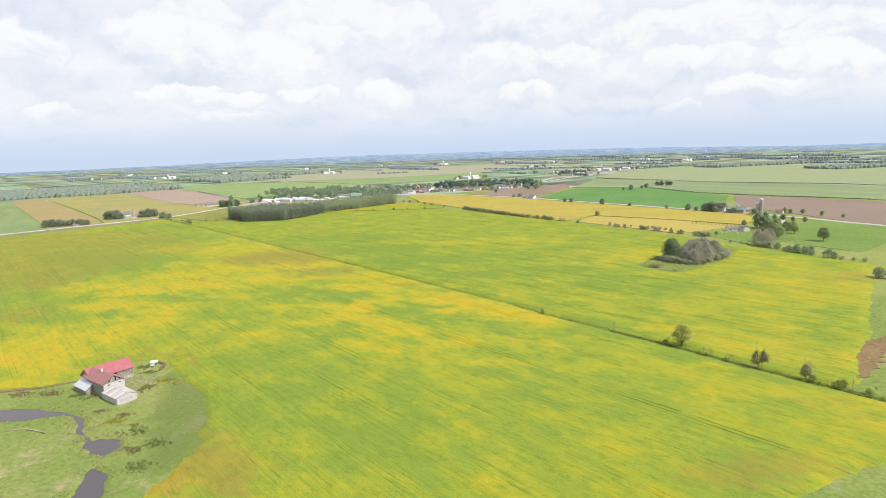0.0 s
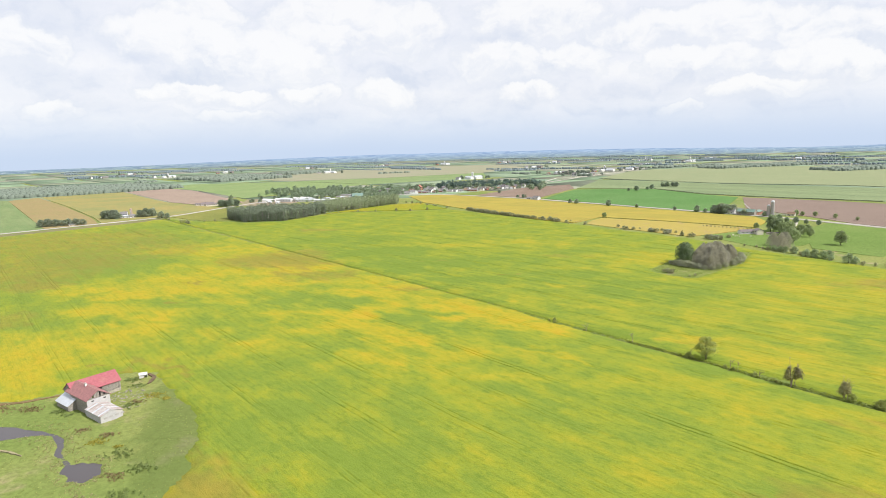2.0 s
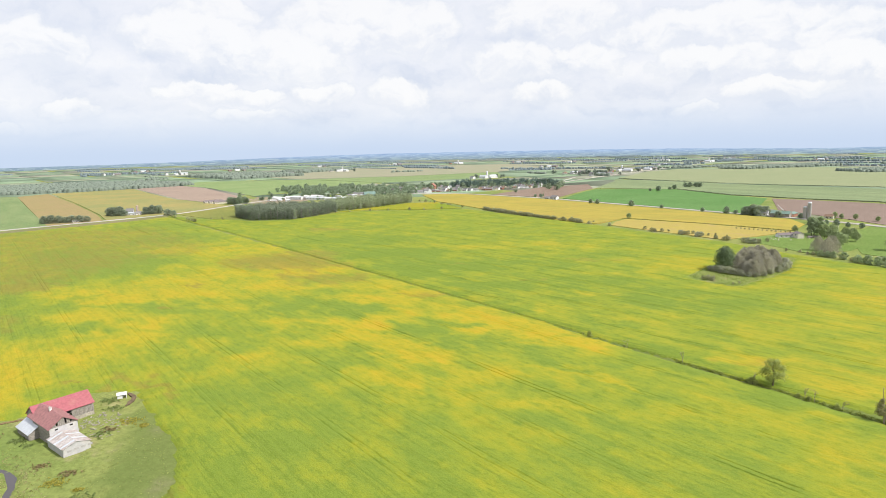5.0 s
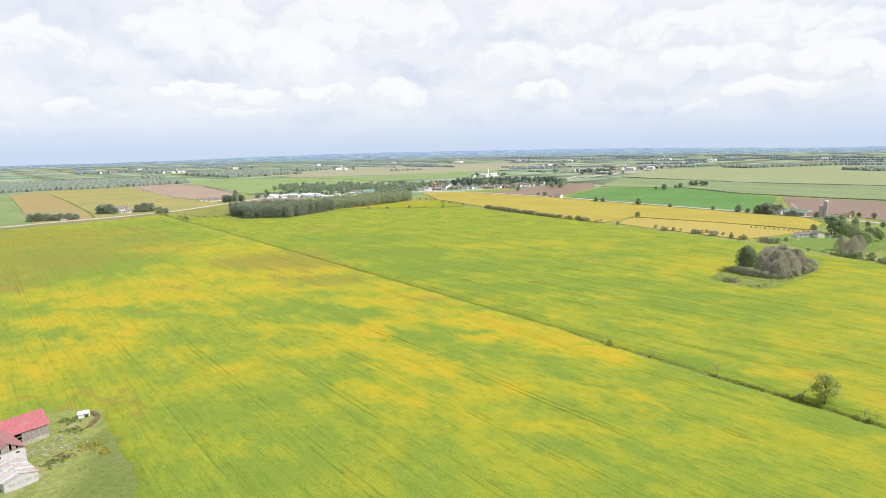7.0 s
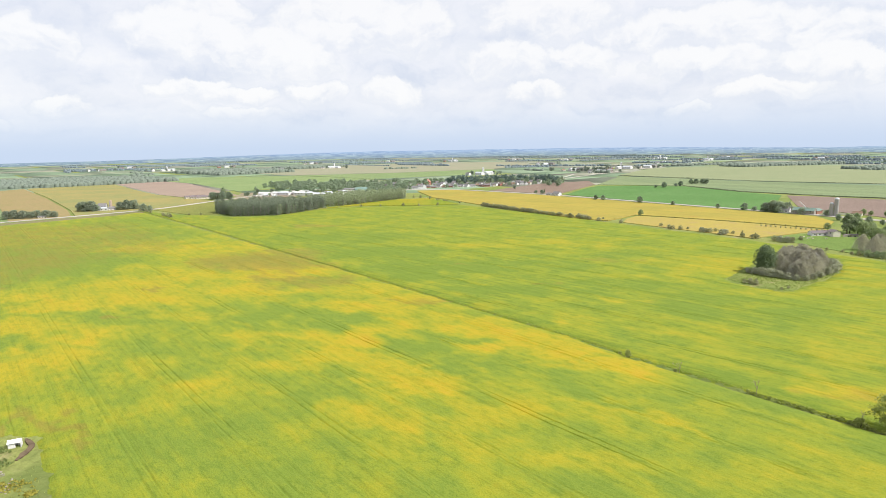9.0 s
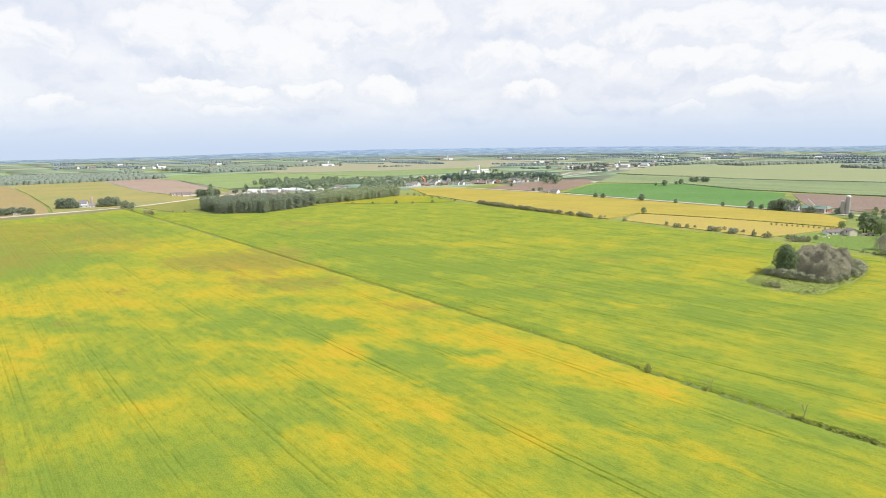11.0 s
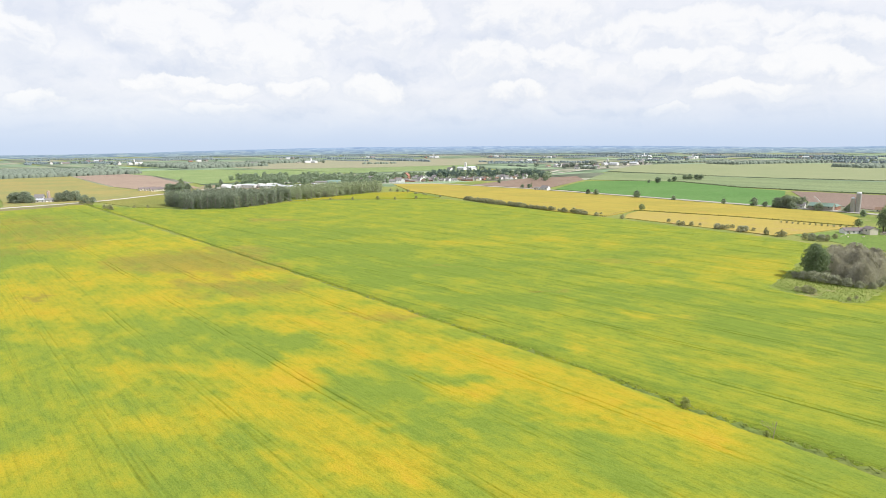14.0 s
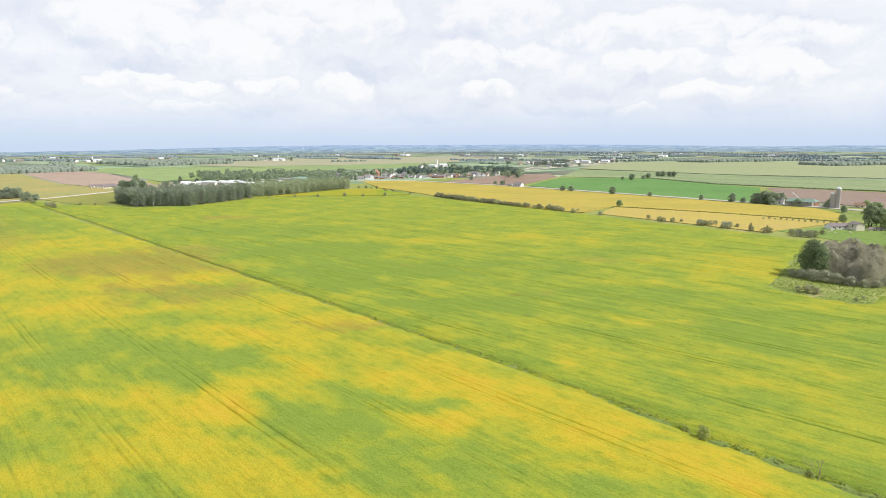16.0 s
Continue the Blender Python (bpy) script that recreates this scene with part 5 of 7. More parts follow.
gaunt_tree(144.3, 205.8, 6, [((-0.6, 0.1, 9.6), 0.2), ((1.0, 0.2, 8.6), 0.18), ((-1.3, -0.2, 6.8), 0.14)], [(0.1, 0, 4.6, 1.5), (0.9, 0.2, 3.4, 1.4), (-0.9, 0, 3.2, 1.2), (0.5, 0.1, 6.0, 0.9), (-0.4, 0, 6.6, 0.6)], "thin grey-leaved tree with bare tips beside the ditch")
for x, y, s in ((103.5, 248.5, 0.85), (114.5, 237, 0.5), (117, 235, 0.45), (122.5, 227.5, 0.62), (128, 222, 0.35), (146.5, 204.5, 0.75), (152, 198, 0.9), (155, 199, 0.8), (52, 305.5, 0.75), (49.5, 308.5, 0.4), (160, 192, 0.7), (65, 290, 0.45), (83, 273, 0.35)):
    plant("ditchbush", x, y, s, "small dark bush growing in the ditch", "bush", "ditch bushes", z=-0.4)
for x, y, h, sd in ((66, 289, 6.5, 1), (85, 271, 7.5, 2), (116, 236, 7.0, 3), (118.5, 234, 6.0, 4), (123.5, 226.5, 6.5, 5), (104, 248.8, 6.5, 6), (146, 206.5, 9, 7), (133, 217.2, 11, 8), (157, 197, 6.5, 9)):
    ob = thing("sapling", make_bare(sd, h), None, "bare grey leafless sapling beside the ditch", "sapling", group="bare saplings")
    ob.matrix_basis = pose(x, y, -0.4)

# the grove in the field
plant("dense", 170, 458, 1.22, "tall dark green leafy tree at the edge of a grove", group="grove", pick=1, wide=0.86)
plant("dense", 175, 467, 1.15, "tall dark green leafy tree at the edge of a grove", group="grove", pick=0, wide=0.85)
THICK = [(180, 438), (197, 451), (212, 467), (218, 486), (204, 500), (194, 488), (184, 469), (178, 450)]
for i in range(9):
    for j in range(11):
        x, y = 168 + 7.2 * i + random.uniform(-2, 2), 432 + 7.6 * j + random.uniform(-2, 2)
        if inside(np.array([x]), np.array([y]), THICK)[0] > 0:
            edge_ = inside(np.array([x]), np.array([y]), THICK)[0]
            plant("thicket", x, y, random.uniform(0.78, 1.12) + 0.03 * min(edge_, 11), "grey-brown leafless thicket in a grove", "thicket", "grove", wide=1.2)
for x, y, s in ((163, 455, 0.9), (166, 451, 1.1), (169, 447, 1.15), (172, 444, 1.0), (175, 440, 0.9), (161, 459, 0.7), (179, 437, 0.75), (184, 436, 0.7), (190, 440, 0.75), (197, 446, 0.8), (206, 453, 1.0), (212, 459, 1.15), (217, 466, 1.2), (221, 474, 1.1), (223, 482, 1.0)):
    plant("willow", x, y, s * 0.85, "pale grey-green willow scrub at the edge of a grove", "bush", "grove")
for x, y, s in ((149, 428, 0.9), (151, 425, 0.8), (147, 431, 0.6), (160, 414, 0.42), (165, 417, 0.4), (156, 436, 0.35)):
    plant("shrub", x, y, s, "low brown-green bush in rough grass", "bush", "grove")

# the block of wood and its tail
rng = np.random.RandomState(9)


def wood(poly, front, spacing, styles, lo, hi, label, group):
    """A wood: the trees within front metres of its edge line stand singly, the rest as one mass."""
    xs, ys = np.arange(min(p[0] for p in poly), max(p[0] for p in poly), spacing), np.arange(min(p[1] for p in poly), max(p[1] for p in poly), spacing)
    gx_, gy_ = np.meshgrid(xs, ys)
    px, py = gx_.ravel() + rng.uniform(-0.45, 0.45, gx_.size) * spacing, gy_.ravel() + rng.uniform(-0.45, 0.45, gx_.size) * spacing
    ok, near = inside(px, py, poly) > 0, line_distance(px, py, poly[:5]) < front
    mass = []
    for x, y, o, n in zip(px, py, ok, near):
        if not o:
            continue
        st, s = str(rng.choice(styles)), rng.uniform(lo, hi)
        if n:
            plant(st, x, y, s, label, group=group, pick=int(rng.randint(99)))
        else:
            mass.append((st, x, y, s))
    tree_mass(group.replace(" ", "_") + "_interior", mass, "close-set treetops inside the wood", mat=LEAF_WOOD if group == "wood" else LEAF_WOOD_PALE)


wood([(-362, 850), (-345, 826), (-314, 794), (-262, 804), (-222, 892), (-250, 915), (-330, 905)], 8, 5.0, ["wood", "wood", "wood", "wood", "woodpale"], 0.72, 1.06, "slender dark green tree in a dense wood", "wood")
wood([(-224, 908), (-190, 935), (-165, 980), (-130, 1034), (-140, 1078), (-215, 1050), (-270, 960)], 8, 5.6, ["woodpale"], 0.72, 1.15, "pale green tree in a loose wood", "loose wood")

# hedge between the bean field and the road field
for k in range(len(HEDGE) - 1):
    (x0, y0), (x1, y1) = HEDGE[k], HEDGE[k + 1]
    l = math.hypot(x1 - x0, y1 - y0)
    t = 0.0
    while t < l:
        x, y = x0 + (x1 - x0) * t / l, y0 + (y1 - y0) * t / l
        thick = 735 < y < 905
        if thick or (y > 700 and rng.uniform() < 0.5):
            plant("shrub", x + rng.uniform(-2, 2), y + rng.uniform(-2, 2), rng.uniform(0.7, 1.4) if thick else rng.uniform(0.35, 0.95), "grey-green bush in a field hedge", "bush", "hedge", pick=int(rng.randint(9)), wide=rng.uniform(1.0, 1.5))
        t += rng.uniform(2.4, 4.6) if thick else rng.uniform(4, 14)
for x, y, s in ((169, 675, 1.2), (171, 657, 1.5), (174, 656, 1.3), (181, 655, 1.3), (188, 655, 0.8), (194, 635, 1.6), (197, 634, 1.4), (200, 632, 1.5), (207, 638, 1.2), (205, 619, 1.7), (209, 620, 1.6), (217, 624, 1.0), (217, 604, 1.3), (221, 595, 1.3), (225, 595, 1.4), (234, 584, 1.5), (236, 578, 1.7), (240, 575, 1.6), (244, 575, 1.5), (256, 586, 1.2), (104, 742, 1.3), (106, 738, 1.0), (138, 708, 1.2), (125, 737, 0.8)):
    plant("shrub" if s < 1.55 else "willow", x, y, s * (0.75 if s < 1.55 else 0.55), "rounded bush on the field boundary", "bush", "hedge")
plant("sparse", 217, 605, 0.65, "slim upright tree in the hedge", group="hedge", pick=0)
plant("sparse", 224, 596, 0.6, "slim upright tree in the hedge", group="hedge", pick=1)
plant("broad", 172, 766, 0.6, "lone small tree at a field corner", group="hedge", pick=2)

# trees round the long house
for st, x, y, s in (("tall", 310, 617, 1.15), ("tall", 314, 620, 1.1), ("tall", 318, 616, 0.95), ("tall", 322, 626, 1.15), ("broad", 314, 602, 1.05), ("broad", 325, 612, 0.95), ("broad", 332, 620, 0.85), ("broad", 310, 584, 0.95), ("broad", 305, 566, 1.0), ("broad", 298, 548, 1.05), ("broad", 325, 588, 0.95), ("broad", 330, 581, 0.75), ("broad", 338, 600, 0.8), ("broad", 331, 533, 1.05), ("broad", 306, 640, 0.6)):
    plant(st, x, y, s, "leafy green tree near the house", group="house trees")
for x, y, s in ((272, 518, 1.45), (279, 525, 1.4), (275, 537, 1.2), (268, 512, 0.6)):
    plant("thicket", x, y, s, "grey willow thicket beside the lawn", "thicket", "house trees", wide=0.95)
for x, y, s in ((264, 511, 0.85), (269, 503, 0.9), (273, 497, 1.0), (258, 520, 0.6), (275, 483, 0.95), (279, 478, 1.15), (284, 474, 1.1), (290, 477, 1.0), (288, 470, 0.7), (290, 452, 1.35), (294, 449, 0.9), (300, 450, 0.6), (309, 437, 0.8), (257, 529, 0.6), (250, 537, 0.6), (261, 517, 0.75), (267, 507, 0.85), (278, 488, 0.9), (276, 492, 0.7), (286, 467, 0.85), (281, 482, 0.8), (296, 445, 0.75), (303, 441, 0.7), (283, 381, 1.3), (290, 378, 1.2), (296, 372, 1.1)):
    plant("darkshrub" if s > 0.8 else "shrub", x, y, s, "dense dark bush at the field edge", "bush", "edge bushes")

# roadside and distant single trees
for st, x, y, s in (("town", 159, 973, 0.6), ("town", 168, 964, 0.65), ("town", 209, 918, 0.8), ("town", 243, 883, 0.5), ("town", 283, 837, 0.5), ("town", 304, 811, 0.8), ("town", 313, 805, 0.5), ("town", 82, 1100, 0.5), ("town", 92, 1096, 0.6), ("town", 52, 1222, 0.6), ("conifer", 98, 1116, 0.5), ("town", 404, 1300, 0.85), ("town", 413, 1299, 0.9), ("town", 423, 1294, 0.9), ("town", 431, 1293, 0.9), ("town", 324, 1203, 0.9), ("town", 352, 1228, 0.6), ("town", 365, 1241, 0.85), ("town", 310, 1208, 0.5), ("town", 357, 714, 0.55), ("town", 364, 694, 0.5), ("town", 370, 686, 0.6), ("town", 376, 676, 0.45), ("town", 383, 664, 0.5)):
    plant(st, x, y, s, "leafy tree on the roadside verge" if y < 1130 else "lone leafy tree in the fields", group="field trees")
for st, x, y, s in (("low", -566, 872, 1.1), ("low", -559, 868, 1.2), ("low", -551, 872, 1.25), ("low", -544, 870, 0.9), ("low", -520, 889, 1.0), ("low", -512, 893, 1.2), ("low", -505, 898, 1.1), ("low", -477, 874, 0.85), ("low", -471, 880, 0.6), ("low", -600, 781, 0.9), ("low", -593, 785, 1.0), ("low", -584, 788, 0.9), ("low", -576, 790, 0.75), ("low", -568, 792, 0.9), ("low", -560, 797, 0.85), ("low", -554, 803, 0.7), ("town", -463, 1054, 1.0), ("town", -455, 1045, 1.1), ("town", -447, 1042, 1.0), ("town", -438, 1040, 1.2), ("town", -430, 1050, 1.0), ("tall", -446, 1062, 1.25), ("town", -440, 1068, 1.0)):
    plant(st, x, y, s * (1.3 if y < 900 else 1.0), "farmyard tree near the gravel road", group="farm trees")
for x, y, s in ((-478, 868, 1.0), (-466, 862, 0.9), (-458, 852, 0.8), (-448, 842, 0.9), (-408, 803, 1.2), (-398, 795, 1.4), (-390, 786, 1.2), (-380, 812, 0.7), (-364, 812, 0.8), (-420, 820, 0.7), (-177, 902, 0.9), (-150, 906, 0.8), (-118, 908, 1.1), (-96, 908, 0.8), (-70, 915, 1.0), (-205, 893, 0.6), (-108, 1040, 1.1), (-92, 1032, 1.0), (-120, 1050, 0.9)):
    plant("shrub", x, y, s, "scrubby bush on a fence line", "bush", "fence bushes")

# ---- far woods and hedgerows, clumps too many to count ----
rng = np.random.RandomState(12)


def clump_mass(spots, name, mat, label, tufts_each=12, leaf=0.12, fine=True):
    """Trees far off: each a lumpy heap of foliage with leafy tufts breaking its outline."""
    spots = np.array(spots)
    n, rings, segs = len(spots), (0.0, 0.34, 0.68, 0.9) if fine else (0.0, 0.4, 0.85), 8 if fine else 6
    turn = rng.uniform(0, 6.283, (n, 1))
    mid, wide, high = spots[:, None, :2], spots[:, 3][:, None], spots[:, 2][:, None]
    vs, fs = [], []
    for k, h in enumerate(rings):
        a = np.arange(segs)[None] * 6.283 / segs + 0.2 * k + turn
        r = wide * 0.56 * math.sqrt(1 - h * h * 0.9) * rng.uniform(0.75, 1.15, (n, segs)) 
        z = high * (0.35 + 0.65 * h if k else 0.0) * rng.uniform(0.92, 1.08, (n, segs))
        vs.append(np.stack((mid[:, :, 0] + r * np.cos(a), mid[:, :, 1] + r * np.sin(a), z), 2))
    body = np.concatenate(vs, 1).reshape(-1, 3)
    first = (np.arange(n) * segs * len(rings))[:, None]
    e = np.arange(segs)[None]
    for k in range(len(rings) - 1):
        lo, hi = first + k * segs, first + (k + 1) * segs
        fs.append(np.stack((lo + e, lo + (e + 1) % segs, hi + (e + 1) % segs, hi + e), 2).reshape(-1, 4))
    top = first + (len(rings) - 1) * segs
    fs.append(np.concatenate([top + (0, 1, 2, 3), top + (0, 3, 4, segs - 1)] + [top + (4, 5, 6, 7)] * fine, 0))
    d = rng.normal(0, 1, (n * tufts_each, 3))
    d /= np.linalg.norm(d, axis=1)[:, None]
    d[:, 2] = np.abs(d[:, 2])
    big = np.repeat(spots, tufts_each, 0)
    at = np.stack((big[:, 0], big[:, 1], big[:, 2] * 0.12), 1) + d * np.stack((big[:, 3] * 0.54, big[:, 3] * 0.54, big[:, 2] * 0.84), 1)
    v, f = leaf_quads(rng, at, d + (0, 0, 0.3), big[:, 3:4] * leaf, 0.85)
    me = mesh_np(name, *join([(body, np.concatenate(fs)), (v, f)]))
    me.shade_smooth()
    return thing(name, me, mat, label, "woods", "stuff")


def strip(a, b, depth, spacing, h):
    """Tree places in a strip from a to b, that many metres deep."""
    out = []
    l = math.hypot(b[0] - a[0], b[1] - a[1])
    nx, ny = -(b[1] - a[1]) / l, (b[0] - a[0]) / l
    if ny < 0:
        nx, ny = -nx, -ny
    for s in np.arange(0, l, spacing):
        for q in np.arange(0, max(depth, 0.1), spacing):
            j, k = rng.uniform(-0.5, 0.5, 2) * spacing
            x = a[0] + (b[0] - a[0]) * (s + j) / l + nx * (q + k)
            y = a[1] + (b[1] - a[1]) * (s + j) / l + ny * (q + k)
            out.append((x, y, h * rng.uniform(0.7, 1.2), spacing * rng.uniform(1.0, 1.5)))
    return out


spots = strip((-1500, 1250), (-1150, 1385), 380, 10, 10) + strip((-1150, 1385), (-1005, 1470), 420, 10, 10) + strip((-1005, 1470), (-855, 1690), 330, 10, 10)
clump_mass(spots, "wood_west", LEAF_FAR_HAZE, "long grey-green woodland beyond the fields", 5, 0.14)
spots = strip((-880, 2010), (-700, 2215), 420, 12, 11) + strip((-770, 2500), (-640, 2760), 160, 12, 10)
clump_mass(spots, "wood_middle", LEAF_FAR_HAZE, "grey-green woodlots in the middle distance", 4, 0.14)
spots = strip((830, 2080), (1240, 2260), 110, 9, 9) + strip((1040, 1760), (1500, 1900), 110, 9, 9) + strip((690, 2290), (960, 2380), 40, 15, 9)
clump_mass(spots, "wood_east", LEAF_FAR_HAZE, "woodlots across the far fields", 4, 0.14)
spots = []
for a, b in (((340, 1650), (482, 1478)), ((482, 1478), (520, 1400)), ((606, 1318), (735, 1218)), ((735, 1218), (900, 970)), ((372, 1244), (414, 1100)), ((414, 1096), (456, 1042)), ((456, 1042), (500, 992)), ((500, 992), (600, 900))):
    spots += strip(a, b, 0.1, 2.2, 1.7)
clump_mass(spots, "field_hedges", HEDGE_FAR, "thin dark hedgerows between the far fields", 6, 0.2)
spots = []
for k in range(120):
    x, y = rng.uniform(-3600, 3400), 2250 + 2400 * rng.uniform() ** 0.8
    if math.hypot(x, y) > 4650 or abs(x) > y * 0.95:
        continue
    long_ = rng.uniform(60, 520)
    a = radians(rng.choice([-46, -20, 4, 44]))
    spots += strip((x, y), (x + long_ * math.cos(a), y + long_ * math.sin(a)), rng.choice([0.1, 0.1, 0.1, 16, 32]), 8, rng.uniform(5, 9))
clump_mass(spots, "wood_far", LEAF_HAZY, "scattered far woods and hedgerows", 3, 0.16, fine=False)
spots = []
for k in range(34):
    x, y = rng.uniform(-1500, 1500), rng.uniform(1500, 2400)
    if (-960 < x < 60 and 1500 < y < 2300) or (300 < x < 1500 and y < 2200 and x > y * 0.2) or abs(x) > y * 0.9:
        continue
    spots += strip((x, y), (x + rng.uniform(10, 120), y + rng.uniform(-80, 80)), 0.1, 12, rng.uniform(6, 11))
clump_mass(spots, "hedgerows", LEAF_FAR_HAZE, "field hedges in the distance", 10, 0.14)


# ---- houses, barns, silos ----
def house_meshes(name, w, d, h, pitch, wall, roof, windows=2, chimney=True):
    """One house: walls, a gabled roof with eaves, doors, windows and a chimney. Returns its parts as (name, mesh, parent)."""
    out = []

    def take(nm, bm, mat, parent=None, label=""):
        me = bpy.data.meshes.new(nm)
        bm.to_mesh(me)
        bm.free()
        me.materials.append(mat)
        out.append((nm, me, parent, label))
    rise = d / 2 * pitch
    take("wall", prism(bmesh.new(), [(-d / 2, -0.3), (d / 2, -0.3), (d / 2, h), (0, h + rise), (-d / 2, h)], -w / 2, w / 2, along="x"), wall)
    e, t = 0.45, 0.22
    bm = prism(bmesh.new(), [(-d / 2 - e, h - e * pitch + 0.05), (0, h + rise + 0.05), (d / 2 + e, h - e * pitch + 0.05), (d / 2 + e, h - e * pitch + 0.05 + t), (0, h + rise + 0.05 + t), (-d / 2 - e, h - e * pitch + 0.05 + t)], -w / 2 - 0.4, w / 2 + 0.4, along="x")
    take("roof", bm, roof)
    for s in (-1, 1):
        for k in range(windows):
            x = -w / 2 + w * (k + 0.5) / windows
            bm = bmesh.new()
            box(bm, x - 0.7, s * d / 2 - 0.04, h - 1.9, x + 0.7, s * d / 2 + 0.05, h - 0.6)
            take("window", bm, GLASS)
    bm = bmesh.new()
    box(bm, -w / 2 + w * 0.5 / windows + 1.2, -d / 2 - 0.06, -0.2, -w / 2 + w * 0.5 / windows + 2.2, -d / 2 + 0.04, 2.0)
    take("door", bm, BROWNROOF)
    if chimney:
        bm = bmesh.new()
        box(bm, w * 0.18, -0.4, h + rise * 0.4, w * 0.18 + 0.8, 0.4, h + rise + 0.9, 0.05)
        take("chimney", bm, BRICK)
    return out


def put_house(meshes, x, y, turn, label, category="house", group="", s=1.0, name="house", z=0.25):
    r = root(name, Matrix.Translation((x, y, z)) @ Matrix.Rotation(radians(turn), 4, "Z") @ Matrix.Scale(s, 4), label, category, group)
    for nm, me, _, lab in meshes:
        thing(nm, me, None, lab, parent=r)
    return r


HOUSES = [
    ("white house with a grey shingle roof", house_meshes("a", 12, 8.5, 3.4, 0.75, WHITE, GREYROOF)),
    ("cream house with a brown roof", house_meshes("b", 11, 9, 3.0, 0.6, CREAM, BROWNROOF)),
    ("two-storey white house with a grey roof", house_meshes("c", 10, 9, 5.6, 0.8, WHITE, GREYROOF, 3)),
    ("brick house with a mauve-grey roof", house_meshes("d", 13, 9, 3.2, 0.6, BRICK, MAUVEROOF)),
    ("cream bungalow with a grey roof", house_meshes("e", 14, 8, 2.8, 0.45, CREAM, GREYROOF, 3)),
]
for row, (a, b, n) in enumerate((((-205, 1268), (20, 1300), 17), ((-215, 1310), (90, 1352), 19), ((-150, 1362), (105, 1400), 15), ((-330, 1290), (-215, 1330), 7), ((30, 1420), (140, 1470), 6), ((-60, 1285), (115, 1365), 15), ((-20, 1318), (120, 1392), 12), ((-160, 1235), (-60, 1292), 9))):
    for k in range(n):
        t = (k + 0.5) / n
        x, y = a[0] + (b[0] - a[0]) * t + rng.uniform(-3, 3), a[1] + (b[1] - a[1]) * t + rng.uniform(-7, 7)
        lab, ms = HOUSES[(0, 1, 2, 4, 0, 2, 3)[rng.randint(7)]]
        put_house(ms, x, y, rng.choice([5, 95, -40]) + rng.uniform(-6, 6), lab, group="village houses", s=rng.uniform(0.75, 0.98))
put_house(house_meshes("hall", 14, 12, 7.5, 0.9, BRICK, REDROOF, 3), -127, 1356, 80, "tall village building with a terracotta roof", group="village houses")
# village trees
mass = []
for k in range(330):
    x, y = rng.uniform(-480, 170), rng.uniform(1262, 1440)
    if y < 1345 + 0.15 * (x + 200) and rng.uniform() < 0.88:
        continue
    mass.append(("town", x, y, rng.uniform(0.6, 1.25)))
for k in range(130):
    mass.append(("town", rng.uniform(-420, -150), rng.uniform(1225, 1370), rng.uniform(0.5, 1.15)))
for k in range(46):
    mass.append(("town", rng.uniform(-300, -170), rng.uniform(1190, 1250), rng.uniform(0.5, 0.8)))
for k in range(90):
    t = rng.uniform()
    mass.append(("town", -160 + 285 * t + rng.uniform(-6, 6), 1246 + 128 * t + rng.uniform(-14, 34), rng.uniform(0.3, 0.75)))
tree_mass("village_trees", mass, "leafy trees among the village houses", 260, 1.9, LEAF_TOWN)
tree_mass("conifer_plantation", [(("conifer", "tall", "town")[int(rng.randint(3))], -88 + 245 * t + rng.uniform(-8, 8), 1400 + 5 * t + rng.uniform(-18, 75), rng.uniform(0.7, 1.15)) for t in rng.uniform(0, 1, 340)], "dark conifer plantation behind the village", 220, 2.0, LEAF_BLUE_DARK)


# works: long halls and hooped sheds
def hoop_meshes(w, l, h):
    bm = bmesh.new()
    prof = [(-w / 2, -0.3)] + [(w / 2 * math.sin(radians(a)), h * math.cos(radians(a))) for a in range(-84, 85, 12)] + [(w / 2, -0.3)]
    prism(bm, prof, -l / 2, l / 2, along="x")
    me = bpy.data.meshes.new("cover")
    bm.to_mesh(me)
    bm.free()
    me.materials.append(WHITE)
    bm = bmesh.new()
    box(bm, l / 2 - 0.02, -1.8, 0, l / 2 + 0.08, 1.8, 3.2)
    me2 = bpy.data.meshes.new("door")
    bm.to_mesh(me2)
    bm.free()
    me2.materials.append(GREYROOF)
    return [("cover", me, None, "white membrane"), ("door", me2, None, "")]


HOOP = hoop_meshes(10, 20, 4.8)
for x, y, a in ((-408, 1145, -30), (-398, 1135, -30), (-385, 1150, -30), (-372, 1158, -30), (-358, 1166, -30), (-340, 1170, -30)):
    put_house(HOOP, x, y, a, "white hooped storage shed", "shed", "works", name="hoop_shed")
HALL = house_meshes("works", 48, 20, 5.2, 0.16, WHITE, SILVER, 6, False)
put_house(HALL, -270, 1085, -6, "long low white works hall with a metal roof", "warehouse", "works", name="warehouse")
put_house(HALL, -322, 1120, -12, "long low white works hall with a metal roof", "warehouse", "works", s=0.8, name="warehouse")
put_house(house_meshes("works2", 26, 14, 4.5, 0.2, WHITE, SILVER, 4, False), -362, 1128, -20, "low white workshop with a metal roof", "warehouse", "works", name="warehouse")
put_house(house_meshes("works3", 30, 14, 5, 0.25, CREAM, GREYROOF, 4, False), -255, 1195, 10, "cream workshop with a grey roof", "warehouse", "works", name="warehouse")
put_house(house_meshes("dome", 22, 18, 4, 0.55, GREENROOF, GREENROOF, 2, False), -235, 1182, 20, "green-grey hipped storage hall", "warehouse", "works", name="warehouse")
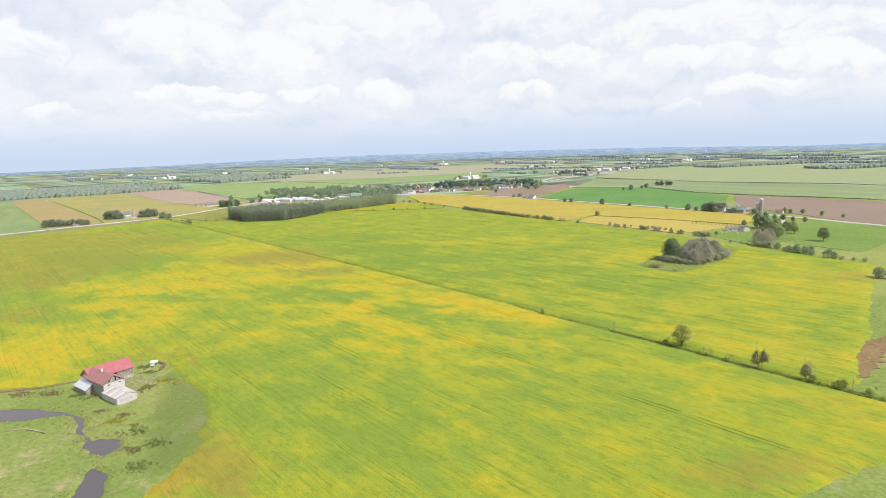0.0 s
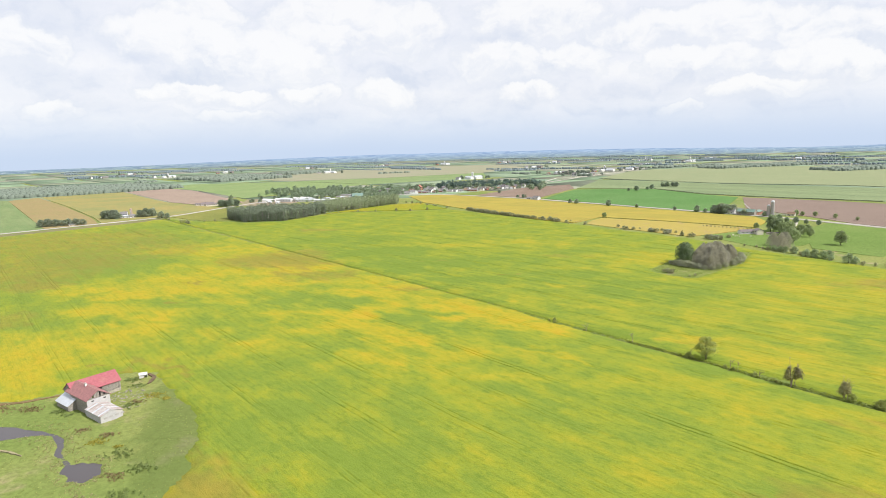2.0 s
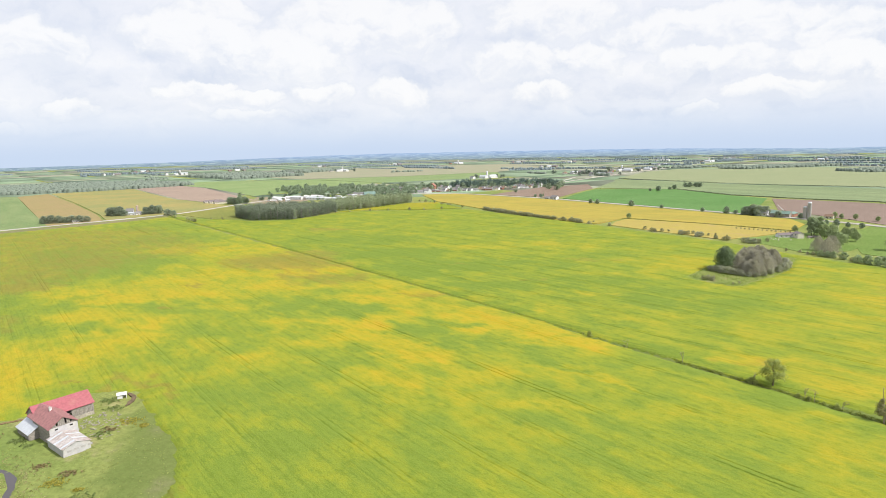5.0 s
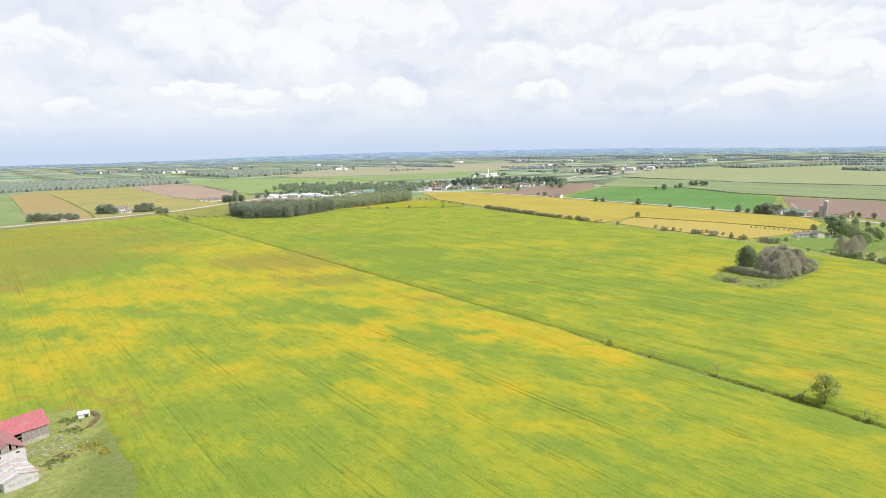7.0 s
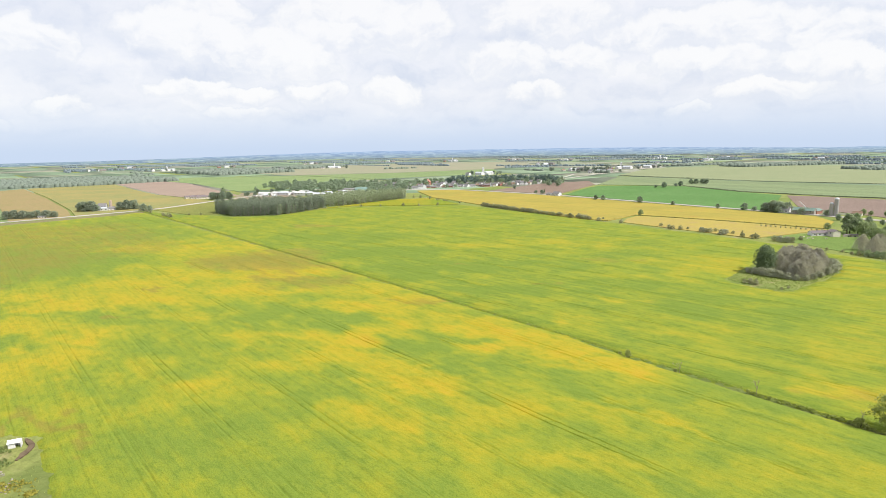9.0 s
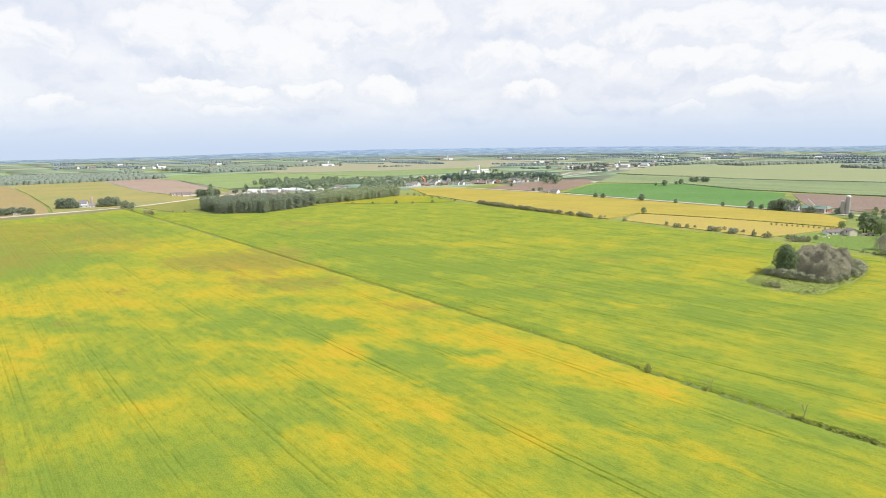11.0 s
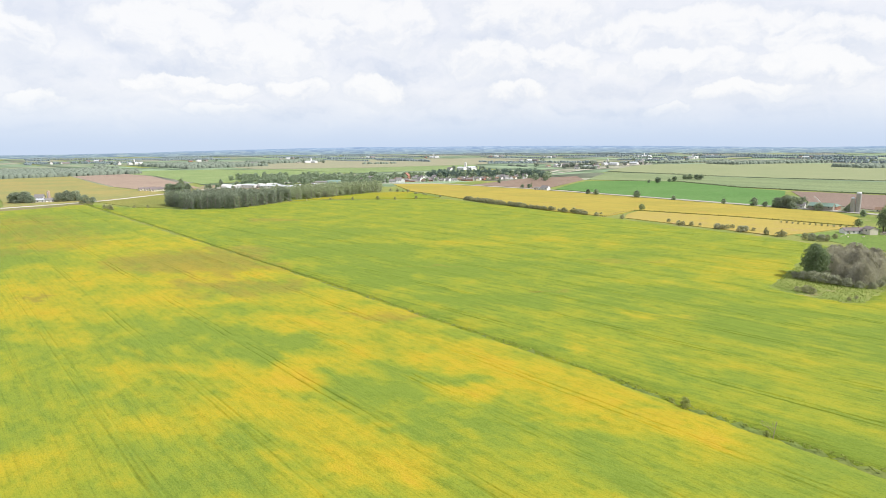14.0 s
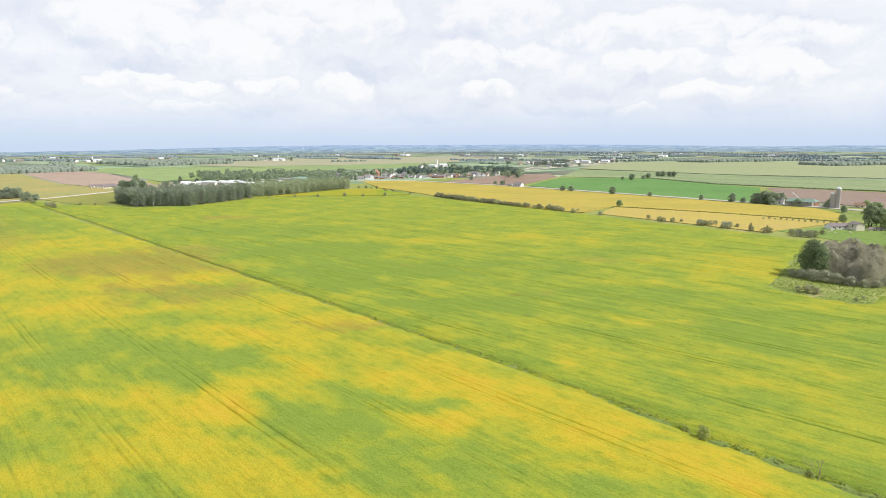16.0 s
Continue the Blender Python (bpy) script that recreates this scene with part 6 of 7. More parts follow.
for k in range(14):
    bm = bmesh.new()
    l = rng.uniform(4.2, 9)
    box(bm, -l / 2, -1.2, 0.3, l / 2, 1.2, 2.6, 0.15)
    r = root("trailer", pose(-410 + rng.uniform(0, 150), 1150 + rng.uniform(-50, 30) - 0.4 * k, 0.2, 0, 0, rng.uniform(0, 180)), "parked white box trailer in the works yard", "trailer", "works yard")
    part("body", bm, WHITE, r)
    for s in (-1, 1):
        bm = bmesh.new()
        bmesh.ops.create_cone(bm, cap_ends=True, segments=10, radius1=0.5, radius2=0.5, depth=0.3, matrix=Matrix.Translation((s * l * 0.3, 0, 0.45)) @ Matrix.Rotation(radians(90), 4, "X"))
        part("wheel", bm, DARKGAP, r)


SMALL = house_meshes("small", 9, 7, 3.0, 0.35, WHITE, SILVER, 2, False)
for k in range(22):
    put_house(SMALL if k % 3 else HOUSES[4][1], rng.uniform(-405, -235), rng.uniform(1085, 1190), rng.uniform(-40, 40), "small white works shed with a metal roof" if k % 3 else "cream bungalow with a grey roof", "shed" if k % 3 else "house", "works", s=rng.uniform(0.6, 1.0), name="shed" if k % 3 else "house")
for k in range(26):
    plant("town", rng.uniform(-440, -215), rng.uniform(1090, 1230), rng.uniform(0.4, 0.75), "leafy tree among the works sheds", group="works trees", pick=int(rng.randint(9)))


# row of houses by the gravel road
ROWHOUSE = house_meshes("row", 16, 9, 3.4, 0.55, CREAM, MAUVEROOF, 3)
for x, y in ((-513, 1074), (-501, 1069), (-489, 1063), (-480, 1072), (-497, 1084), (-508, 1090)):
    put_house(ROWHOUSE, x, y, 50, "cream house with a mauve-grey roof by the road", group="roadside houses", s=rng.uniform(0.8, 1.0))


def silo(x, y, h, r, label, mat=CONCRETE, cap=SILVER):
    ob = root("silo", pose(x, y, 0.2), label, "silo", "silos")
    bm = bmesh.new()
    bmesh.ops.create_cone(bm, cap_ends=True, segments=28, radius1=r, radius2=r, depth=h + 0.5, matrix=Matrix.Translation((0, 0, h / 2 - 0.25)))
    part("shaft", bm, mat, ob)
    bm = bmesh.new()
    bmesh.ops.create_uvsphere(bm, u_segments=24, v_segments=10, radius=r * 1.03)
    for v in bm.verts:
        v.co.z = max(v.co.z, -0.05 * r) * 0.75
    bmesh.ops.translate(bm, verts=bm.verts[:], vec=(0, 0, h))
    part("dome", bm, cap, ob, "rounded metal dome")
    for k in range(1, int(h / 1.5)):
        bm = bmesh.new()
        bmesh.ops.create_cone(bm, cap_ends=False, segments=28, radius1=r + 0.05, radius2=r + 0.05, depth=0.14, matrix=Matrix.Translation((0, 0, k * 1.5)))
        part("hoop", bm, GREYBARK, ob)
    bm = bmesh.new()
    box(bm, -0.5, -r - 0.55, 0, 0.5, -r + 0.1, h * 0.96, 0.05)
    part("chute", bm, CONCRETE, ob)
    return ob


silo(372, 746, 18.5, 2.2, "tall grey concrete silo with a domed cap")
silo(368.2, 748.2, 13.5, 1.9, "shorter grey concrete silo with a domed cap")
BARN = house_meshes("barn", 26, 13, 5.5, 0.55, BARNWOOD, GREENROOF, 3, False)
put_house(BARN, 352, 770, -42, "grey farm barn with a green steel roof", "barn", "silo farm", s=0.8, name="barn")
put_house(house_meshes("shed", 18, 9, 3.6, 0.35, BRICK, GREENROOF, 3, False), 366, 775, 45, "low farm shed with a green roof", "shed", "silo farm", name="shed")
put_house(HOUSES[0][1], 338, 786, -42, "white house with a grey shingle roof", group="silo farm")
put_house(house_meshes("shed2", 9, 6, 2.8, 0.4, WHITE, SILVER, 2, False), 350, 792, -42, "small white shed with a metal roof", "shed", "silo farm", name="shed")
put_house(HOUSES[1][1], 398, 752, -42, "cream house with a brown roof", group="silo farm", s=0.8)
for st, x, y, s in (("low", 322, 797, 1.2), ("low", 328, 792, 1.35), ("low", 334, 788, 1.4), ("low", 341, 788, 1.3), ("broad", 331, 797, 1.1), ("low", 347, 795, 0.8), ("low", 348, 768, 0.85), ("low", 355, 767, 0.8), ("low", 366, 751, 0.75), ("broad", 404, 752, 0.6), ("broad", 408, 746, 0.5), ("broad", 418, 736, 0.55), ("broad", 430, 716, 0.5), ("broad", 442, 694, 0.4), ("broad", 382, 772, 0.6)):
    plant(st, x, y, s, "leafy farmyard tree beside the road", group="silo farm trees")
# a white grain auger leaning over the yard
bm = bmesh.new()
v, f = tube([(0, 0, 0.5), (-4, 2, 5.5), (-9, 4.5, 11)], [0.35, 0.35, 0.3], 8)
r = root("grain_auger", pose(372, 800, 0.3), "white grain auger leaning up in the farmyard", "auger")
thing("pipe", mesh_np("pipe", v, f), WHITE, parent=r)
v, f = tube([(-4, 1, 0), (-4, 2, 5.4)], [0.12, 0.12], 6)
thing("strut", mesh_np("strut", v, f), CONCRETE, parent=r)

# white house by the road, and farms far off
put_house(HOUSES[0][1], 112, 1054, -44, "white house with a grey shingle roof", group="roadside houses", s=1.0)
put_house(house_meshes("gar", 9, 7, 2.8, 0.4, WHITE, GREYROOF, 2, False), 101, 1062, -44, "white garage with a grey roof", "garage", "roadside houses", name="garage")
put_house(BARN, -553, 888, 20, "grey farm barn with a green steel roof", "barn", "west farm", s=0.6, name="barn")
put_house(HOUSES[2][1], -546, 890, 20, "two-storey white house with a grey roof", group="west farm")
put_house(HOUSES[0][1], -530, 884, 60, "white house with a grey shingle roof", group="west farm", s=0.8)
put_house(HOUSES[4][1], -563, 793, 50, "cream bungalow with a grey roof", group="west farm", s=0.7)
put_house(house_meshes("wshed", 22, 9, 3.2, 0.35, WHITE, SILVER, 4, False), -543, 880, 15, "long white farm shed with a metal roof", "shed", "west farm", name="shed")
BROWNTILE = plain("tan_tile", (0.42, 0.32, 0.25), 0.8, 1.5, 0.15)
silo(-536, 893, 12.5, 1.9, "slim tan silo beside a farmhouse", BROWNTILE, BROWNTILE)
WBARN = house_meshes("wbarn", 30, 14, 6, 0.5, WHITE, SILVER, 4, False)
RBARN = house_meshes("rbarn", 24, 13, 6, 0.6, BARNWOOD, GREYROOF, 3, False)
FARMS = [(-20, 1800), (270, 1995), (330, 1840), (437, 2102), (546, 2167), (727, 2609), (1000, 2900), (244, 2600), (156, 3500), (-650, 2560), (-820, 2350), (-1010, 2260), (-1350, 2500), (-1250, 2900), (-560, 3500), (900, 3300), (1500, 2900), (1250, 3300), (-200, 3450), (-950, 3300), (420, 3300), (1750, 2500), (-1700, 2600), (-1800, 3000)]
mass = []
for k, (x, y) in enumerate(FARMS):
    turn = [-46, 44][k % 2]
    put_house(WBARN, x, y, turn, "long white barn with a metal roof on a far farm", "barn", "far farms", s=0.9, name="barn")
    put_house(RBARN if k % 3 else WBARN, x + 26, y + rng.uniform(-14, 26), turn + 90, "farm barn beside a yard far off", "barn", "far farms", name="barn")
    put_house(HOUSES[k % 5][1], x - 32, y - 18, turn, HOUSES[k % 5][0], group="far farms", s=1.2)
    if k % 3 == 0:
        silo(x + 10, y + 14, 18, 3, "far white silo with a domed cap", WHITE, SILVER)
    for _ in range(5 if y < 2700 else 3):
        mass.append(("broad", x + rng.uniform(-70, 70), y + rng.uniform(-40, 60), rng.uniform(0.7, 1.1)))
for k in range(24):
    mass.append(("broad", 315 + rng.uniform(-30, 60), 1975 + rng.uniform(-40, 30), rng.uniform(0.8, 1.15)))
tree_mass("far_farm_trees", [("town", *m[1:]) for m in mass], "leafy trees round the far farms", 220, 2.0, LEAF_FAR_HAZE)

# ---- the long house on the lawn ----
LH = house_meshes("long", 22, 9, 2.9, 0.5, WHITE, MAUVEROOF, 4, True)
put_house(LH, 285, 612, 2, "long white bungalow with a mauve-grey roof on a lawn", group="lawn house", s=0.78)
WING = house_meshes("wing", 8, 6, 4.2, 0.5, CREAM, MAUVEROOF, 1, False)
put_house(WING, 292.5, 605, 92, "tan-walled wing with a mauve-grey roof", "annexe", "lawn house", name="annexe")
put_house(house_meshes("low", 11, 3.5, 1.5, 0.3, CREAM, MAUVEROOF, 2, False), 305, 603, 4, "low cream outbuilding beside the house", "shed", "lawn house", name="shed")
for k in range(6):
    bm = bmesh.new()
    box(bm, -0.7, -0.4, 0, 0.7, 0.4, 0.7, 0.15)
    r = root("garden_bench", pose(268 + rng.uniform(-4, 28), 594 + rng.uniform(-8, 8), 0.27, 0, 0, rng.uniform(0, 180)), "pale garden furniture on the lawn", "furniture", "lawn furniture")
    part("frame", bm, CREAM, r)
for k in range(13):
    t = k / 12
    plant("shrub", 262 + 38 * t, 671 - 34 * t, 0.45, "clipped round bush in a row along a fence", "bush", "fence row", z=0.3)


# ---- the old barn ----
Q, PV = Vector((0.54, 0.84)).normalized(), Vector((0.84, -0.54)).normalized()
L, D, EV, RG = 17.2, 8.8, 4.7, 8.0
barn = root("old_barn", Matrix(((-Q.x, PV.x, 0, Q.x * (89 + L) + PV.x * -226 - 2.6), (-Q.y, PV.y, 0, Q.y * (89 + L) + PV.y * -226 + 3.0), (0, 0, 1, 0.0), (0, 0, 0, 1))),
            "derelict bank barn with a faded red roof", "barn")
# drawn with x along the main ridge from the wing's end, y towards the wing; flip() turns it into the barn's own axes


def flip(bm):
    for v in bm.verts:
        v.co.x = L - v.co.x
    bmesh.ops.recalc_face_normals(bm, faces=bm.faces[:])
    return bm


def shell_wall(x0, y0, x1, y1, z0, z1, t=0.25):
    bm = bmesh.new()
    return box(bm, min(x0, x1) - (t / 2 if x0 == x1 else 0), min(y0, y1) - (t / 2 if y0 == y1 else 0), z0, max(x0, x1) + (t / 2 if x0 == x1 else 0), max(y0, y1) + (t / 2 if y0 == y1 else 0), z1)


part("back_wall", flip(shell_wall(0, -D, L, -D, -0.3, EV)), BARNWOOD, barn)
part("stone_base", flip(shell_wall(7.2, 0, L, 0, -0.3, 1.3, 0.5)), STONE, barn, "white-stained stone footing")
n = 24
for k in range(n):
    x0 = 7.3 + (L - 7.3) * k / n
    if 2 <= k <= 6:
        continue
    bm = bmesh.new()
    box(bm, x0, -0.06 + 0.04 * (k % 3), 1.3, x0 + (L - 7.3) / n - 0.05, 0.06 + 0.04 * (k % 3), EV - (0.5 if k in (15, 16, 21) else 0.05))
    part("board", flip(bm), BARNWOOD, barn)
for z in (2.0, 3.1, 4.2):
    bm = bmesh.new()
    box(bm, 8.0, -0.1, z, 10.4, 0.05, z + 0.16)
    part("rail", flip(bm), BARNWOOD, barn)
for x in (0, L):
    bm = prism(bmesh.new(), [(-D, -0.3), (0, -0.3), (0, EV), (-D / 2, RG), (-D, EV)], x - 0.12, x + 0.12, along="x")
    part("gable_wall", flip(bm), BARNWOOD, barn)
for sgn in (1, -1):
    y0 = 0.5 if sgn > 0 else -D - 0.5
    ez = EV - 0.5 * (RG - EV) / (D / 2)
    bm = prism(bmesh.new(), [(-D / 2, RG), (y0, ez), (y0, ez + 0.12), (-D / 2, RG + 0.14)], -0.5, L + 0.5, along="x")
    roof = part("roof", flip(bm), RED, barn, "faded red sheet-metal roof slope")
    for k in range(18):
        bm = prism(bmesh.new(), [(-D / 2, RG + 0.14), (y0, ez + 0.12), (y0, ez + 0.17), (-D / 2, RG + 0.19)], -0.4 + k, -0.33 + k, along="x")
        part("seam", flip(bm), RED, roof)
# wing with its own gable
W0, W1, YW, EW, RW = -1.2, 6.9, 13.6, 5.6, 8.2
part("wing_side_wall", flip(shell_wall(W0, 0, W0, YW, -0.3, EW)), BARNWOOD, barn)
part("wing_side_wall", flip(shell_wall(W1, 0, W1, YW, -0.3, EW)), WHITEWASH, barn)
part("wing_front_wall", flip(shell_wall(W0, YW, W1, YW, -0.3, EW - 0.2, 0.3)), WHITEWASH, barn, "whitewashed block wall")
for k in range(16):
    x0 = W0 + (W1 - W0) * k / 16
    xm = x0 + (W1 - W0) / 32
    top = EW + (RW - EW) * (1 - abs(xm - (W0 + W1) / 2) / ((W1 - W0) / 2))
    if k in (4, 9, 12):
        top = EW + 0.2
    bm = bmesh.new()
    box(bm, x0, YW - 0.1 + 0.03 * (k % 2), EW - 0.25, x0 + (W1 - W0) / 16 - 0.05, YW + 0.05 + 0.03 * (k % 2), top)
    part("gable_board", flip(bm), BARNWOOD, barn)
# solid panels on the wall; the openings' inner shade is their dark colour
for x in (0.3, 4.6):
    bm = bmesh.new()
    box(bm, x, YW + 0.1, 4.5, x + 0.9, YW + 0.2, 4.95)
    part("window", flip(bm), DARKGAP, barn, "small dark opening")
for sgn in (1, -1):
    xe = W1 + 0.5 if sgn > 0 else W0 - 0.5
    xm = (W0 + W1) / 2
    ez = EW - 0.5 * (RW - EW) / ((W1 - W0) / 2)
    bm = prism(bmesh.new(), [(xm, RW), (xe, ez), (xe, ez + 0.12), (xm, RW + 0.14)], -D / 2 + 0.3, YW + 0.5, along="y")
    part("wing_roof", flip(bm), REDBROWN, barn, "faded brown-red metal roof slope")
bm = bmesh.new()
box(bm, 2.25, 4.4, 7.9, 2.95, 5.1, 9.1, 0.06)
cup = part("cupola", flip(bm), WHITE, barn, "small white roof ventilator")
bm = bmesh.new()
bmesh.ops.create_cone(bm, cap_ends=True, segments=4, radius1=0.7, radius2=0.05, depth=0.5, matrix=Matrix.Translation((2.6, 4.75, 9.3)) @ Matrix.Rotation(radians(45), 4, "Z"))
part("cap", flip(bm), RUST, cup)
# low front lean-to
Y2, E2, R2 = 25.6, 2.7, 3.9
W0, W1 = -2.0, 5.6
for args, nm in (((W0, YW, W0, Y2), "low_wall"), ((W1, YW, W1, Y2), "low_wall"), ((W0, Y2, W1, Y2), "low_front")):
    part(nm, flip(shell_wall(*args, -0.3, E2, 0.25)), WHITEWASH, barn, "whitewashed block wall")
part("low_gable", flip(prism(bmesh.new(), [(W0, E2), (W1, E2), ((W0 + W1) / 2, R2)], Y2 - 0.12, Y2 + 0.12, along="y")), WHITEWASH, barn)
for k in range(4):
    bm = bmesh.new()
    x = W0 + 0.9 + k * 2.0
    box(bm, x, Y2 + 0.08, 1.2, x + 1.3, Y2 + 0.17, 1.9)
    part("window", flip(bm), CONCRETE, barn, "boarded grey window")
for sgn in (1, -1):
    xe = W1 + 0.4 if sgn > 0 else W0 - 0.4
    xm = (W0 + W1) / 2
    n = 11
    for k in range(n):
        y0, y1 = YW + 0.1 + (Y2 + 0.3 - YW) * k / n, YW + 0.1 + (Y2 + 0.3 - YW) * (k + 1) / n - 0.04
        lift = 0.03 * ((k * 7) % 3)
        bm = prism(bmesh.new(), [(xm, R2 + lift), (xe, E2 - 0.1 + lift), (xe, E2 - 0.03 + lift), (xm, R2 + 0.07 + lift)], y0, y1, along="y")
        part("roof_sheet", flip(bm), SILVER if (k * 5 + sgn) % 4 == 0 else RUST, barn, "rust-streaked metal roof sheet")
# silver lean-to against the end wall
part("shed_wall", flip(shell_wall(-4.1, -6.0, -4.1, 4.2, -0.3, 2.2)), BARNWOOD, barn)
for y in (-6.0, 4.2):
    part("shed_end", flip(prism(bmesh.new(), [(-4.1, -0.3), (-0.15, -0.3), (-0.15, 4.4), (-4.1, 2.2)], y - 0.1, y + 0.1, along="y")), BARNWOOD, barn)
part("shed_roof", flip(prism(bmesh.new(), [(-0.14, 4.6), (-4.6, 2.0), (-4.6, 2.12), (-0.14, 4.72)], -6.4, 4.6, along="y")), SILVER, barn, "pale galvanised lean-to roof")

# small white shed
r = root("field_shed", pose(-133.8, 228.5, 0.0, 0, 0, 28) @ Matrix.Scale(0.8, 4), "small white shed with an open front", "shed")
for nm, a in (("side_wall", (-1.9, -1.3, -1.8, 1.3)), ("side_wall", (1.8, -1.3, 1.9, 1.3)), ("back_wall", (-1.8, 1.2, 1.8, 1.3)), ("front_wall", (-1.8, -1.3, 0.3, -1.2))):
    bm = bmesh.new()
    box(bm, a[0], a[1], -0.2, a[2], a[3], 1.9)
    part(nm, bm, WHITE, r)
bm = prism(bmesh.new(), [(-1.7, 1.85), (0, 2.7), (1.7, 1.85), (1.7, 1.95), (0, 2.82), (-1.7, 1.95)], -2.1, 2.1, along="x")
part("roof", bm, WHITE, r)

# rubble and boards in the yard
for k in range(380):
    x, y = rng.uniform(-137, -115), rng.uniform(193, 222)
    q, p = x * 0.54 + y * 0.84, x * 0.84 - y * 0.54
    if not (97.5 < q < 112 and -224 < p < -203) or rng.uniform() < 0.15:
        continue
    bm = bmesh.new()
    if k % 3:
        bmesh.ops.create_icosphere(bm, subdivisions=1, radius=rng.uniform(0.14, 0.42))
        for v in bm.verts:
            v.co *= rng.uniform(0.75, 1.2)
            v.co.z *= 0.35
        nm, lab = "stone", "pale fallen stone in the barnyard"
    else:
        l = rng.uniform(0.3, 1.1)
        box(bm, -l, -0.11, 0, l, 0.14, 0.06)
        nm, lab = "plank", "weathered loose plank in the barnyard"
    me = bpy.data.meshes.new(nm)
    bm.to_mesh(me)
    bm.free()
    ob = thing(nm, me, STONE if k % 3 else BARNWOOD, lab, nm, group="barnyard rubble")
    ob.matrix_basis = pose(x - 2.6, y + 3.0, 0.22, rng.uniform(-6, 6), rng.uniform(-6, 6), rng.uniform(0, 180))

# weeds: ditch, yard and rough grass
def tufts(spots, name, mat, label):
    spots = np.array(spots)
    cs, ns, ss = [], [], []
    for k in range(7):
        d = rng.normal(0, 1, (len(spots), 3))
        d[:, 2] = np.abs(d[:, 2])
        d /= np.linalg.norm(d, axis=1)[:, None]
        cs.append(spots[:, :3] + d * spots[:, 3:4] * (0.8, 0.8, 0.7))
        ns.append(d)
        ss.append(spots[:, 3:4] * 0.55)
    v, f = leaf_quads(rng, np.concatenate(cs), np.concatenate(ns), np.concatenate(ss), 0.6)
    return thing(name, mesh_np(name, v, f), mat, label, "weeds", "stuff")


sp_ = []
for (x0, y0), (x1, y1) in zip(DITCH, DITCH[1:]):
    l = math.hypot(x1 - x0, y1 - y0)
    for t in np.arange(0, l, 0.25 if y0 < 300 else 0.4):
        s = rng.uniform(0.2, 0.45) * (1.5 if rng.uniform() < 0.12 else 1.0)
        sp_.append((x0 + (x1 - x0) * t / l + rng.normal(0, 0.5), y0 + (y1 - y0) * t / l + rng.normal(0, 0.5), 0.08 if y0 < 300 else 0.3, s))
    if y0 < 300:
        for t in np.arange(0, l, 0.5):
            sp_.append((x0 + (x1 - x0) * t / l + rng.normal(0, 0.8), y0 + (y1 - y0) * t / l + rng.normal(0, 0.7), -0.1, rng.uniform(0.35, 0.9)))
tufts(sp_, "ditch_weeds", leaves("ditch_weed", (0.215, 0.25, 0.07), 0.3), "rank dark weeds filling the ditch")
x, y = rng.uniform(-240, -70, 16000), rng.uniform(95, 234, 16000)
q, p = x * 0.54 + y * 0.84, x * 0.84 - y * 0.54
_, _, z = ground_shape(x, y)
keep = (inside(x, y, YARD) > 0.3) & ~((85 < q) & (q < 107.7) & (-240.8 < p) & (p < -204.3)) & (z > -0.45)
keep &= rng.uniform(0, 1, 16000) < 0.12 + 0.5 * (np.sin(x * 0.21) * np.cos(y * 0.17 + x * 0.05) > -0.1)
sp_ = np.stack((x, y, z, rng.uniform(0.09, 0.3, 16000)), 1)[keep]
tufts(sp_, "yard_weeds", WEED, "rank weeds and docks round the barn and creek")
x, y = rng.uniform(-124, -84, 5200), rng.uniform(150, 232, 5200)
e_ = inside(x, y, YARD)
keep = (e_ > -2.2) & (e_ < 15 + 5 * wobble(x, y, 20, 77, 3)) & (x * 0.84 - y * 0.54 > -203 + 4 * wobble(x, y, 15, 78, 2))
_, _, z = ground_shape(x, y)
keep &= (z > -0.35) & (rng.uniform(0, 1, 5200) < 0.35)
tufts(np.stack((x, y, np.where(e_ > 0, z, 0.1), rng.uniform(0.08, 0.24, 5200)), 1)[keep], "rank_grass", leaves("rank_grass", (0.215, 0.28, 0.105), 0.2), "rank dark grass between the barn and the beans")
for nm, mat_, lab, spots_ in (("goldenrod", leaves("goldenrod_yellow", (0.35, 0.32, 0.075), 0.25), "patches of yellow flowering weeds in the yard", ((-117, 171, 2.2), (-119, 209, 2.6), (-112, 206, 1.4), (-108, 168, 1.0))),
                         ("dry_docks", leaves("dock_brown", (0.29, 0.24, 0.13), 0.3), "brown seeding docks and dry grass in the yard", ((-128, 179, 1.6), (-98, 150, 2.0), (-122, 203, 2.0), (-150, 140, 4.0), (-160, 196, 3.0), (-172, 195, 3.0), (-116, 176, 1.5))),
                         ("low_scrub", leaves("scrub_green", (0.22, 0.275, 0.105), 0.3), "green elder scrub against the barn", ((-147, 194, 1.8), (-141, 191, 1.2), (-123, 200, 2.2), (-131, 219, 2.4), (-137, 225, 2.5), (-92, 155, 3.0), (-90, 140, 3.0), (-104, 163, 3.0)))):
    pts_ = []
    for cx, cy, r_ in spots_:
        k_ = int(26 * r_)
        pts_ += [(cx + rng.normal(0, r_ * 0.8), cy + rng.normal(0, r_ * 0.55), 0.15, rng.uniform(0.25, 0.6)) for _ in range(k_)]
    tufts(pts_, nm, mat_, lab)
sp_ = []
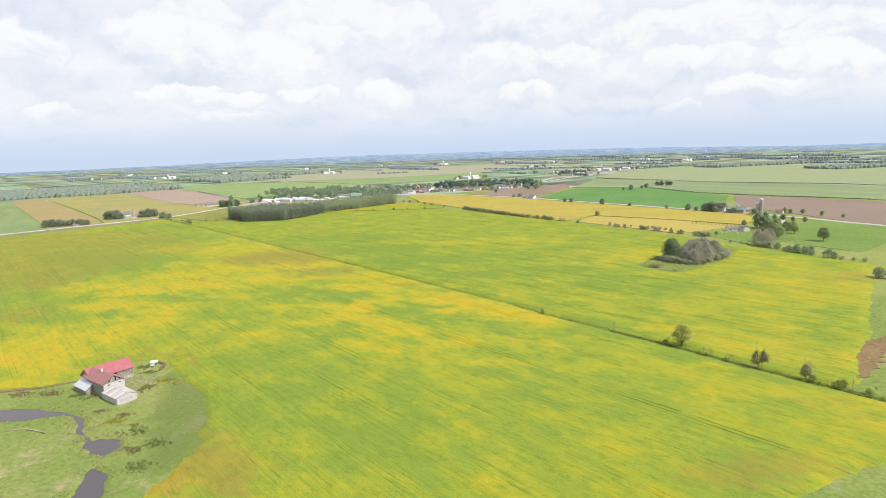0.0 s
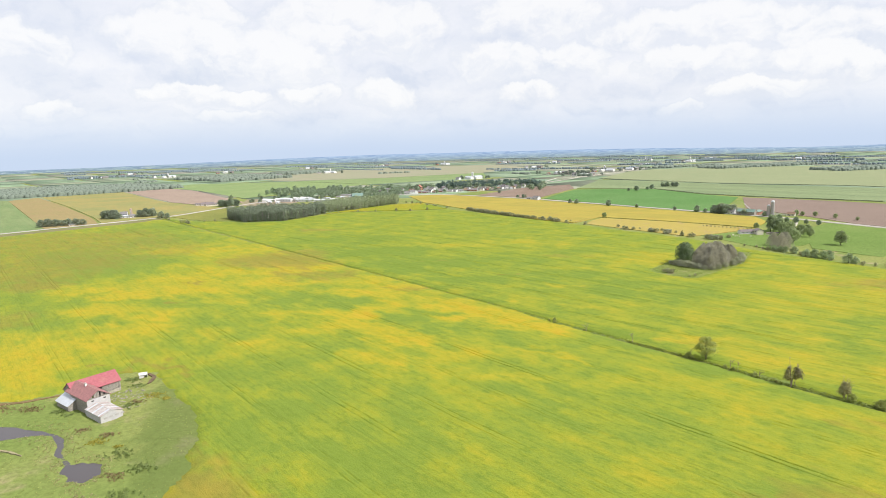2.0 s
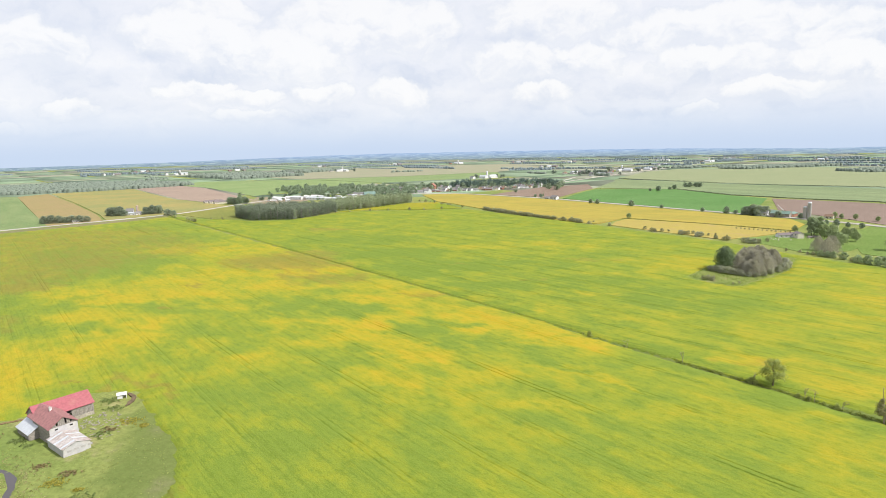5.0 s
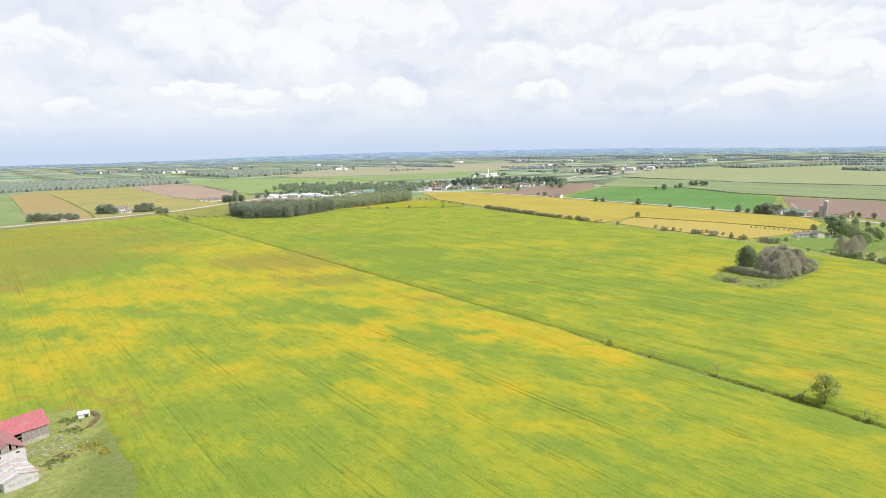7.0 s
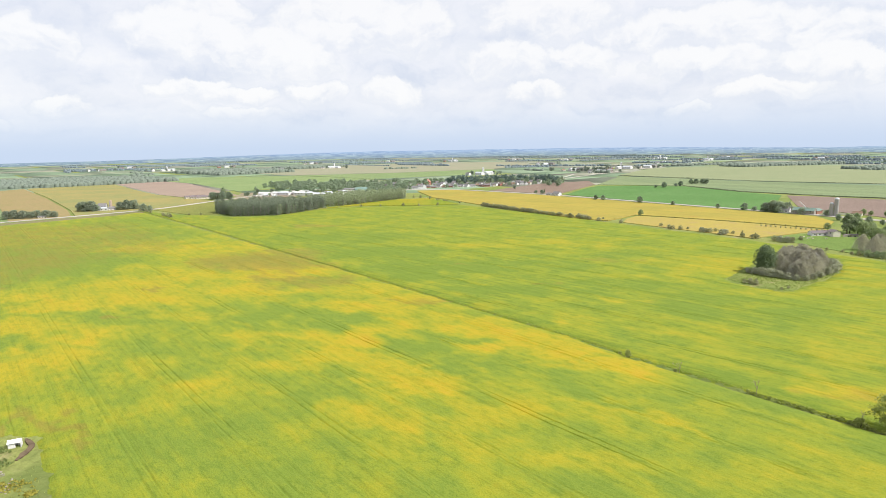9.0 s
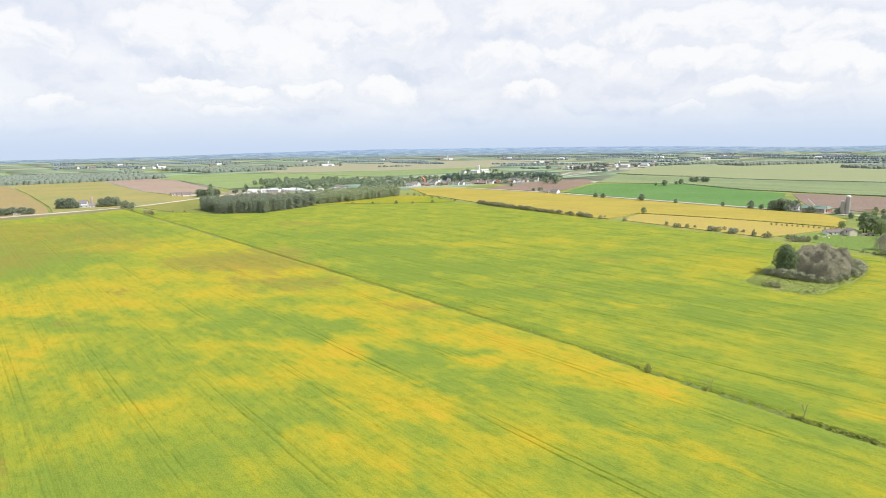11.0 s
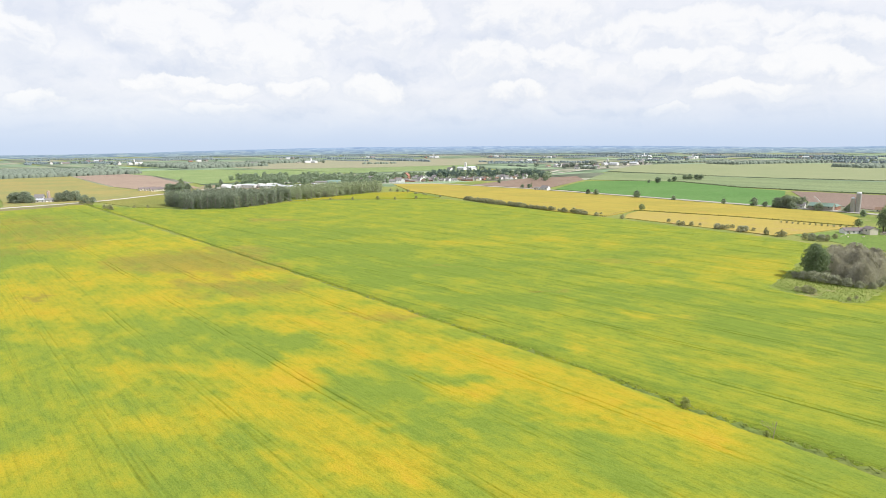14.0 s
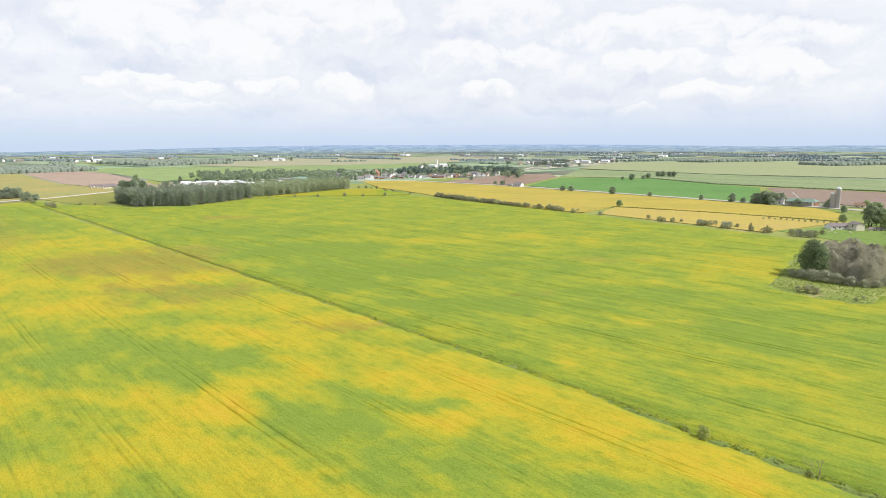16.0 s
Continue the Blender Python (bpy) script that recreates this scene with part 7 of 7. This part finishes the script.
for x0, y0, r_ in [(p[0], p[1], 5.5) for p in CREEK] + [(p[0], p[1], 3.0) for p in POOL_A + POOL_B] + [(-180, 194, 6.0), (-168, 197, 5.0), (-196, 190, 6.0)]:
    for _ in range(70):
        a, q = rng.uniform(0, 6.283), r_ * rng.uniform(0.5, 1.5)
        sp_.append((x0 + q * math.cos(a), y0 + q * math.sin(a), 0, rng.uniform(0.14, 0.4)))
sp_ = np.array(sp_)
sp_[:, 2] = ground_shape(sp_[:, 0], sp_[:, 1])[2]
tufts(sp_[(sp_[:, 2] > -0.4) & (sp_[:, 2] < 0.5)], "bank_grass", leaves("bank_grass", (0.36, 0.34, 0.19), 0.3), "pale dry grass on the creek banks")
x, y = rng.uniform(140, 420, 9000), rng.uniform(100, 520, 9000)
keep = np.maximum(inside(x, y, EAST_EDGE), inside(x, y, GROVE)) > 0.3
sp_ = np.stack((x, y, np.full(9000, 0.1), rng.uniform(0.2, 0.55, 9000)), 1)[keep]
tufts(sp_, "edge_weeds", WEED, "rough weeds on the field margin")
x, y = rng.uniform(138, 245, 14000), rng.uniform(408, 525, 14000)
keep = (inside(x, y, GROVE) > -0.5) & (inside(x, y, THICK) < 1)
sp_ = np.stack((x, y, np.full(14000, 0.1), rng.uniform(0.2, 0.45, 14000)), 1)[keep]
tufts(sp_, "grove_grass", leaves("grove_grass", (0.25, 0.31, 0.10), 0.3), "long green grass round the grove")


# post-and-wire fence round the stubble plot
fence = root("fence", pose(0, 0, 0), "weathered post-and-wire field fence", "fence")
run = [(118, 708), (144, 748), (166, 770), (236, 720), (279, 681), (310, 646)]
post = bmesh.new()
box(post, -0.12, -0.12, 0, 0.12, 0.12, 1.5, 0.02)
pm = bpy.data.meshes.new("post")
post.to_mesh(pm)
post.free()
pm.materials.append(BARK)
for (x0, y0), (x1, y1) in zip(run, run[1:]):
    l = math.hypot(x1 - x0, y1 - y0)
    for k in range(int(l / 5)):
        t = k * 5 / l
        ob = thing("post", pm, None, parent=fence)
        ob.location = (x0 + (x1 - x0) * t, y0 + (y1 - y0) * t, 0.1)
    for z in (0.7, 1.2):
        v, f = tube([(x0, y0, z), (x1, y1, z)], [0.015, 0.015], 4)
        thing("wire", mesh_np("wire", v, f), GREYBARK, parent=fence)
